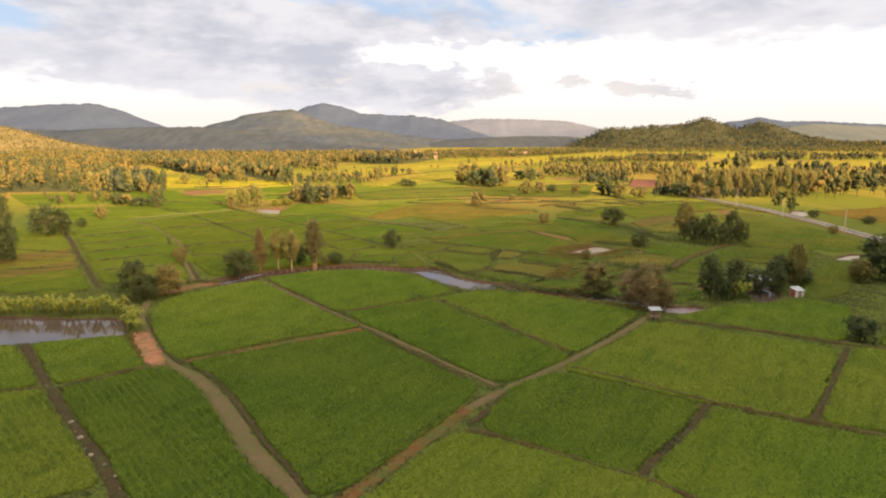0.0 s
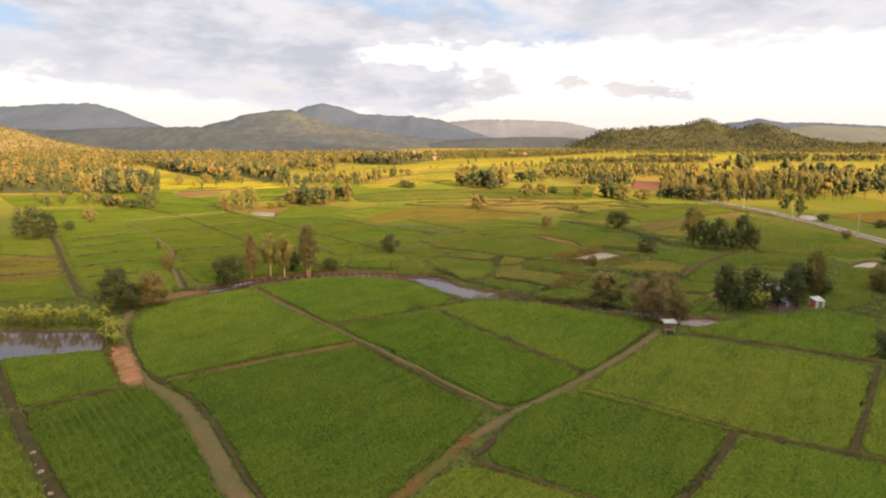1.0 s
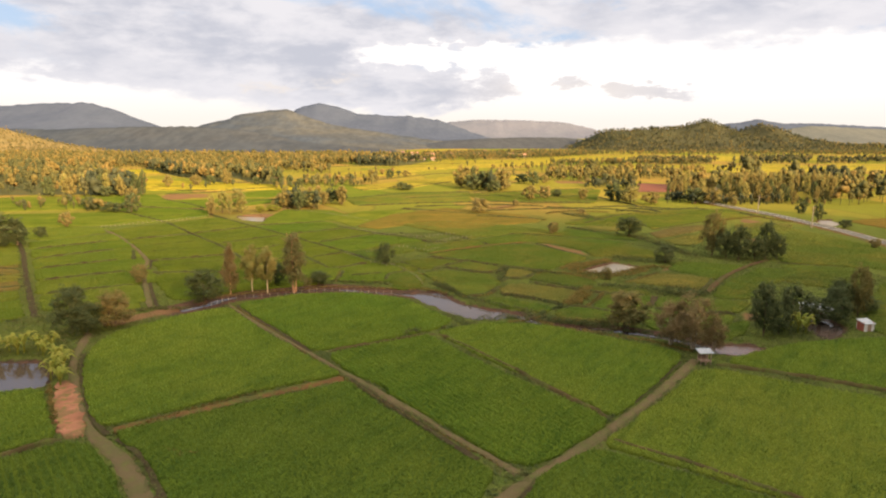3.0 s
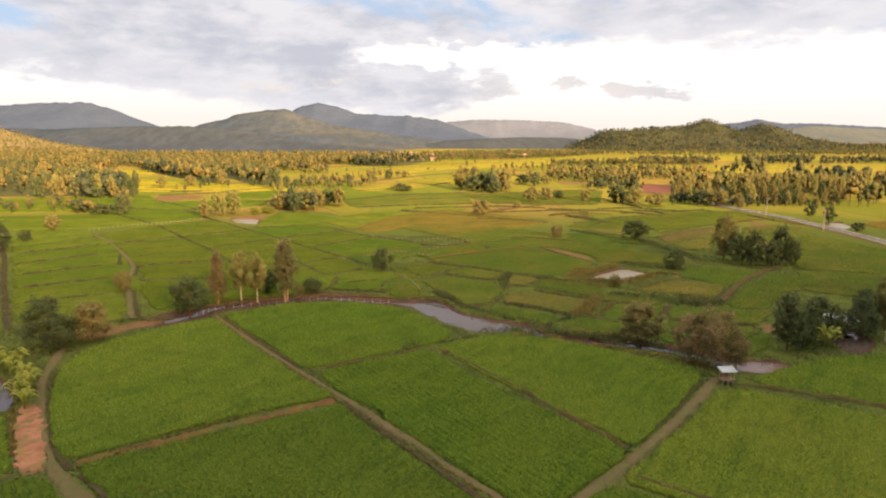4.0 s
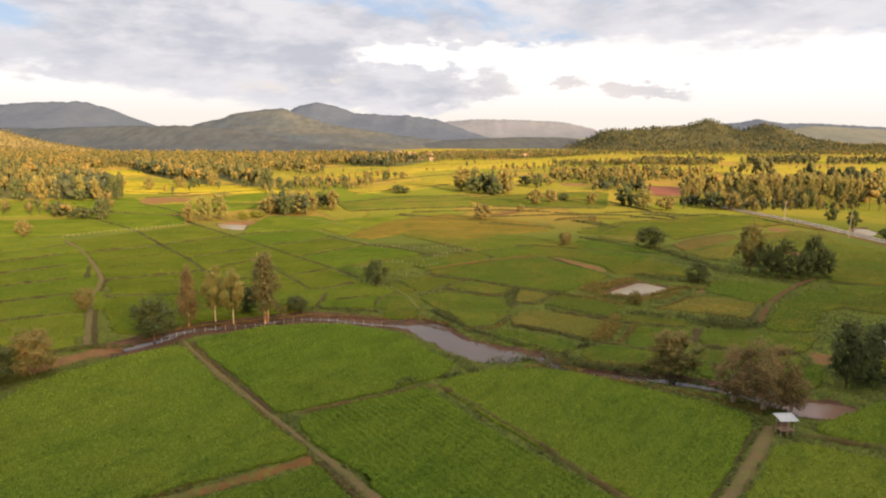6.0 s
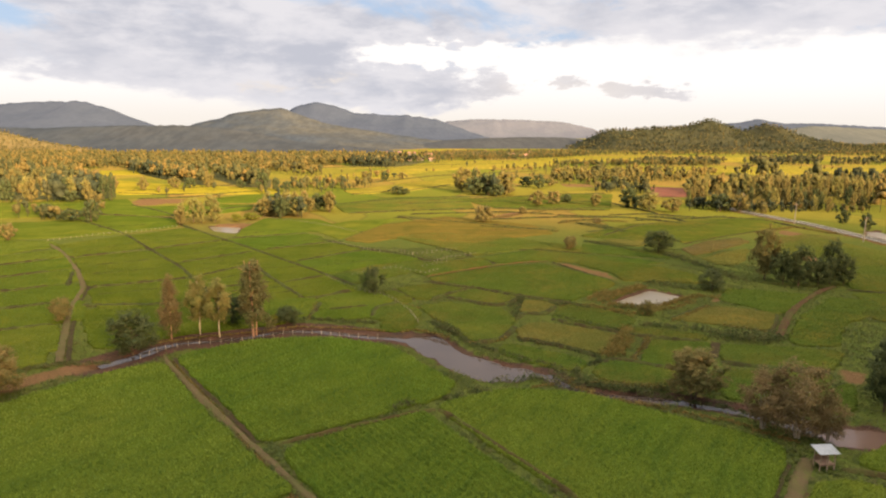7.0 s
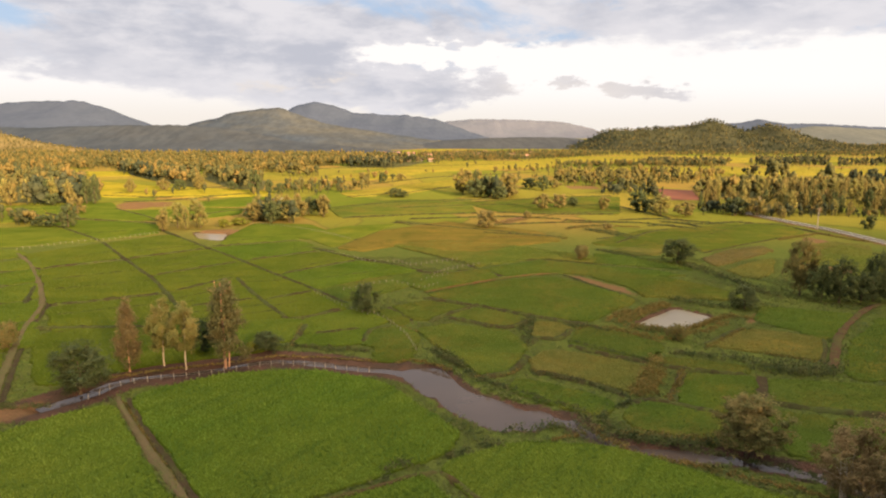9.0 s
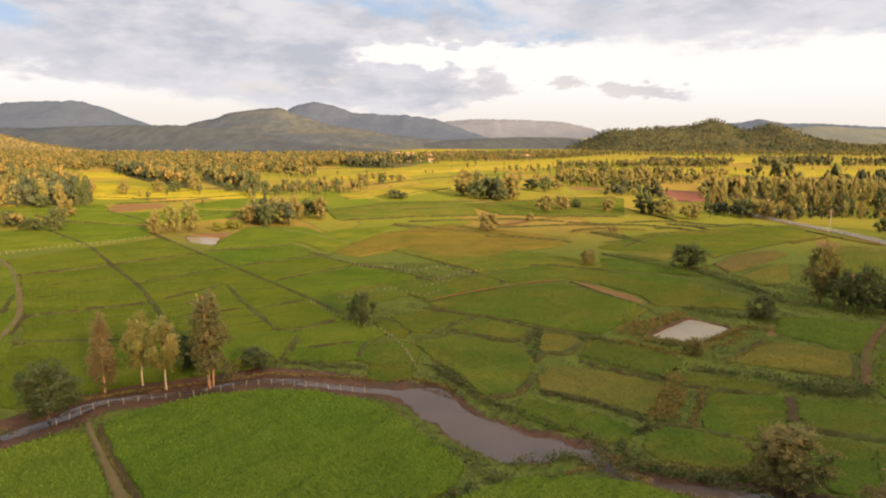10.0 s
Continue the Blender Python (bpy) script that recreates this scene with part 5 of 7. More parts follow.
bare([(-64.5, 158.5), (-60.5, 164.0), (-55.5, 169.4), (-51.5, 172.4), (-49.6, 170.4), (-52.0, 166.0), (-56.0, 161.6), (-60.0, 156.0)])
ground()

# ---- rice paddies and banks ----
paddy([(-51.8, 100.9), (-47.7, 104.6), (-42.1, 109.5), (-39.1, 108.8), (-35.2, 105.3), (-31.8, 101.3), (-28.0, 95.7), (-24.6, 90.3), (-21.7, 85.1), (-19.0, 81.0), (-16.5, 77.7), (-14.0, 74.8), (-12.3, 73.4), (-8.0, 67.0), (-14, 63), (-23.5, 66.5), (-28.0, 72.8), (-30.8, 76.3), (-33.3, 79.3), (-36.2, 82.8), (-41.2, 88.4), (-44.7, 92.0), (-48.8, 96.7)], "deep", 2, 0.05)
paddy([(-67.7, 96.8), (-59.8, 99.3), (-54.9, 101.0), (-50.2, 95.2), (-41.4, 85.4), (-37.0, 80.5), (-34.4, 77.4), (-32.4, 74.9), (-35.9, 73.0), (-43.9, 69.6)], "pale", 2, 0.05)
paddy([(-69.4, 122.0), (-64.6, 123.0), (-55.4, 126.0), (-53.4, 123.9), (-49.3, 117.8), (-45.0, 112.1), (-44.0, 110.8), (-48.7, 106.4), (-53.7, 102.6), (-58.0, 107.9), (-63.6, 114.8)], "mid", True, 0.05)
paddy([(-84.7, 118.5), (-72.0, 120.3), (-62.6, 110.1), (-56.1, 102.4), (-60.8, 100.7), (-68.6, 97.9)], "mid", True, 0.05)
paddy([(-56.2, 141.6), (-57.4, 146.0), (-57.1, 153.6), (-48.6, 164.9), (-41.5, 170.2), (-35.4, 161.6), (-30.0, 154.1), (-26.6, 150.0), (-21.4, 143.8), (-18.1, 139.5), (-15.9, 137.1), (-12.2, 133.0), (-11.2, 131.7), (-17.7, 128.2), (-24.3, 124.3), (-30.2, 120.2), (-35.3, 116.3), (-38.1, 114.5), (-39.3, 113.4), (-42.3, 116.4), (-46.7, 122.7), (-51.0, 129.9), (-54.6, 137.2)], "mid", True, 0.1)
paddy([(-35.6, 109.9), (-37.1, 112.0), (-34.1, 113.8), (-28.8, 117.0), (-23.2, 120.7), (-16.8, 124.3), (-12.7, 126.5), (-10.2, 128.9), (-9.9, 128.6), (-5.2, 121.6), (-1.2, 116.4), (2.3, 112.1), (5.4, 107.9), (8.0, 105.0), (10.6, 102.4), (8.0, 96.6), (4.3, 89.6), (-5.8, 73.8), (-8.6, 72.6), (-13.0, 79.9), (-15.0, 82.3), (-17.3, 85.8), (-20.0, 90.5), (-23.8, 96.6), (-28.2, 103.1), (-32.2, 107.6)], "deep", True, 0.1)
paddy([(-39.4, 173.6), (-29.4, 181.6), (-15.6, 183.0), (-4.4, 178.1), (6.9, 161.0), (5.0, 156.2), (-1.6, 152.0), (-8.3, 147.3), (-11.5, 145.6), (-14.5, 143.9), (-17.5, 142.5), (-19.1, 144.2), (-23.5, 150.5), (-27.5, 155.9), (-33.2, 162.6), (-39.6, 171.4)], "bright", True, 0.1)
paddy([(-8.6, 145.0), (0.1, 150.2), (2.0, 151.7), (6.4, 144.2), (10.6, 137.7), (14.3, 132.1), (21.0, 123.8), (23.9, 120.2), (26.7, 115.6), (26.4, 114.6), (23.6, 111.6), (21.0, 109.2), (17.4, 105.4), (14.6, 103.6), (11.9, 105.0), (8.9, 108.6), (5.9, 112.3), (2.6, 117.0), (-2.0, 123.1), (-6.0, 128.6), (-10.4, 133.1), (-15.1, 140.4)], "bright", 2, 0.1)
paddy([(5.2, 154.4), (14.1, 159.2), (24.8, 158.2), (46.8, 142.2), (45.1, 138.5), (40.1, 131.6), (35.5, 125.7), (30.4, 119.2), (28.3, 116.8), (27.3, 117.1), (24.4, 122.3), (21.5, 126.4), (14.7, 135.3), (10.8, 141.0), (6.5, 148.3), (3.7, 153.2)], "mid", True, 0.1)
paddy([(15.4, 101.6), (23.0, 108.0), (25.1, 106.6), (32.9, 101.3), (41.1, 95.6), (37.9, 91.1), (34.2, 86.4), (30.3, 82.1), (26.9, 78.4), (25.8, 76.7), (9.4, 88.8)], "deep", True, 0.1)
paddy([(24.2, 108.9), (26.0, 110.8), (29.0, 113.8), (31.9, 117.3), (36.7, 122.3), (41.1, 127.5), (46.0, 133.7), (49.7, 134.1), (59.0, 127.9), (67.1, 123.6), (74.8, 119.0), (71.6, 113.7), (63.3, 102.5), (57.8, 95.9), (52.7, 90.1), (46.9, 93.6), (40.8, 96.7), (33.3, 102.5), (26.2, 107.5)], "pale", True, 0.1)
paddy([(6.9, 87.1), (16.7, 81.3), (26.7, 75.9), (30.9, 70.8), (21.3, 64.6), (-7, 64.6)], "pale", True)
paddy([(27.8, 76.3), (30.1, 79.4), (32.4, 82.1), (36.4, 86.3), (40.1, 90.9), (43.0, 94.4), (49.0, 90.6), (52.4, 88.9), (58.2, 86.4), (63.4, 84.2), (58.8, 65.3), (37.5, 65.3)], "mid", True, 0.1)
paddy([(55.1, 90.1), (61.0, 97.5), (66.5, 104.5), (73.0, 112.4), (77.4, 117.9), (79.2, 119.4), (92.4, 113.2), (74.2, 82.3)], "pale", True, 0.1)
paddy([(52.7, 137.5), (70.9, 146.9), (88.8, 149.7), (93.8, 145.5), (78.4, 123.2), (65.5, 130.6)], "mid", True)
paddy([(84.2, 120.7), (103.9, 139.1), (121.7, 135.1), (111.1, 112.7), (93.8, 114.9)], "mid", True)
paddy([(-78.3, 218), (-58.6, 229.1), (-44.2, 206.6), (-55.1, 205.3), (-68.2, 203.3)], "vivid", False)
paddy([(-102.4, 255.6), (-86.7, 266.9), (-61.2, 233.3), (-80.8, 222.4)], "vivid", False)
paddy([(-119.8, 277.1), (-107.8, 295.4), (-90.1, 272.1), (-105, 258.8)], "vivid", False)
paddy([(-70.2, 200.4), (-59, 203.1), (-49.9, 202.9), (-44.7, 204.7), (-41.4, 204.1), (-33.1, 194.5), (-27.6, 194.5), (-25.5, 193.8), (-30.0, 191.0), (-37.3, 188.0), (-44.6, 185.2), (-48.6, 182.0), (-52.6, 178.6), (-55.4, 177.0), (-62.4, 187.4)], "vivid", False)
paddy([(-105.3, 296.4), (-93.2, 314.1), (-71.1, 288.6), (-87.9, 272.1)], "vivid", False)
paddy([(-85.8, 269.1), (-69.2, 285.9), (-53.3, 268.2), (-71.3, 250.5)], "vivid", False)
paddy([(-69.4, 248.1), (-52, 266.1), (-39.4, 251), (-48.7, 249), (-58.9, 233.3)], "vivid", False)
paddy([(-57.8, 231.5), (-48.3, 246.7), (-37.4, 227.6), (-51, 220.2)], "vivid", False)
paddy([(-49.9, 218.7), (-36.7, 225.8), (-28.4, 212.2), (-42.1, 206)], "vivid", False)
paddy([(-47.6, 249), (-37.8, 249.2), (-25.5, 234.7), (-35.4, 226.3)], "vivid", False)
paddy([(-34.3, 224.5), (-24.5, 232.8), (-16.7, 223), (-16.1, 219), (-26.7, 212.9)], "vivid", False)
paddy([(-42.1, 204.7), (-27.7, 210.1), (-23.2, 209.4), (-22.6, 197.8), (-31.4, 195.1), (-37, 195)], "mid", False)
paddy([(-22.9, 210.1), (-13.6, 217.4), (-6.2, 209.6), (-10, 205.3), (-20.5, 201.2)], "mid", False)
paddy([(-21.1, 195.1), (-20.7, 200.1), (-9.9, 204.3), (-9.7, 196.2)], "bright", False)
paddy([(-9.1, 203.1), (-3.8, 205.6), (-0.3, 200.2), (-0.5, 193.1), (-8.8, 195.2)], "mid", False)
paddy([(-69.8, 314.7), (-69.5, 341), (-44.3, 306.3), (-67.2, 295.4)], "mid", False)
paddy([(-69.1, 288.6), (-43.3, 302), (-33, 286.7), (-52.7, 271.3)], "bright", False)
paddy([(-50.5, 268.3), (-31.5, 283.2), (-20.7, 271.9), (-38.4, 252.8)], "vivid", False)
paddy([(-36.7, 250.4), (-18.7, 268.9), (-0.9, 257.9), (-14.8, 248.4), (-25.3, 236.7)], "bright", False)
paddy([(-23.6, 234.8), (-13.2, 246.1), (-0.8, 254.1), (-3.2, 240.1), (-15.9, 225.6)], "mid", False)
paddy([(-70.3, 344), (-47.5, 341.7), (-29.3, 308.9), (-42.8, 308.5)], "mid", False)
paddy([(-46.0, 316.0), (-30.4, 291.5), (-19.0, 326.4), (-13.0, 345.0), (-32.0, 338.0)], "pale", False, 0.3)
paddy([(77.3, 291), (58.1, 300.4), (85.2, 330.4), (124.9, 345.8), (152.8, 354.5), (145.1, 325.6), (96.3, 301.3)], "vivid", False)
paddy([(-12.7, 355.3), (23.1, 332.6), (51.4, 323), (51.4, 313.3), (20.8, 303.6), (-2.9, 337.4)], "ochre", False)
paddy([(-163.1, 285.6), (-132.6, 290.9), (-112.5, 302.4), (-131.1, 320.2), (-147.5, 335.6), (-157.6, 328.4), (-192.7, 320.9)], "mid", False)
paddy([(-148.1, 338.5), (-130.8, 321.5), (-112.1, 303.5), (-99.6, 318.7), (-106.8, 338.4), (-127.3, 346.6), (-149.7, 350.6)], "bright", False)
paddy([(-189.4, 400.2), (-164.8, 415.6), (-147.6, 386.9), (-113.4, 351.8), (-138, 354.2), (-153.2, 358.6), (-173.1, 377.8)], "mid", False)
paddy([(-251.3, 390.9), (-192, 400.1), (-158.2, 350.3), (-168.8, 345.2), (-203.5, 333.8)], "pale", False)
paddy([(-141.8, 383.1), (-119.5, 388.1), (-115, 396.8), (-89.8, 393.6), (-86.3, 373.6), (-106.7, 345.8), (-126.1, 368.4)], "mid", False)
paddy([(-119.7, 420.3), (-103.5, 448.8), (-89.5, 443.6), (-92.5, 402.3), (-111.3, 401.4)], "mid", False)
paddy([(-152.7, 283.7), (-128.9, 284.3), (-119.7, 276.5), (-127.0, 263.0), (-134.0, 255.6), (-150, 262)], "mid", False, 0.3)
paddy([(-134.7, 250.1), (-113.3, 271.2), (-106.2, 259.2), (-127.1, 238.4)], "mid", False, 0.3)
paddy([(-125.3, 236), (-104.6, 256.4), (-96.5, 243.2), (-116.9, 223.4)], "bright", False, 0.3)
paddy([(-115.5, 221.3), (-95.0, 240.7), (-86.5, 226.7), (-107.6, 209.3)], "mid", False, 0.3)
paddy([(-106.4, 207.4), (-85.2, 224.4), (-76.7, 210.3), (-98.2, 195.2)], "bright", False, 0.3)
paddy([(-97.2, 193.6), (-75.5, 208.4), (-67.0, 194.5), (-89.6, 181.0)], "mid", False, 0.3)
paddy([(-74.5, 165.5), (-69.5, 180.5), (-63.0, 174.2), (-60.6, 169.8), (-66.5, 165.0)], "pale", False, 0.3)
paddy([(64.9, 160.3), (67.7, 161.1), (62.5, 152.4), (57.2, 148.7), (60.2, 154.1)], 'bright', False, 0.3)
paddy([(69.5, 182.0), (77.2, 192.7), (83.5, 200.4), (92.0, 207.4), (106.6, 212.7), (98.6, 201.4), (92.9, 198.9), (87.6, 193.5), (80.0, 183.3), (76.6, 178.8), (70.0, 179.1)], 'bright', False, 0.3)
paddy([(-88.2, 180.1), (-70.5, 190.4), (-61.9, 176), (-79.6, 167.2)], "pale", False, 0.3)
paddy([(185.5, 311.1), (230.1, 329.4), (240.3, 295.3), (215.2, 264.4), (189.3, 280.5)], "gold", False)
paddy([(130.2, 264), (152.5, 255.3), (150.2, 216.7), (131.6, 210.7), (115.2, 233.1)], "mid", False)
paddy([(105.3, 216.6), (122.7, 212.6), (109.8, 191.5), (99.9, 199.7)], "mid", False)
paddy([(98.7, 169.2), (119.5, 193.9), (128.5, 189.9), (108.8, 169.2), (100.2, 157.7), (89.2, 152.6)], "mid", False)
paddy([(-168, 236), (-164, 259), (-141.2, 250.6), (-128.0, 233.2), (-115.6, 214.8), (-131.0, 202.4), (-150, 187)], "pale", False, 0.1)
paddy([(-131.0, 200.8), (-114.8, 213.4), (-108.2, 203.2), (-123.4, 190.4), (-147.4, 170.4), (-155, 180.8)], "fallow", False, 0.1)
paddy([(-122.6, 189.0), (-107.4, 201.8), (-103.2, 195.2), (-118.0, 182.4), (-142, 162.4), (-146.6, 169)], "ochre", False, 0.1)
paddy([(-117.4, 181.2), (-102.5, 194.0), (-97.0, 185.8), (-111.4, 172.4), (-135.4, 152.4), (-141.4, 161.2)], "fallow", False, 0.1)
paddy([(-110.6, 171.0), (-96.2, 184.4), (-91.4, 177.2), (-105.4, 164.4), (-118.4, 154.0), (-124, 160)], "pale", False, 0.1)
paddy([(-104.4, 163.2), (-90.6, 176.0), (-81.2, 163.0), (-85.2, 157.2), (-99.0, 158.4)], "mid", False, 0.1)
paddy([(-90.8, 604.2), (-24.7, 752.2), (11.9, 905.2), (175, 927.6), (134.7, 791.1), (-0.9, 682.6), (-51.2, 572.8)], "yellow", False)
paddy([(140.8, 760.1), (334.6, 791.6), (592.2, 798), (516.7, 706.9), (288.1, 670.6), (124.5, 656)], "yellow", False)
paddy([(-53.6, 473.9), (26.8, 601.7), (87.1, 583.4), (15.7, 528.8), (-13.1, 476.3), (-44, 451.9)], "yellow", False)
paddy([(-301.4, 653.7), (-271, 656.6), (-246.2, 609.8), (-273.2, 601.2)], "yellow", False)
paddy([(-238.8, 548.3), (-186.2, 515.2), (-127.7, 494.8), (-99.5, 481.7), (-92.6, 455.5), (-134.2, 447.1), (-182.7, 444.5)], "yellow", False)
paddy([(157.6, 1050.6), (343.9, 1125), (498.8, 1083.9), (422.3, 930.1), (142, 907.8)], "yellow", False)
paddy([(608.6, 1060.1), (824.3, 1134.9), (720.6, 1002.7), (547.8, 962.5)], "yellow", False)
paddy([(18.8, 426.9), (79.1, 458.5), (112.5, 460.3), (89.1, 380.4), (58.5, 383.2), (33.1, 390.3)], "vivid", False)
paddy([(-48.2, 399.7), (-20.6, 435.8), (22.7, 443.6), (22.1, 385.7), (1.2, 377), (-37.5, 364.6)], "pale", False)
bare([(156.4, 516.6), (179.8, 506), (155.7, 447.5), (135.6, 449.4)], "plot")
bare([(-54.8, 128.6), (-51.4, 123.0), (-47.0, 116.1), (-43.6, 111.2), (-41.0, 110.4), (-40.9, 112.4), (-44.2, 117.4), (-48.4, 123.6), (-52.6, 129.2)], "debris")
paddy([(-8.7, 216.1), (-6.4, 218.8), (-1.5, 210.0), (-3.6, 205.7)], 'vivid', False, 0.35)
paddy([(-5.6, 220.5), (1.3, 225.1), (10.8, 220.2), (5.5, 214.7), (2.2, 210.1), (-0.6, 210.7)], 'vivid', False, 0.35)
paddy([(6.4, 213.6), (12.8, 219.8), (18.7, 215.6), (23.5, 211.6), (20.5, 207.2), (16.9, 206.5), (11.0, 210.1)], 'mid', False, 0.35)
paddy([(0.2, 204.1), (6.6, 207.7), (13.6, 204.9), (17.9, 203.0), (19.8, 194.0), (18.8, 190.4), (15.7, 182.8), (14.1, 181.9), (10.6, 181.5), (7.7, 188.5), (3.6, 195.5)], 'mid', False, 0.35)
paddy([(-7.7, 199.3), (-3.6, 201.7), (0.0, 191.8), (-0.5, 188.0), (-3.6, 186.8), (-6.9, 187.5)], 'vivid', False, 0.35)
paddy([(1.7, 231.0), (14.3, 240.8), (21.6, 245.3), (35.0, 249.6), (41.5, 241.2), (49.2, 229.3), (49.4, 225.7), (41.0, 216.9), (35.1, 210.0), (28.8, 212.4), (24.3, 215.3), (18.6, 219.9), (10.7, 223.5)], 'bright', False, 0.35)
paddy([(23.6, 208.9), (27.9, 209.2), (30.3, 205.6), (26.4, 198.9), (21.8, 200.3)], 'ochre', False, 0.35)
paddy([(31.5, 204.3), (34.7, 206.3), (39.8, 201.9), (44.6, 196.8), (43.2, 192.0), (40.4, 188.6), (36.9, 189.8), (31.2, 193.3), (27.8, 196.1)], 'deep', False, 0.35)
paddy([(22.6, 191.9), (25.1, 193.2), (30.3, 189.8), (36.5, 186.1), (37.9, 184.5), (31.9, 174.1), (29.5, 177.1), (26.1, 179.4), (19.5, 182.4), (19.4, 186.7)], 'ochre', False, 0.35)
paddy([(15.0, 178.2), (17.2, 179.5), (26.2, 174.0), (28.8, 170.7), (26.9, 166.6), (23.9, 167.5), (18.9, 171.0), (15.2, 174.2)], 'bright', False, 0.35)
paddy([(31.0, 169.2), (34.4, 171.0), (42.8, 166.2), (40.0, 162.4), (38.3, 159.6), (34.6, 161.1), (30.5, 162.4), (28.7, 164.8)], 'mid', False, 0.35)
paddy([(43.9, 181.4), (54.0, 180.4), (49.8, 172.0), (44.4, 167.3), (41.4, 168.5), (37.9, 170.7)], 'bright', False, 0.35)
paddy([(43.5, 189.1), (55.1, 185.0), (54.0, 181.4), (48.9, 182.6), (43.8, 184.5), (41.3, 186.3)], 'deep', False, 0.35)
paddy([(56.1, 179.4), (67.3, 177.5), (75.6, 175.7), (68.9, 167.5), (60.6, 168.1), (53.2, 170.1), (53.0, 173.4)], 'mid', False, 0.35)
paddy([(50.8, 167.6), (57.0, 166.0), (51.3, 156.6), (49.0, 154.2), (45.7, 156.6), (46.0, 161.6)], 'bright', False, 0.35)
paddy([(58.0, 165.6), (66.6, 164.6), (59.0, 154.6), (53.8, 154.2), (53.0, 157.9)], 'mid', False, 0.35)
paddy([(52.4, 195.5), (63.0, 203.3), (67.3, 205.2), (72.6, 202.1), (76.5, 199.8), (72.2, 192.2), (68.9, 187.8), (61.6, 191.6), (54.7, 194.7)], 'ochre', False, 0.35)
paddy([(76.0, 221.3), (86.0, 218.5), (93.3, 215.9), (85.4, 207.3), (76.3, 198.1), (74.1, 204.6), (69.3, 210.6)], 'bright', False, 0.35)
paddy([(48.0, 260.1), (65.1, 249.5), (73.2, 238.9), (76.1, 231.9), (72.3, 226.8), (63.4, 228.5), (52.8, 229.8), (51.9, 239.7), (45.6, 249.8)], 'vivid', False, 0.35)
paddy([(17.4, 258.9), (34.4, 271.5), (49.6, 265.1), (65.5, 258.4), (71.6, 252.0), (51.0, 250.5), (43.1, 253.5), (31.7, 255.9), (23.1, 250.7)], 'bright', False, 0.35)
paddy([(-10.7, 296.1), (5.6, 307.0), (27.7, 298.0), (52.7, 278.3), (50.9, 268.8), (34.9, 274.7), (15.9, 263.0), (10.4, 271.1), (2.2, 280.7)], 'pale', False, 0.35)
paddy([(-28.2, 290.1), (-17.0, 325.9), (7.9, 352.9), (42.5, 328.0), (48.5, 306.4), (30.0, 296.0), (19.0, 284.0), (6.7, 286.2), (-8.3, 296.5), (-19.5, 284.6)], 'gold', False, 0.3)
paddy([(2.4, 251.6), (8.0, 256.1), (15.8, 260.9), (20.4, 250.0), (14.6, 245.2), (1.7, 234.4), (-6.0, 243.3)], 'bright', False, 0.35)
paddy([(85.5, 274.9), (100.4, 290.0), (115.5, 298.1), (115.0, 289.3), (95.4, 272.7), (85.2, 264.3)], 'fallow', False, 0.35)
paddy([(85.4, 258.1), (95.5, 268.1), (107.9, 276.1), (96.5, 255.6), (89.5, 249.3), (86.4, 251.6)], 'ochre', False, 0.35)
paddy([(89.5, 299.5), (102.8, 315.3), (134.8, 347.2), (146.8, 335.9), (134.3, 318.5), (112.5, 303.2), (90.8, 287.9)], 'vivid', False, 0.35)
paddy([(60.9, 289.1), (72.4, 298.1), (79.6, 293.3), (74.5, 281.3), (66.6, 280.3)], 'ochre', False, 0.35)
paddy([(61.8, 298.8), (79.9, 314.7), (104.1, 334.6), (138.1, 358.5), (105.0, 321.4), (84.2, 304.6), (65.9, 293.9)], 'pale', False, 0.35)
paddy([(54.8, 283.5), (67.2, 277.0), (70.9, 271.5), (76.5, 259.2), (69.8, 261.9), (50.7, 268.0)], 'bright', False, 0.35)
paddy([(128.3, 297.4), (146.0, 307.3), (153.9, 300.0), (141.0, 281.8), (118.5, 274.7)], 'ochre', False, 0.35)
paddy([(74.6, 186.0), (83.8, 198.8), (96.2, 212.2), (105.2, 210.5), (99.8, 200.0), (85.3, 192.2), (76.1, 180.4)], 'bright', False, 0.35)
paddy([(94.2, 198.9), (107.3, 206.9), (123.6, 209.5), (106.5, 186.3), (96.4, 193.8)], 'deep', False, 0.35)
paddy([(111.5, 232.2), (123.3, 247.8), (135.0, 249.9), (145.5, 239.3), (126.8, 213.9), (107.8, 221.7)], 'bright', False, 0.35)
paddy([(118.0, 281.0), (145.2, 300.8), (152.4, 259.1), (137.6, 253.8), (126.7, 260.6), (114.1, 269.1)], 'pale', False, 0.35)
paddy([(115.8, 249.5), (130.2, 247.9), (141.5, 259.9), (140.0, 276.7), (127.1, 268.2)], 'pale', False, 0.35)
bund([(0.5, 228.2), (7.1, 224.3), (12.9, 221.4), (18.3, 217.1), (24.0, 213.4), (28.4, 210.6), (32.2, 208.2), (35.0, 207.2)])
ditch([(-6.7, 220.0), (-1.7, 211.0), (-1.1, 210.0)], 0.5)
bund([(2.2, 209.7), (5.7, 214.3), (12.9, 221.0)])
bund([(4.8, 213.2), (9.9, 210.1), (14.9, 206.1), (19.0, 205.5), (23.1, 211.2)])
ditch([(-29.5, 310.0), (-13.1, 299.6), (-5.3, 290.0), (3.6, 278.6), (10.3, 270.0)], 0.5)
ditch([(13.2, 264.2), (15.6, 258.7), (21.0, 250.5)], 0.7)
bund([(27.5, 195.9), (30.9, 192.0), (36.4, 188.4), (39.7, 186.5)])
bund([(20.5, 194.8), (22.0, 199.8), (26.3, 198.1), (30.5, 205.3)])
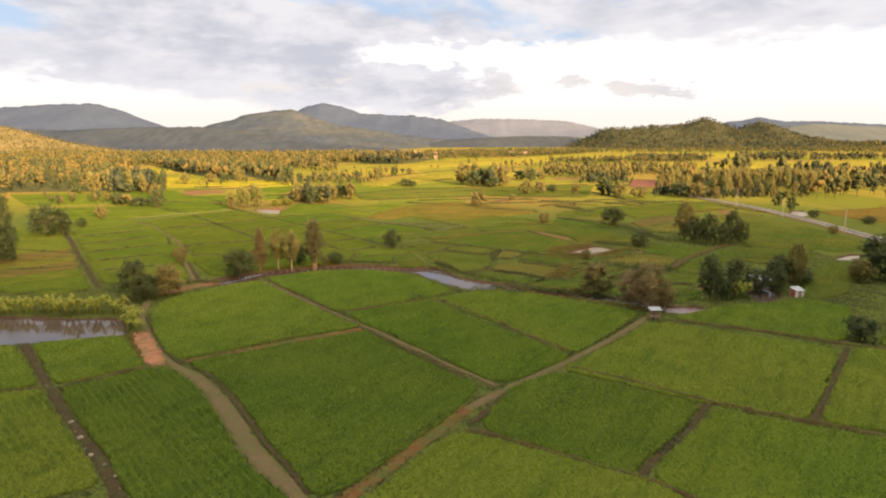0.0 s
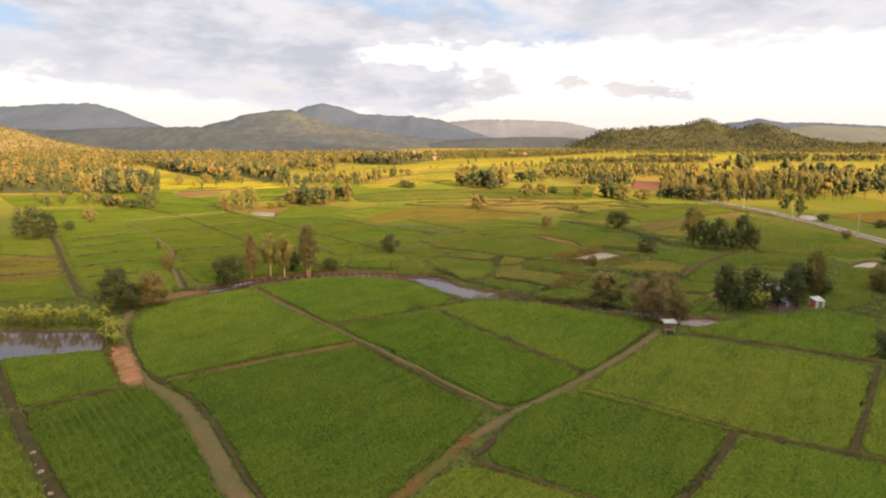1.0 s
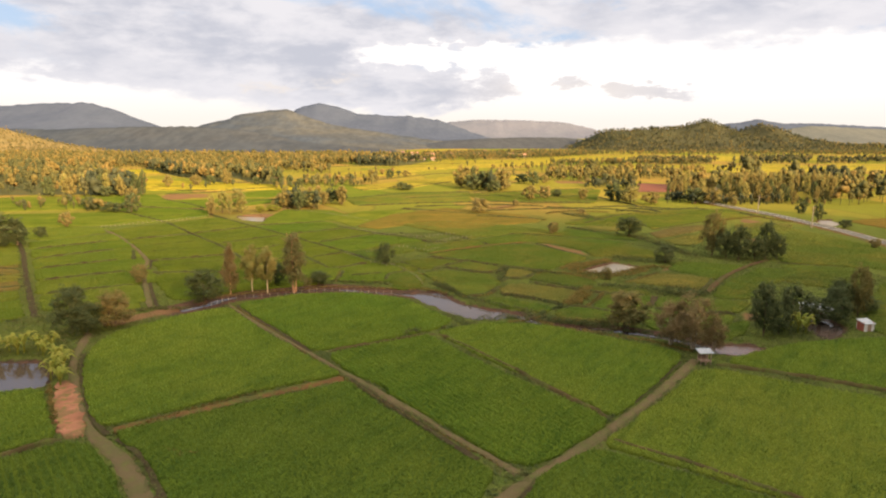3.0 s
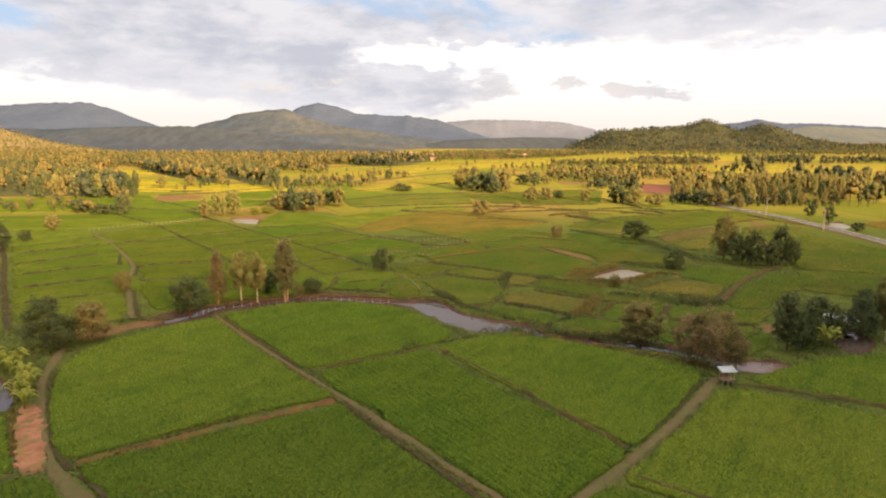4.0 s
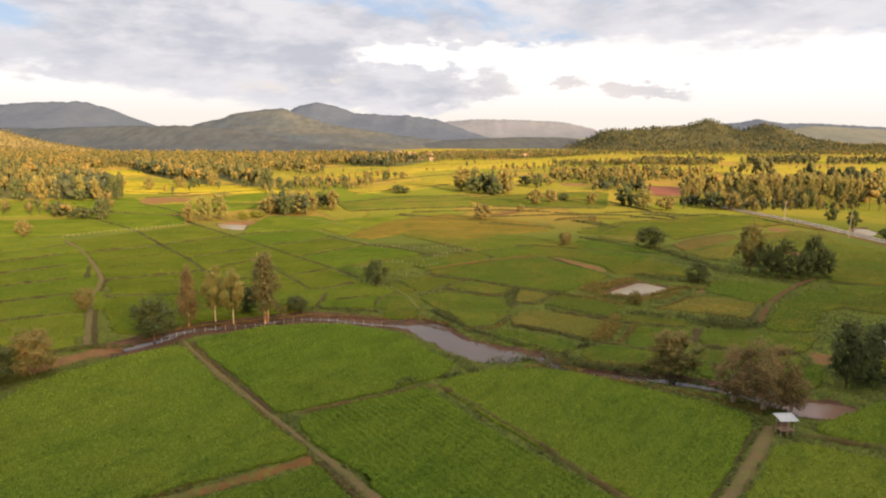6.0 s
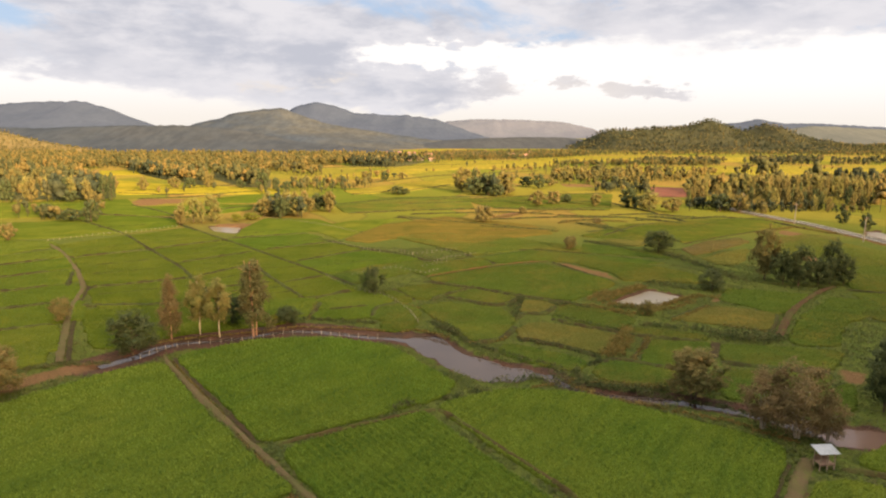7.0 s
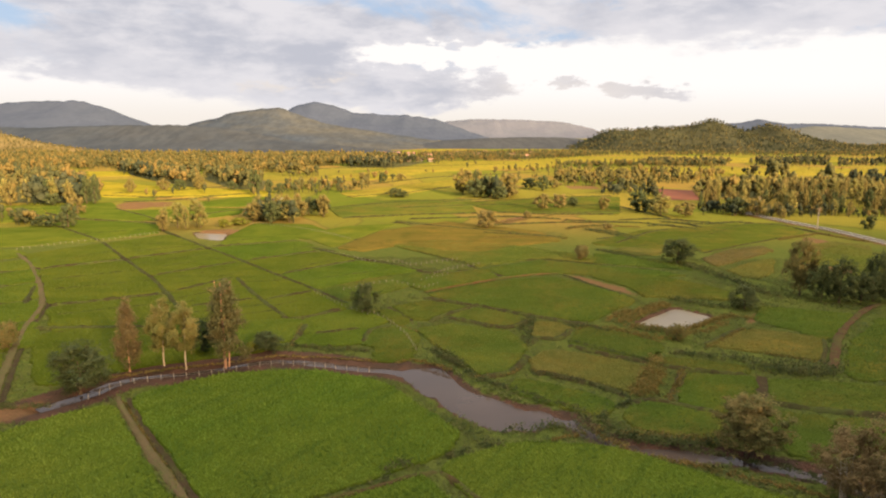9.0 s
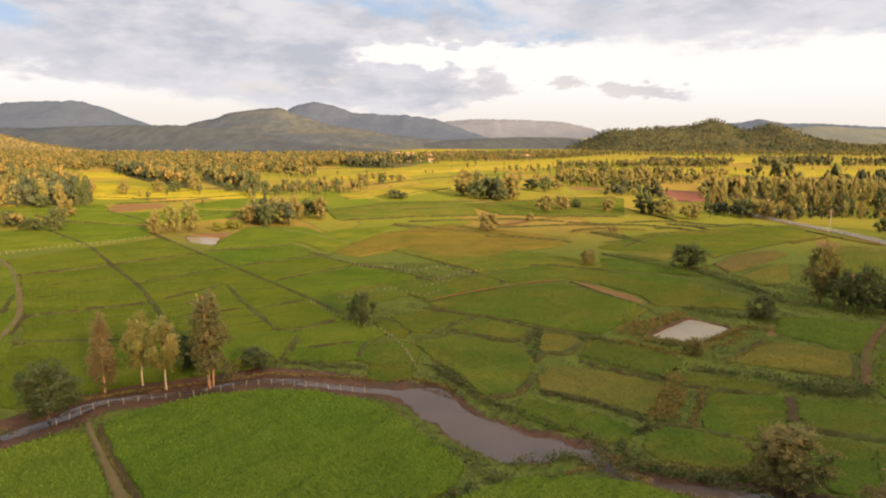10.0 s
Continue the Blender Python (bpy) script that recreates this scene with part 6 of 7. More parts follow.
bund([(18.6, 183.0), (26.0, 178.8), (29.2, 176.0), (31.7, 172.9)])
bund([(10.0, 180.5), (14.1, 180.9), (16.5, 183.0), (19.7, 190.9)])
bund([(38.5, 252.6), (43.6, 241.0), (48.8, 230.1), (50.1, 226.5)], 0.6)
bund([(50.2, 266.3), (65.4, 258.2), (71.8, 251.8)], 0.4)
bund([(31.5, 171.1), (34.8, 171.9), (37.4, 170.1), (43.5, 167.0)])
bund([(37.7, 170.8), (40.9, 176.8), (43.9, 182.4)], 0.6)
ditch([(37.0, 170.9), (40.2, 176.8), (43.2, 182.4)], 0.5)
ditch([(55.3, 180.6), (51.3, 172.7)], 0.8)
bund([(51.9, 171.6), (53.0, 169.7), (60.2, 167.5), (68.0, 166.4)])
bund([(40.0, 186.1), (43.5, 183.9), (48.6, 182.0), (54.3, 180.8)])
bund([(52.9, 196.0), (60.7, 203.0), (64.3, 205.5)], 0.6)
bund([(76.2, 198.9), (72.6, 192.4), (68.3, 186.4)], 0.6)
bund([(10.3, 270.8), (15.9, 263.5), (34.9, 274.4), (50.1, 267.0)], 0.35)
bund([(60.5, 287.7), (83.6, 303.0), (104.1, 318.3), (137.5, 352.6)], 0.4)
bund([(89.4, 284.7), (111.7, 301.6), (133.6, 316.7)], 0.4)
ditch([(126.4, 260.1), (137.3, 253.3), (147.1, 241.6)], 0.6)
ditch([(105.3, 220.7), (113.7, 216.8), (120.8, 211.7)], 0.5)
bund([(62.5, 311.3), (72.3, 316.2), (76.1, 309.4)], 0.9)
bund([(-126.2, 237.2), (-108.8, 254.3)])
bund([(-116.3, 222.3), (-99.4, 238.5)])
bund([(-106.9, 208.3), (-89.7, 222.4)])
bund([(-97.6, 194.4), (-80.2, 206.5)])
bund([(-88.6, 180.8), (-71, 191.2)])
bund([(-15.6, 142.5), (-5.3, 147.3), (4, 152.6)])
bund([(4, 152.6), (18, 131.4), (27.1, 116.1)])
bund([(24.6, 110.7), (34.8, 103.1), (42.3, 96.2), (53.4, 90.2), (62.1, 84.6)])
bund([(7.5, 88.6), (16.2, 83), (23.8, 77.8), (27.4, 76.1), (32.4, 70.8)])
bund([(49.8, 136.7), (65, 129.6), (77.4, 121.3), (85.5, 116.8)])
bund([(-53.2, 102), (-47.6, 106), (-42.7, 110.8)])
bund([(-64.1, 98.5), (-60.1, 99.7), (-53.9, 101.8)])
bund([(-80.7, 219.9), (-72.5, 223.7), (-59.1, 231)])
bund([(-104.5, 257.5), (-98.1, 261.7), (-87.8, 269.8)])
bund([(-108.5, 298.4), (-86.7, 269.1), (-67.3, 243.6), (-58.3, 229.6), (-50.6, 217.1), (-42.4, 204.7)])
bund([(-100.5, 326.2), (-76.9, 297.1), (-56.4, 272.8), (-37.7, 249.8), (-24.8, 234.2), (-15.3, 221.4)])
bund([(-48.3, 247.9), (-36.8, 227.1), (-26.9, 211.5)])
bund([(-74.5, 203.9), (-60.9, 204.6), (-51.1, 205.3)])
bund([(-87.4, 270.6), (-70.2, 287.7)])
bund([(-70.4, 249.3), (-52.8, 267.5)])
bund([(-58.5, 232.4), (-48.3, 247.9)])
bund([(-50.7, 219.4), (-36.7, 226.7)])
bund([(-70.9, 290.5), (-43, 304.2)])
bund([(-51.6, 269.8), (-32, 284.9)])
bund([(-37.5, 251.6), (-19.5, 270.4)])
bund([(-35.1, 225.4), (-24.7, 233.8)])
bund([(-26.9, 211.5), (-22.6, 211.5), (-16.1, 219)])
bund([(-22, 195.1), (-22, 208.4)])
bund([(-9.3, 195.2), (-9.4, 204.3), (-3.8, 206.3)])
bund([(-20.4, 200.7), (-9.9, 205)])
bund([(-85.2, 219.9), (-93.9, 237.9)])
bund([(-37.2, 290.3), (-20.9, 273.4), (-7.3, 264.7), (3.5, 251.6), (17.2, 259.6)])
bund([(-116.2, 182.2), (-105.2, 184.3), (-97.1, 189.6)])
bund([(-133.7, 213.1), (-108.2, 206.5)])
bund([(20.4, 324.6), (40, 316.5), (51.4, 313.3)])
bund([(58.9, 359.5), (92.7, 352.5), (108.8, 335.2)])
bund([(101, 356), (110.5, 350), (112.3, 338.1)])
bund([(-47.8, 397.5), (-16.9, 425.2), (25.8, 443.8)])
bund([(-37.3, 362.9), (1.2, 377), (24.5, 381.8)])
bund([(-14.7, 350.5), (22.9, 329.9), (49.4, 313.3)])
bund([(32.7, 386.1), (57.8, 379.2), (89.1, 380.4)])
bund([(-47.2, 451.8), (-13.2, 479.7), (15.6, 524.4)])
bund([(21.8, 427.1), (79.1, 458.5), (110.9, 466.6)])
bund([(-46.8, 533.5), (-0.4, 611.7), (105.6, 692.8)])
bund([(83.2, 360.4), (104.7, 366.3), (127.1, 350.5)])
bund([(56.8, 404.3), (97.8, 420.4), (109.8, 366.5)])
bund([(-189, 462.8), (-157.8, 481.8), (-126.9, 528)])
bund([(-160.5, 418.3), (-136.6, 430), (-106.7, 470.9)])
bund([(-105.5, 353.7), (-96.2, 380.9), (-77.8, 398.4)])
bund([(-112.5, 723.3), (-37.5, 771.5), (89.8, 832.8)])
bund([(-142.2, 224.4), (-127.7, 233.6)], 0.35)
bund([(-125.6, 196), (-101.3, 196)], 0.35)
bund([(-135, 204.6), (-104.2, 199.4)], 0.35)
bund([(-15.3, 398.9), (24, 414.6), (56.3, 418.5)])
bund([(-8.2, 360.5), (36.2, 370.9), (59.6, 362.9)])
bund([(21.7, 342.5), (57.5, 352.9), (92.7, 352.5)])
bund([(56.7, 337.8), (77.1, 347.3)])
bund([(6.8, 426.4), (45.8, 453.7)])
bund([(48.9, 388.8), (66.4, 383.5), (94.8, 390.7)])
bund([(130.1, 357), (149.2, 348.1), (154, 319.6)])
bund([(65.7, 300.6), (86, 326.5), (97.7, 334.9)])
bund([(-99.1, 288), (-81.5, 303.2)], 0.3)
bund([(-93.4, 279.3), (-75.1, 294.2)], 0.3)
bund([(-81.1, 263.4), (-64.3, 280.8)], 0.3)
bund([(-76.2, 256.7), (-58.5, 274.3)], 0.3)
bund([(-66.2, 244.2), (-48.8, 262.6)], 0.3)
bund([(-62.3, 238.3), (-43.8, 256.6)], 0.3)
bund([(-54.8, 226.5), (-43.5, 239.1)], 0.3)
bund([(-52.5, 222.7), (-39.6, 231.7)], 0.3)
bund([(-47.5, 214.9), (-34, 221.2)], 0.3)
bund([(-44.5, 209.9), (-31, 216.5)], 0.3)
bund([(-93.4, 244.3), (-77.7, 255.4)], 0.3)
bund([(-87.7, 234), (-68.7, 243.6)], 0.3)
bund([(-67.1, 299.4), (-53.8, 314)], 0.3)
bund([(-49.8, 275.3), (-36.9, 293.1)], 0.3)
bund([(-36.6, 257.3), (-24.1, 273.4)], 0.3)
bund([(-30.8, 244.1), (-8.4, 257.8)], 0.3)
bund([(-74.2, 213.2), (-54.5, 223.1)], 0.3)
bund([(-44.5, 242.3), (-33.5, 244.1)], 0.3)
bund([(-31.4, 220.4), (-21.5, 230)], 0.3)
bund([(-127.9, 313.1), (-104.1, 328.7)], 0.3)
bund([(-106, 267.3), (-97.7, 281.8)], 0.3)
bund([(-149.2, 338.4), (-130.1, 320.3), (-111, 301.4)])
bund([(-150.1, 391), (-125.3, 366.6), (-110.7, 348.8)])
bund([(-173.2, 374), (-150.2, 355.4), (-108.7, 342.7)])
bund([(-187.3, 450.3), (-154.3, 443.1), (-114.7, 454.3)])

# ---- woods and trees ----
wood_region("golden and green woods at the foot of the mountains", [(-542.3, 677.7), (-356.5, 671.9), (-317.8, 684.1), (-301.5, 703.3), (-211.9, 670.1), (-159.9, 623.9), (-126.7, 686.6), (-119.6, 762.2), (-73, 767.5), (-41.7, 841.8), (-52.1, 1017), (-169.9, 1038.5), (-780.7, 935.7)], 5200, 9, GOLDWOODS)
wood_region("green and golden woods beside the rice plain", [(-275.2, 403.2), (-214.2, 413.3), (-178.6, 415), (-175.6, 428), (-205.9, 482.5), (-237.2, 520.4), (-356.5, 671.9), (-519.3, 680.2)], 620, 11.0, WOODS, slim=0.75)
wood_region("row of green and golden trees between far fields", [(-278, 655.9), (-198.2, 551.3), (-149.5, 501.2), (-172.5, 563.5), (-226.5, 638.6), (-298.9, 703.6)], 150, 10.5, WOODS)
wood_region("clumps of green and golden trees on the plain", [(-172.3, 574.3), (-130.2, 502.5), (-104.8, 488.7), (-123.8, 567.3), (-168.9, 623.1), (-201.6, 655.6)], 80, 10, WOODS)
wood_region("line of golden trees between far fields", [(-86.1, 468.7), (-62.9, 450.9), (-42.2, 492.5), (-39, 534), (-77.6, 531.4), (-94.6, 504.7)], 70, 7, WOODS)
wood_region("golden trees at the edge of far fields", [(-141.6, 625.5), (-88.7, 592.4), (-95.4, 629.6), (-135.1, 677.6)], 26, 8, GOLDWOODS)
wood_region("scattered trees and groves round a far village", [(-48.2, 841), (189.2, 997.3), (323.6, 1251.7), (24.7, 1194.6)], 1300, 7, WOODS)
wood_region("dark trees at the edge of a far field", [(-96.4, 764.9), (-36.3, 750.9), (-2.2, 874), (-45, 897.3)], 70, 12, HILLWOODS)
wood_region("row of golden green trees across the plain", [(90.3, 542.9), (116.4, 526.7), (167.6, 539), (214, 582), (268.3, 661.5), (218.7, 679.5), (114.6, 670)], 300, 8, GOLDWOODS, slim=0.25)
wood_region("far row of green trees across the plain", [(131.7, 759.1), (247.4, 792.8), (333.3, 802.4), (362.7, 866.1), (273.5, 868.3), (142.3, 814.8)], 300, 7.5, WOODS, slim=0.25)
wood_region("woods at the far edge of the plain beside the hill", [(860, 1560), (1300, 1520), (2300, 1700), (2300, 2000), (900, 1900)], 1500, 13, HILLWOODS)
wood_region("scattered trees and bushes between far yellow fields", [(-60, 580), (60, 540), (320, 600), (520, 760), (500, 1000), (60, 960), (-60, 760)], 60, 5.0, WOODS, slim=0.2)
wood_region("hedge of small trees between far fields", [(60, 700), (230, 735), (235, 760), (60, 722)], 60, 6, GOLDWOODS)
wood_region("trees and gardens of a far village", [(-60, 1000), (180, 1010), (300, 1150), (-20, 1120)], 420, 7, WOODS, slim=0.2)
wood_region("far dark row of trees", [(246.0, 826.9), (350.3, 839.2), (405.7, 939.2), (284.0, 922.4)], 200, 8, HILLWOODS, slim=0.2)
wood_region("far dark row of trees", [(366.2, 817.3), (480.7, 854.6), (562.6, 980.4), (461.6, 971.0)], 220, 9, HILLWOODS, slim=0.2)
wood_region("far dark row of trees", [(478.8, 830.2), (617.2, 870.8), (691.6, 965.7), (543.2, 930.8)], 160, 9, HILLWOODS, slim=0.2)
wood_region("woods along the foot of the hill", [(122.1, 1110.5), (504.1, 1151.9), (844.5, 1160.8), (1020.2, 1385), (141.4, 1276.6)], 1300, 7, WOODS)
wood_region("dark bushes beside a bare plot", [(105.1, 483.1), (139.4, 461.7), (152.2, 496.7), (120.7, 514.4)], 40, 5.5, HILLWOODS)
wood_region("green and golden scrub beside a bare plot", [(127.2, 510.7), (151.2, 504.3), (163.4, 538.7), (137.6, 546.2)], 18, 7.5, WOODS)
wood_region("scattered small golden trees", [(-47, 573.1), (-16.8, 564.8), (-18.7, 610.2), (-51.8, 620.1)], 7, 7, WOODS)
wood_region("golden treetops behind the roadside grove", [(159.9, 462.8), (241.8, 454.8), (292.8, 469.9), (326.9, 515), (276.4, 520), (181.3, 514.1)], 170, 11, GOLDWOODS)
wood_region("clump of dark trees in a yellow field", [(283.3, 655.7), (293.8, 649.6), (309.6, 680.1), (294.7, 678.7)], 6, 9, HILLWOODS)
wood_region("tall golden trees beside a yellow field", [(274.3, 597.6), (286.7, 587.4), (315.3, 637.8), (302.2, 650.3)], 12, 15, GOLDWOODS)
wood_region("tall green trees beside a yellow field", [(293.3, 556.9), (295.8, 547.6), (322.8, 590.1), (320.7, 601.2)], 5, 15, WOODS)
wood_region("dark green trees beside a yellow field", [(269.9, 492.6), (295.9, 483.4), (331.8, 532), (304.6, 539)], 26, 14, HILLWOODS)
wood_region("undergrowth along the roadside grove", [(136.4, 403.2), (146.3, 375), (215, 373.9), (223.7, 385.7), (156.4, 395.3), (143.9, 417.6)], 110, 3.5, WOODS)
wood_region("scattered small trees and bushes on the far plain", [(-103.3, 672.7), (116.5, 693.9), (96, 584), (-15.6, 535.7), (-71.6, 498.3)], 22, 5, WOODS)
wood_region("scattered small trees and bushes on the far plain", [(-184.3, 466.4), (-99.5, 481.7), (-76.8, 456.3), (-95.4, 421.5), (-143.7, 419.1)], 10, 5, WOODS)
wood_region("row of far trees at the edge of the village", [(-114.5, 887.8), (13, 1007.8), (170, 1073.7), (150.2, 956.5), (-38.8, 793.5)], 160, 6, WOODS)
wood_region("scattered brownish trees between fields", [(-220.5, 368.4), (-182.8, 366.2), (-153, 341.2), (-152, 332.7), (-195.4, 336.9)], 22, 6, WOODS)
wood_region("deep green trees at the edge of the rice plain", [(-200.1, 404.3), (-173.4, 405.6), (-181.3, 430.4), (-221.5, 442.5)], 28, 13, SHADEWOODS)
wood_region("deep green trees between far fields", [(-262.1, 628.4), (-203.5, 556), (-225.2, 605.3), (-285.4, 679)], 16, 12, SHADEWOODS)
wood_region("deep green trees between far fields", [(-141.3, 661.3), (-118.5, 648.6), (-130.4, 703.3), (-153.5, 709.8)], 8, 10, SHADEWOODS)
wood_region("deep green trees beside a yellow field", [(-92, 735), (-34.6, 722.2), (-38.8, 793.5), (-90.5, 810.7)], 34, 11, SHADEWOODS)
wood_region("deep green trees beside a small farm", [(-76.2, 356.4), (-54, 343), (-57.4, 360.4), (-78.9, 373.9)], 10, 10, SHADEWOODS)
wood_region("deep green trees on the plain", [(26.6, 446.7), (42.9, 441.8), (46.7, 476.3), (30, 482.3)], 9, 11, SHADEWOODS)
wood_region("deep green undergrowth with shade in its colour, along the roadside grove", [(128.8, 382), (145.4, 373.2), (182.2, 370.9), (198.9, 388.7), (137.8, 403.3)], 55, 5.5, SHADEWOODS)
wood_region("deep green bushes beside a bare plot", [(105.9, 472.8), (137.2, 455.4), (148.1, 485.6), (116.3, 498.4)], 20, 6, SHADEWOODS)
wood_region("grove continuing beside the road", [(335.3, 559.8), (444.3, 567.3), (268.4, 375.9), (204.4, 373.5)], 130, 11, WOODS, False)
grow(48.5, 198.7, 3.2, 4.0, 'gold')
grow(71.5, 219.8, 5.4, 6.5, 'dark')
grow(75.5, 269.1, 7.8, 11, 'dark')
grow(-44.9, 182.3, 12.5, 5.0, "euc_brown")
grow(-40.6, 185, 11.3, 5.4, "euc")
grow(-36.6, 183.8, 11.4, 5.4, "euc")
grow(-30.6, 185.5, 15.3, 7.6, "euc_big")
grow(-36.5, 191.2, 6.1, 6.0, "dark")
grow(-48.3, 174.3, 7.7, 9.1, "dark")
grow(-25.9, 192, 3.6, 6.0, "dark")
grow(-27.9, 191.3, 2.4, 2.5, "lime")
grow(-11.2, 216.3, 6.6, 6.2, "dark")
grow(41.1, 156, 8.3, 9.3, "brown")
grow(49.4, 144.0, 10.4, 8.2, "grey")
grow(46.4, 146.6, 8.6, 6.2, "grey")
grow(53.0, 143.4, 5.7, 4.6, "grey")
grow(90.6, 231.8, 14.8, 7.6, "gold")
grow(95.8, 225.1, 10.8, 7.4, "dark")
grow(104.8, 226.6, 12.0, 6.6, "dark")
grow(100.4, 224.4, 7.4, 6.4, "dark")
grow(108.0, 226.0, 8.0, 5.8, "dark")
grow(92.6, 226.4, 9.4, 6.4, "dark")
grow(66, 151.6, 11.2, 6.4, "dark")
grow(74.1, 156.7, 9.4, 6.6, "dark")
grow(79.7, 158.7, 6.0, 5.4, "dark")
grow(84.6, 159.2, 8.2, 6.0, "dark")
grow(92.5, 164.4, 11.8, 5.0, "gold")
grow(69.4, 152.6, 5.3, 5.1, "dark")
grow(88.6, 165.1, 8.6, 6.0, "dark")
grow(95.8, 169.2, 4.4, 8.3, "dark")
grow(119.1, 172.3, 12.3, 11.8, "dark")
grow(111.7, 169.2, 6.6, 6.6, "gold")
grow(81.9, 123.2, 5.0, 6.2, "dark")
grow(121.9, 169.2, 10.2, 10.7, "dark")
grow(-65.6, 153.2, 9.6, 8.6, "dark")
grow(-62.2, 152.0, 6.4, 6.5, "dark")
grow(-59.6, 156.6, 7.6, 8.5, "brown")
grow(-71, 192.8, 5.3, 4.6, "brown")
grow(-138.7, 240.9, 12.0, 13.6, "dark")
grow(-136.2, 246, 8.9, 8.4, "dark")
grow(-124.6, 196, 22.3, 8.1, "dark")
grow(-126.1, 189.6, 20.9, 12.0, "dark")
grow(-121.5, 193.5, 10.7, 8.0, "dark")
grow(-136.8, 260, 4.5, 4.6, "dark")
grow(-142.8, 286, 6.4, 5.6, "brown")
grow(-96.5, 331.7, 10.6, 7.0, "euc")
grow(-91.2, 337.4, 11.8, 7.0, "euc")
grow(-92.2, 328.6, 9.7, 4.6, "euc")
grow(-100.7, 329.9, 8.9, 4.6, "euc")
grow(-99, 323.7, 7.4, 5.4, "gold")
grow(-87.4, 331.3, 11.0, 6.4, "euc")
grow(-75.6, 340.8, 3.1, 7.9, "lime")
grow(-79.6, 335, 3.5, 5.1, "lime")
grow(-73, 353.2, 7.9, 8.3, "dark")
grow(-64.1, 350.3, 8.6, 9.1, "dark")
grow(-58.8, 357, 9.2, 9.4, "dark")
grow(-53.7, 373, 8.4, 8.0, "dark")
grow(-47.2, 371.4, 8.5, 8.6, "dark")
grow(-55.6, 367.5, 7.6, 7.6, "gold")
grow(24.2, 335.4, 7.5, 9.2, "brown")
grow(45.2, 367.6, 3.2, 4.0, "brown")
grow(56.7, 395.5, 8.4, 8.8, "gold")
grow(66.7, 404.7, 7.6, 8.5, "brown")
grow(75.9, 414.5, 4.6, 7.7, "dark")
grow(47.8, 273.2, 5.0, 5.0, "brown")
grow(87, 396.7, 7.1, 7.3, "gold")
grow(73, 336.9, 2.2, 4.6, "brown")
grow(103.6, 393.2, 10.2, 11.9, "dark")
grow(108.8, 377.4, 10.5, 12.0, "euc")
grow(119, 374, 7.1, 9.8, "gold")
grow(107.7, 389.2, 6.7, 8.4, "dark")
grow(-19.2, 453.3, 5.5, 11.0, "dark")
grow(-14.7, 453.5, 3.9, 7.1, "dark")
grow(21, 474.8, 15.6, 13.7, "gold")
grow(28.2, 455.8, 11.0, 14.3, "dark")
grow(36.4, 456.2, 13.6, 13.0, "dark")
grow(46.2, 456.7, 15.2, 14.4, "gold")
grow(40, 444.5, 8.2, 9.5, "dark")
grow(68, 515.1, 7.9, 11.4, "dark")
grow(74.8, 499.6, 10.1, 11.1, "dark")
grow(85.2, 516.2, 6.8, 9.2, "gold")
grow(-138, 330.4, 9.5, 8.4, "dark")
grow(-147.9, 332.8, 4.9, 10.2, "dark")
grow(-163.5, 343.9, 6.2, 10.8, "dark")
grow(-155.6, 369.1, 8.6, 7.4, "gold")
grow(-168.2, 408.2, 15.5, 5.2, "dark")
grow(-173.0, 409, 14.4, 5.0, "dark")
grow(-183.3, 412.3, 12.8, 6.2, "euc")
grow(-194.4, 411.7, 12.9, 5.0, "dark")
grow(-189.2, 408.5, 14.2, 5.6, "euc")
grow(-178.6, 404.0, 11.0, 5.4, "gold")
grow(-201.5, 406.6, 13.6, 6.4, "euc")
grow(-212.4, 408.0, 14.0, 6.8, "euc")
grow(-206.5, 401.7, 12.0, 7.4, "gold")
grow(-219.0, 401.0, 11.5, 8.0, "dark")
grow(-186.4, 402.7, 6.7, 8.0, "dark")
grow(152.8, 375.3, 9.2, 8.6, "gold")
grow(145.2, 380.7, 9.1, 12.6, "dark")
grow(160.5, 368.3, 5.5, 4.0, "gold")
grow(179, 337.3, 6.0, 5.9, "dark")
grow(174.3, 315.4, 7.6, 5.6, "dark")
grow(171.1, 291.2, 4.0, 5.3, "dark")
grow(184.3, 273.8, 3.3, 6.9, "dark")
grow(152.1, 245.7, 3.6, 4.0, "brown")
grow(-123.6, 487.5, 6.3, 6.7, "dark")
grow(-105, 471, 14.3, 8.4, "dark")
grow(-96.8, 471.5, 8.4, 7.0, "dark")
grow(-89.4, 468.5, 6.7, 6.9, "dark")
grow(-51.2, 572.8, 6.8, 8.6, "gold")
grow(-34.7, 553.4, 8.1, 7.4, "dark")
grow(-22.4, 575, 6.0, 7.8, "gold")
grow(-177.9, 466.8, 8.9, 6.7, "gold")
grow(-165.9, 485, 7.6, 8.4, "gold")
grow(-155.9, 485.6, 7.6, 8.3, "dark")
grow(-146.7, 493.6, 9.2, 8.4, "gold")
grove([(157.1, 462.7), (139.2, 407.9), (148.2, 378.9), (175.2, 376.1), (201.7, 377.1), (223.7, 385.7), (290.7, 476.3), (240.8, 480.4), (201, 485.1)], 150, 11.5, 4.6)
grove([(15, 503.7), (13.8, 461.3), (48.7, 450.8), (56.4, 498.5)], 9, 12, 8)
grove([(-80.4, 356.2), (-74.7, 343.8), (-57, 344.4), (-43.9, 367.9), (-49.3, 395.3), (-69.7, 398.8), (-84.9, 381.4)], 18, 8.6, 7)

# ---- huts, houses, poles, banana plants ----


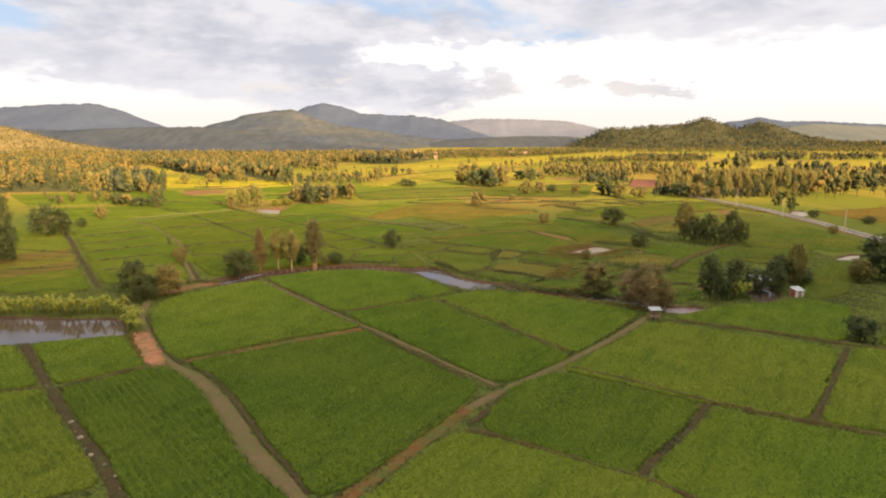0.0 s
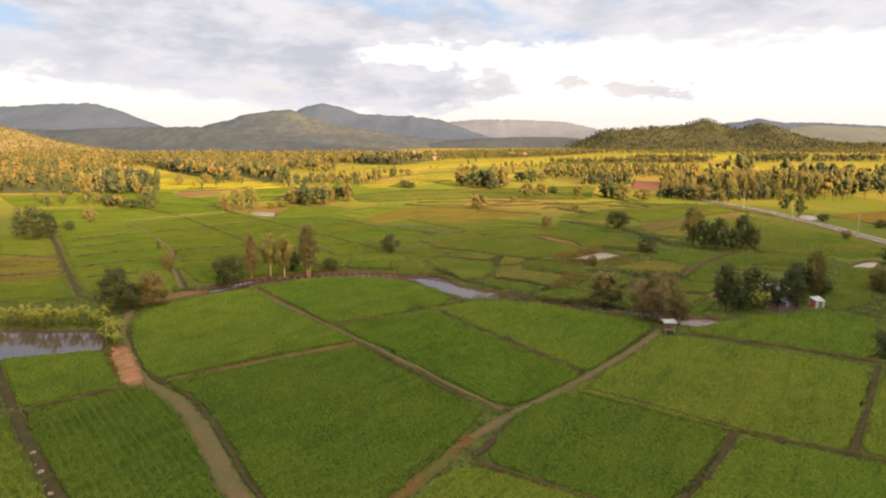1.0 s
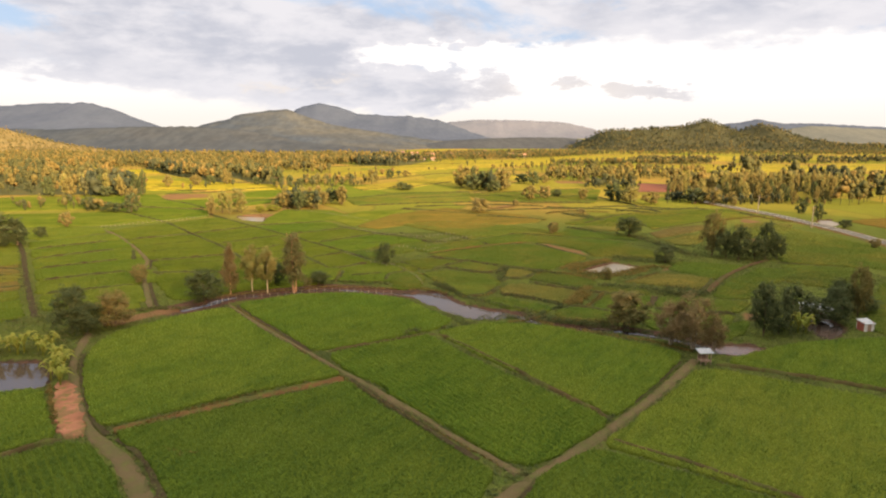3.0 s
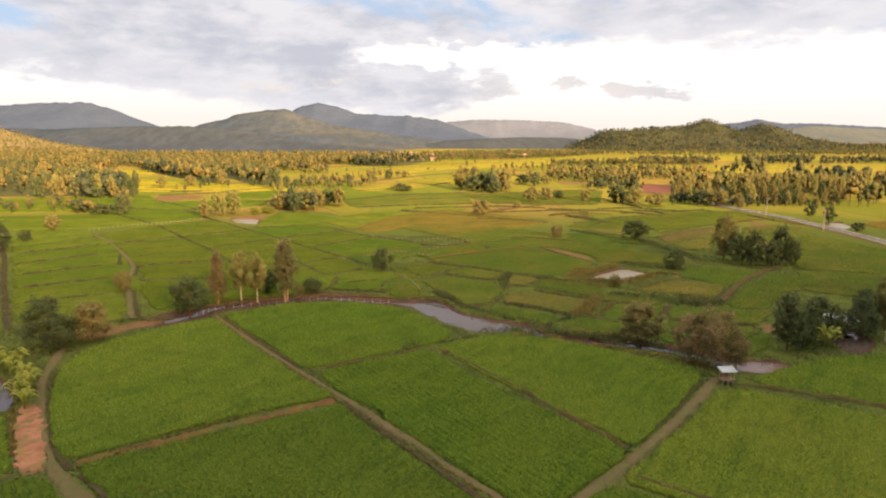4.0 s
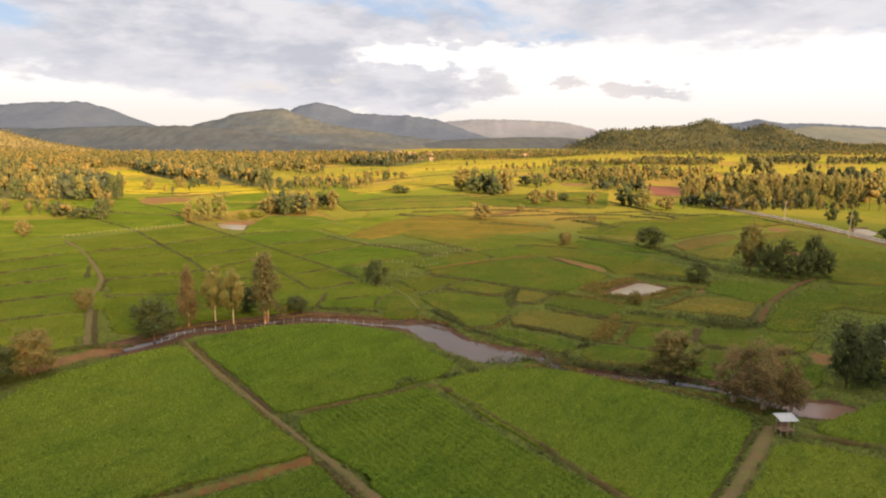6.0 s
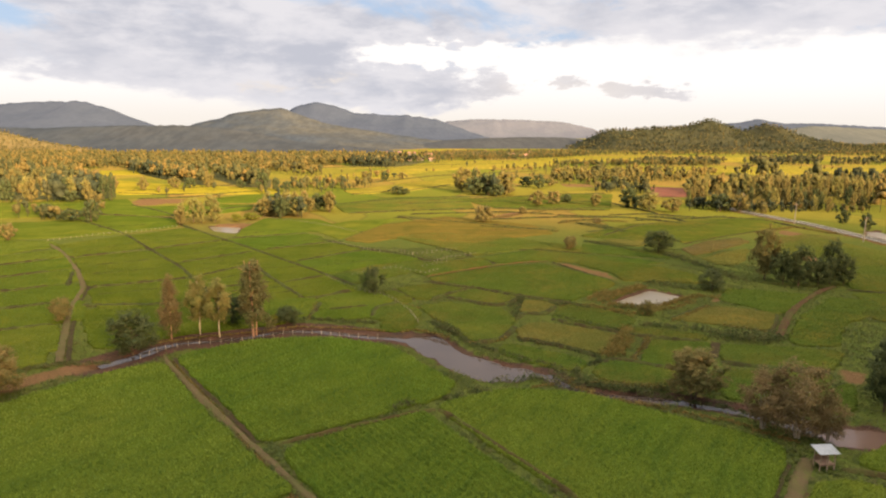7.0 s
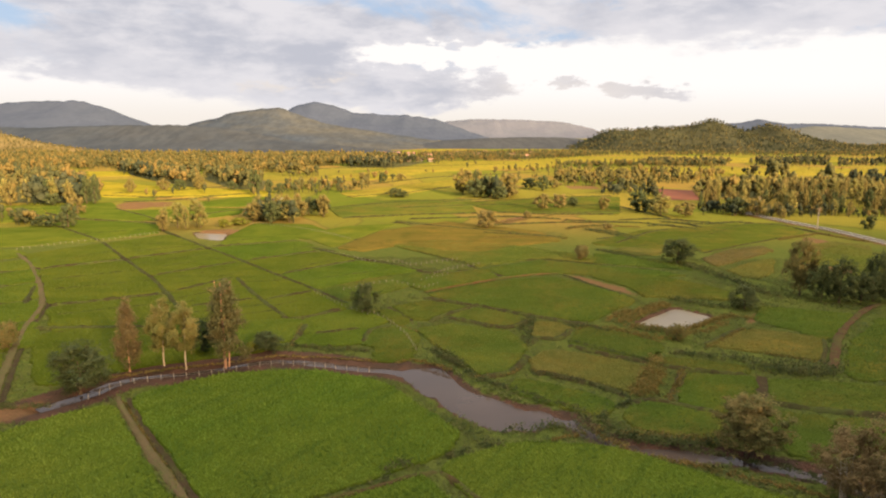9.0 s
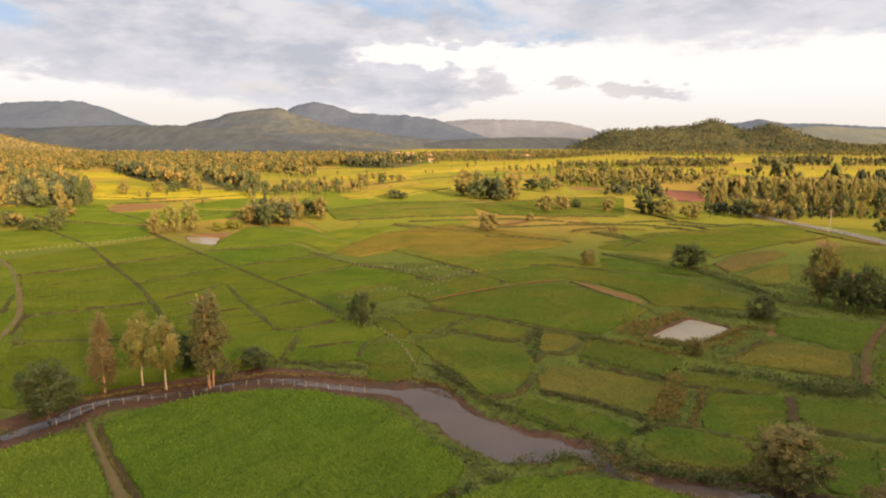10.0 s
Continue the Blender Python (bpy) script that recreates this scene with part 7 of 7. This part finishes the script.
def corrugated(w, d, rise, waves):
    """A sloping sheet of corrugated tin with thickness, its low edge to the front."""
    bm = bmesh.new()
    n = waves * 4
    rows = []
    for y, z in ((-d / 2, 0.0), (d / 2, rise)):
        for dz in (0.0, 0.05):
            rows.append([bm.verts.new((-w / 2 + w * i / n, y, z + dz + 0.03 * math.sin(i * math.pi / 2))) for i in range(n + 1)])
    lo0, hi0, lo1, hi1 = rows
    for i in range(n):
        bm.faces.new((hi0[i], hi0[i + 1], hi1[i + 1], hi1[i]))
        bm.faces.new((lo0[i], lo1[i], lo1[i + 1], lo0[i + 1]))
        bm.faces.new((lo0[i], lo0[i + 1], hi0[i + 1], hi0[i]))
        bm.faces.new((lo1[i], hi1[i], hi1[i + 1], lo1[i + 1]))
    for i in (0, n):
        bm.faces.new((lo0[i], hi0[i], hi1[i], lo1[i]))
    return bm


def field_hut(x, y, turn, w=2.5, d=1.8):
    root = new("field_hut")
    tagged(root, "small open field hut on wooden posts with a pale tin roof", "hut")
    for px in (-w / 2 + 0.4, 0.0, w / 2 - 0.4):
        for py in (-d / 2 + 0.35, d / 2 - 0.35):
            bm = bmesh.new()
            tube(bm, [(px, py, -0.3), (px * 1.01, py, 1.2), (px, py, 2.15 if py < 0 else 2.35)], [0.08, 0.07, 0.065], 7)
            part("post", bm, POLE, root)
    for k in range(9):
        bm = bmesh.new()
        bx = -w / 2 + 0.35 + k * (w - 0.7) / 9
        box(bm, bx, -d / 2 + 0.25, 0.72, bx + (w - 0.7) / 9 - 0.03, d / 2 - 0.25, 0.77)
        part("floorboard", bm, WOOD, root)
    for py in (-d / 2 + 0.35, d / 2 - 0.35):
        bm = bmesh.new()
        box(bm, -w / 2 + 0.3, py - 0.05, 0.60, w / 2 - 0.3, py + 0.05, 0.715)
        part("beam", bm, WOOD, root)
    bm = bmesh.new()
    box(bm, -w / 2 + 0.45, d / 2 - 0.42, 0.78, w / 2 - 0.45, d / 2 - 0.38, 1.5)
    part("back_wall", bm, WOOD, root, "low wooden wall")
    roof = part("roof", corrugated(w, d, 0.32, 14), TIN, root, "pale weathered corrugated tin roof")
    roof.location = (0, 0, 2.12)
    root.matrix_basis = pose(x, y, 0, 0, 0, turn)


def shed(x, y, turn, w, d, h, label, roof_mat, side_mat, wall_mat, eaves):
    root = new("shed")
    tagged(root, label, "shed")
    bm = bmesh.new()
    box(bm, -w / 2, -d / 2, -0.1, w / 2, -d / 2 + 0.12, h)
    part("front_wall", bm, wall_mat, root)
    bm = bmesh.new()
    box(bm, -w / 2, d / 2 - 0.12, -0.1, w / 2, d / 2, h + 0.5)
    part("back_wall", bm, wall_mat, root)
    for sx in (-1, 1):
        bm = bmesh.new()
        box(bm, sx * (w / 2 - 0.06) - 0.06, -d / 2 + 0.122, -0.1, sx * (w / 2 - 0.06) + 0.06, d / 2 - 0.122, h + 0.2)
        part("side_wall", bm, side_mat, root)
    bm = bmesh.new()
    box(bm, -0.45, -d / 2 - 0.03, 0.0, 0.45, -d / 2 - 0.003, min(1.9, h - 0.15))
    part("door", bm, WOOD, root, "dark wooden door")
    roof = part("roof", corrugated(w + eaves, d + eaves, 0.55, 14), roof_mat, root)
    roof.location = (0, 0, h - 0.03)
    root.matrix_basis = pose(x, y, 0, 0, 0, turn)


def house(x, y, turn, w, d, h, roof_mat):
    root = new("house")
    tagged(root, "small village house with weathered walls and a gable roof", "house", group="far village")
    bm = bmesh.new()
    box(bm, -w / 2, -d / 2, -0.2, w / 2, d / 2, h)
    part("wall", bm, PLASTER, root)
    bm = bmesh.new()
    e, r = 0.7, h * 0.55
    v = [bm.verts.new(q) for q in ((-w / 2 - e, -d / 2 - e, h - 0.15), (w / 2 + e, -d / 2 - e, h - 0.15), (w / 2 + e, d / 2 + e, h - 0.15), (-w / 2 - e, d / 2 + e, h - 0.15), (-w / 2 - e, 0, h + r), (w / 2 + e, 0, h + r))]
    for f in ((0, 1, 5, 4), (2, 3, 4, 5), (1, 2, 5), (3, 0, 4), (3, 2, 1, 0)):
        bm.faces.new([v[i] for i in f])
    part("roof", bm, roof_mat, root)
    for k in (-1, 1):
        bm = bmesh.new()
        box(bm, k * w * 0.28 - 0.6, -d / 2 - 0.06, 1.0, k * w * 0.28 + 0.6, -d / 2 - 0.004, 2.1)
        part("window", bm, WIRE, root, "dark window")
    bm = bmesh.new()
    box(bm, -0.5, -d / 2 - 0.06, 0, 0.5, -d / 2 - 0.004, 2.05)
    part("door", bm, WOOD, root)
    root.matrix_basis = pose(x, y, 0, 0, 0, turn)


def utility_pole(x, y, turn, high=9.0):
    root = new("utility_pole")
    tagged(root, "tall pale concrete utility pole beside the road", "utility pole", group="poles along the road")
    bm = bmesh.new()
    tube(bm, [(0, 0, -0.5), (0, 0, high * 0.5), (0, 0, high)], [0.19, 0.16, 0.12], 8)
    part("pole", bm, POST, root)
    bm = bmesh.new()
    box(bm, -0.9, -0.2, high - 0.75, 0.9, -0.125, high - 0.63)
    part("crossarm", bm, WOOD, root)
    for k in (-0.8, 0.0, 0.8):
        bm = bmesh.new()
        tube(bm, [(k, -0.16, high - 0.64), (k, -0.16, high - 0.5), (k, -0.16, high - 0.42)], [0.05, 0.06, 0.03], 6)
        part("insulator", bm, PLASTER, root)
    root.matrix_basis = pose(x, y, 0, 0, 0, turn)


def banana_proto(variant):
    rng = np.random.default_rng(70 + variant)
    root = new("banana_plant")
    tagged(root, "yellow-green banana plant with broad arching torn leaves", "banana plant", group="banana plants by the pond")
    bm = bmesh.new()
    tube(bm, [(0, 0, -0.2), (0.03, 0, 0.8), (0.05, 0.02, 1.7)], [0.15, 0.12, 0.07], 8)
    part("stem", bm, LEAF["lime"], root, "thick pale green stem")
    for k in range(7):
        a = math.tau * k / 4.4 + rng.uniform(-0.4, 0.4)
        length, rise, foot = rng.uniform(1.4, 2.3), rng.uniform(1.4, 2.5), rng.uniform(0.7, 1.3)
        bm = bmesh.new()
        rows = []
        for t in np.linspace(0, 1, 7):
            r = length * t
            z = foot + rise * math.sin(t * 2.2) * 0.9 - 0.5 * t * t
            w = 0.29 * math.sin(math.pi * min(t * 0.92 + 0.08, 1)) + 0.02
            tear = rng.uniform(0.75, 1.0)
            rows.append([bm.verts.new((math.cos(a) * r - math.sin(a) * w * s * tear, math.sin(a) * r + math.cos(a) * w * s * tear, z - 0.10 * abs(s))) for s in (-1, 0, 1)])
        for lo, hi in zip(rows, rows[1:]):
            for i in range(2):
                bm.faces.new((lo[i], lo[i + 1], hi[i + 1], hi[i]))
        part("leaf", bm, LEAF["banana"], root)
    return root


def bananas():
    rng = np.random.default_rng(12)
    protos = [banana_proto(k) for k in range(3)]
    line = [(x + rng.normal(0, 0.5), 141.8 + rng.normal(0, 1.0)) for x in np.arange(-112, -62.5, 1.15)]
    line += [(-60.6 + 1.0 * k + rng.normal(0, 0.6), 139.5 - 1.55 * k + rng.normal(0, 0.5)) for k in range(9)]
    line += [(71.5 + 1.2 * k, 154.6 - 0.4 * k + rng.normal(0, 0.4)) for k in range(4)]
    for k, (x, y) in enumerate(line):
        m = Matrix.LocRotScale((x, y, 0.0), Euler((0, 0, rng.uniform(0, 6.28))), Vector((1, 1, 1)) * rng.uniform(0.85, 1.4) * (0.8 if -62 < x < 0 else 1.0))
        if k < 3:
            protos[k].matrix_basis = Matrix.LocRotScale((x, y, 0.0), Euler((0, 0, rng.uniform(0, 6.28))), None)
        else:
            copy_thing(protos[k % 3], m)


def rock(x, y, size, seed):
    """An uneven weathered stone."""
    rng = np.random.default_rng(seed)
    bm = bmesh.new()
    bmesh.ops.create_icosphere(bm, subdivisions=2, radius=size)
    for v in bm.verts:
        v.co *= 0.8 + 0.35 * noise.noise(v.co * 2.2 / size + Vector((seed * 3.1, 0, 0)))
        v.co.z *= 0.7
    ob = part("rock", bm, STONE, None)
    ob.matrix_basis = pose(x, y, size * 0.25, 0, 0, float(rng.uniform(0, 360)))
    tagged(ob, "pale rough stone on the bank of a field channel", "rock", group="stones along the channel")


for k, (x, y) in enumerate(((-44.2, 90.2), (-40.2, 85.8), (-36.9, 81.5), (-54.4, 102.3), (-51.6, 99.4), (-31.4, 76.9), (-30.0, 74.4), (-46.4, 92.6), (-42.2, 87.6), (-38.2, 83.2), (-34.2, 79.4))):
    rock(x - 0.3 * (k % 2), y, (0.46, 0.50, 0.42, 0.26, 0.20, 0.32, 0.22, 0.18, 0.24, 0.20, 0.28)[k], k)
field_hut(48.5, 136.8, 4)
shed(88.2, 155.6, 12, 2.3, 1.9, 1.5, "small white shed with a pale tin roof beside the grove", TIN, REDTIN, WHITEWASH, 0.3)
shed(82.5, 163.0, 5, 4.6, 3.2, 2.5, "pale walled hut under dark trees", TIN, PLASTER, WHITEWASH, 0.7)
for y in (205, 248, 292, 336, 380, 424):
    utility_pole(157.5 - (2.0 if y > 330 else 0) * (y - 330) / 60, y, 4)
bananas()
rng = np.random.default_rng(33)
for k in range(11):
    house(float(-80 + 24 * k + rng.normal(0, 8)), float(1020 + rng.uniform(-60, 160)), float(rng.uniform(-25, 25)), 11, 8, 3.6, TERRACOTTA)
house(-80.4, 939.8, -13, 7, 8, 2.8, TERRACOTTA)
house(-75.3, 957.7, -10, 6, 8, 2.8, TERRACOTTA)
house(-45, 897.3, -5, 7, 8, 2.8, TERRACOTTA)
house(-28.9, 884.8, -1, 6, 8, 2.8, TERRACOTTA)
house(-15.3, 901.4, -11, 8, 8, 2.8, TERRACOTTA)
house(-0.9, 888.5, 9, 6, 8, 2.8, TERRACOTTA)

# ---- hedges and fences ----
hedge([(6.2, 93.3), (3.5, 89.6), (-0.9, 82.5), (-4.2, 76.4), (-6.2, 72.9)], 0.55)
hedge([(-52.6, 101.8), (-48.0, 96.6), (-44.0, 92.2)], 0.3)
hedge([(71.1, 112.7), (60, 98.9)], 0.35)
hedge([(38.2, 90.7), (30.9, 81.7)], 0.35)
hedge([(-54.6, 127.0), (-50.6, 121.0), (-46.4, 114.6)], 0.45, "rough")
hedge([(-2.4, 151.1), (0.5, 154.1)], 1.2)
hedge([(-37.2, 290.3), (-29.1, 284.1)], 0.8)
hedge([(64.5, 333.9), (73.2, 326.1), (77.7, 314)], 0.9)
hedge([(-95.5, 155.6), (-90.2, 159.8), (-80.7, 159.8)], 0.5)
hedge([(-63.1, 166), (-57.1, 169), (-50, 169.1)], 0.8)
hedge([(-23, 195.1), (-16, 193.1), (-8.5, 192.1)], 0.8)
hedge([(21.3, 310.2), (41.8, 315.4), (50.9, 311)], 0.7, 'rough')
hedge([(28.9, 347.3), (45.2, 364.1), (58.7, 377.4)], 0.8, 'rough')
hedge([(55.8, 333.6), (69.3, 344), (86.3, 340.2)], 0.9, 'rough')
hedge([(128.3, 310.8), (151.6, 325.8), (157.7, 307.1)], 1.0, 'rough')
hedge([(-15.4, 401.2), (12.8, 426.7)], 0.7, 'rough')
hedge([(101, 356), (116.9, 348.6), (137.5, 357.3)], 1.2)
hedge([(-22, 195.1), (-22.7, 206.8)], 0.5, 'rough')
hedge([(-28.7, 107.3), (-26.8, 106.1), (-25.2, 106.7)], 0.55, 'rough')
hedge([(-29.5, 108.1), (-26.9, 107.9)], 0.45, 'rough')
hedge([(26, 157.2), (34.5, 152.7), (43.3, 148.5), (48.7, 142.7)], 0.6, 'rough')
hedge([(26.9, 161.3), (35.7, 156.7), (44.8, 152.5), (50.1, 147.6)], 0.8)
hedge([(-50.6, 174.8), (-46.5, 179.7), (-39.3, 183.3), (-28.7, 186.8), (-23.4, 189.6), (-15.3, 188.9), (-6.2, 186.9)], 0.4, 'rough')
hedge([(-46.8, 209.9), (-41.6, 204.7), (-40.3, 205.4)], 0.5)
hedge([(-37.3, 111.8), (-28.7, 120.2), (-19.1, 127.9), (-12.2, 131.4)], 0.35, 'rough')
hedge([(-5.7, 72.5), (-0.7, 80.9), (3.5, 87.2), (8.2, 95.1)], 0.3, 'rough')
hedge([(-40.4, 170.9), (-26.3, 152.1), (-13.4, 133.6), (0.7, 115.8), (13, 102.1)], 0.25, 'rough')
hedge([(22.8, 111.2), (27.2, 116.2), (34.9, 125.2), (44.9, 137.8)], 0.3)
hedge([(56.3, 289.5), (64.2, 278.2), (70.3, 267.4)], 0.9, 'hedge')
hedge([(76.4, 264.6), (78.8, 257.7), (81.9, 248.4), (81.8, 239.9), (83.2, 231.4)], 1.9, 'hedge')
hedge([(58.4, 227.0), (62.5, 223.5), (66.2, 221.1), (70.5, 220.3)], 1.5, 'hedge')
hedge([(44.8, 191.1), (50.4, 189.6), (56.6, 187.1)], 1.2, 'hedge')
hedge([(56.6, 184.8), (60.3, 183.1), (67.5, 182.7)], 2.4, 'hedge')
hedge([(56.1, 184.0), (59.8, 182.3), (67.0, 181.9)], 2.0, 'hedge')
hedge([(3.2, 191.6), (7.7, 184.7), (9.9, 179.8), (13.6, 176.7), (17.6, 172.6), (22.8, 168.7), (24.4, 167.8)], 0.9, 'hedge')
hedge([(3.2, 192.6), (6.1, 189.2), (7.8, 184.3)], 1.2, 'hedge')
hedge([(20.2, 204.6), (22.4, 210.5), (23.8, 211.9), (22.2, 204.6), (20.1, 195.8)], 0.9, 'hedge')
hedge([(37.7, 205.6), (42.7, 201.3), (46.9, 198.7)], 1.0, 'rough')
hedge([(38.7, 210.6), (43.4, 216.5), (48.6, 218.5), (56.0, 223.1)], 1.0, 'rough')
hedge([(49.7, 218.9), (53.9, 221.4)], 1.2, 'rough')
hedge([(51.4, 204.8), (55.1, 206.1), (61.3, 210.8), (66.4, 214.5)], 1.0, 'rough')
hedge([(64.2, 214.4), (69.4, 212.3)], 0.9, 'rough')
hedge([(42.6, 209.6), (46.4, 213.8), (51.2, 218.4), (56.2, 222.9)], 0.9, 'rough')
hedge([(40.6, 209.4), (45.0, 214.8), (50.4, 219.8), (55.4, 224.4)], 1.1, 'rough')
hedge([(43.6, 207.6), (47.6, 205.4), (51.6, 204.0)], 0.8, 'rough')
hedge([(42.0, 206.4), (46.8, 203.6), (52.4, 202.2), (57.4, 204.6), (62.6, 209.4)], 1.0, 'rough')
hedge([(53.4, 205.0), (58.4, 209.0), (63.4, 213.4)], 0.7, 'rough')
hedge([(42.0, 189.3), (38.9, 183.1), (36.1, 178.1), (33.7, 173.9)], 1.5, 'rough')
hedge([(38.6, 183.1), (33.1, 173.6)], 1.3, 'rough')
hedge([(40.2, 183.1), (35.3, 173.2)], 1.0, 'rough')
hedge([(29.9, 207.2), (33.9, 206.6), (37.2, 203.4)], 0.8, 'hedge')
hedge([(28.6, 197.0), (34.0, 192.3), (39.7, 187.5)], 0.7, 'hedge')
hedge([(19.3, 182.2), (25.9, 178.6), (29.1, 175.7), (31.4, 173.2)], 0.7, 'hedge')
hedge([(18.6, 183.0), (22.4, 181.0)], 0.7, 'rough')
hedge([(26.7, 160.8), (29.5, 159.6), (33.0, 158.7), (38.4, 158.6)], 1.3, 'hedge')
hedge([(27.6, 161.5), (38.3, 159.1)], 0.9, 'rough')
hedge([(37.5, 171.6), (41.1, 178.1), (43.7, 182.7)], 0.7, 'rough')
hedge([(26.6, 167.0), (26.4, 163.1), (24.4, 159.6)], 1.0, 'hedge')
hedge([(24.7, 162.8), (24.6, 159.8), (26.9, 157.5)], 0.8, 'rough')
hedge([(28.6, 169.0), (30.6, 170.3), (31.6, 171.6)], 0.8, 'hedge')
hedge([(-2.7, 186.4), (-0.1, 187.8), (3.4, 185.5), (5.9, 183.0)], 0.5, 'rough')
hedge([(31.4, 204.6), (34.6, 206.6), (40.1, 202.8), (44.9, 197.6)], 0.6, 'rough')
hedge([(64.2, 332.6), (70.0, 322.3), (76.5, 310.5)], 1.3, 'hedge')
hedge([(91.9, 343.4), (101.6, 345.3), (108.3, 333.9)], 1.0, 'hedge')
hedge([(52.9, 194.9), (59.2, 200.0), (64.0, 204.9)], 0.6, 'rough')
hedge([(61.3, 191.1), (68.3, 187.6)], 0.5, 'rough')
hedge([(10.0, 180.5), (14.5, 180.9), (16.9, 183.0)], 0.5, 'rough')
hedge([(18.1, 159.8), (22.2, 161.0)], 0.5, 'rough')
hedge([(-3.8, 206.3), (0.4, 202.6)], 0.4, 'rough')
hedge([(9.6, 158.5), (11.8, 158.2)], 1.1, 'hedge')
hedge([(4.9, 155.3), (7.3, 156.4)], 0.9, 'hedge')
hedge([(15.9, 162.1), (18.1, 163.4)], 1.3, 'hedge')
hedge([(19.0, 162.8), (20.7, 163.1)], 1.0, 'hedge')
hedge([(13.6, 162.1), (14.3, 162.4)], 1.4, 'hedge')
hedge([(22.8, 165.5), (23.5, 164.4), (22.3, 161.0)], 1.6, 'hedge')
fence([(-31.1, 283.5), (-24.8, 277.7), (-15.4, 267.7), (-7.6, 268.6), (-3.4, 263.6)])
fence([(-3.4, 262.9), (2.0, 266.6), (10.4, 272.0)])
fence([(3.5, 251.2), (6.5, 257.0), (11.2, 261.7), (16.3, 264.7)])
fence([(0.1, 244.7), (3.5, 248.2), (7.1, 251.3)])
fence([(-18.3, 233.9), (-11.3, 240.7), (-7.4, 243.5), (-3.2, 239.7), (0.9, 236.2), (4.3, 240.9)])
fence([(-45.8, 171.7), (-44.0, 176.5), (-39.0, 179.1), (-34.6, 180.1), (-27.5, 183.1), (-24.7, 184.8), (-21.5, 185.5), (-17.0, 184.6), (-12.6, 183.4), (-7.0, 182.3)])
fence([(-128.4, 284.6), (-119.9, 296.1), (-108, 304.7), (-98.2, 318.7)])
fence([(-11.3, 217.5), (-6.2, 210.2), (-2, 200.8), (0.2, 192.6)])
fence([(-25, 232.3), (-16.2, 219.4), (-10.4, 213.7)])
fence([(-75.6, 346.8), (-55, 335.7), (-39.6, 322.9), (-26.2, 306.8)])
verge_grass()
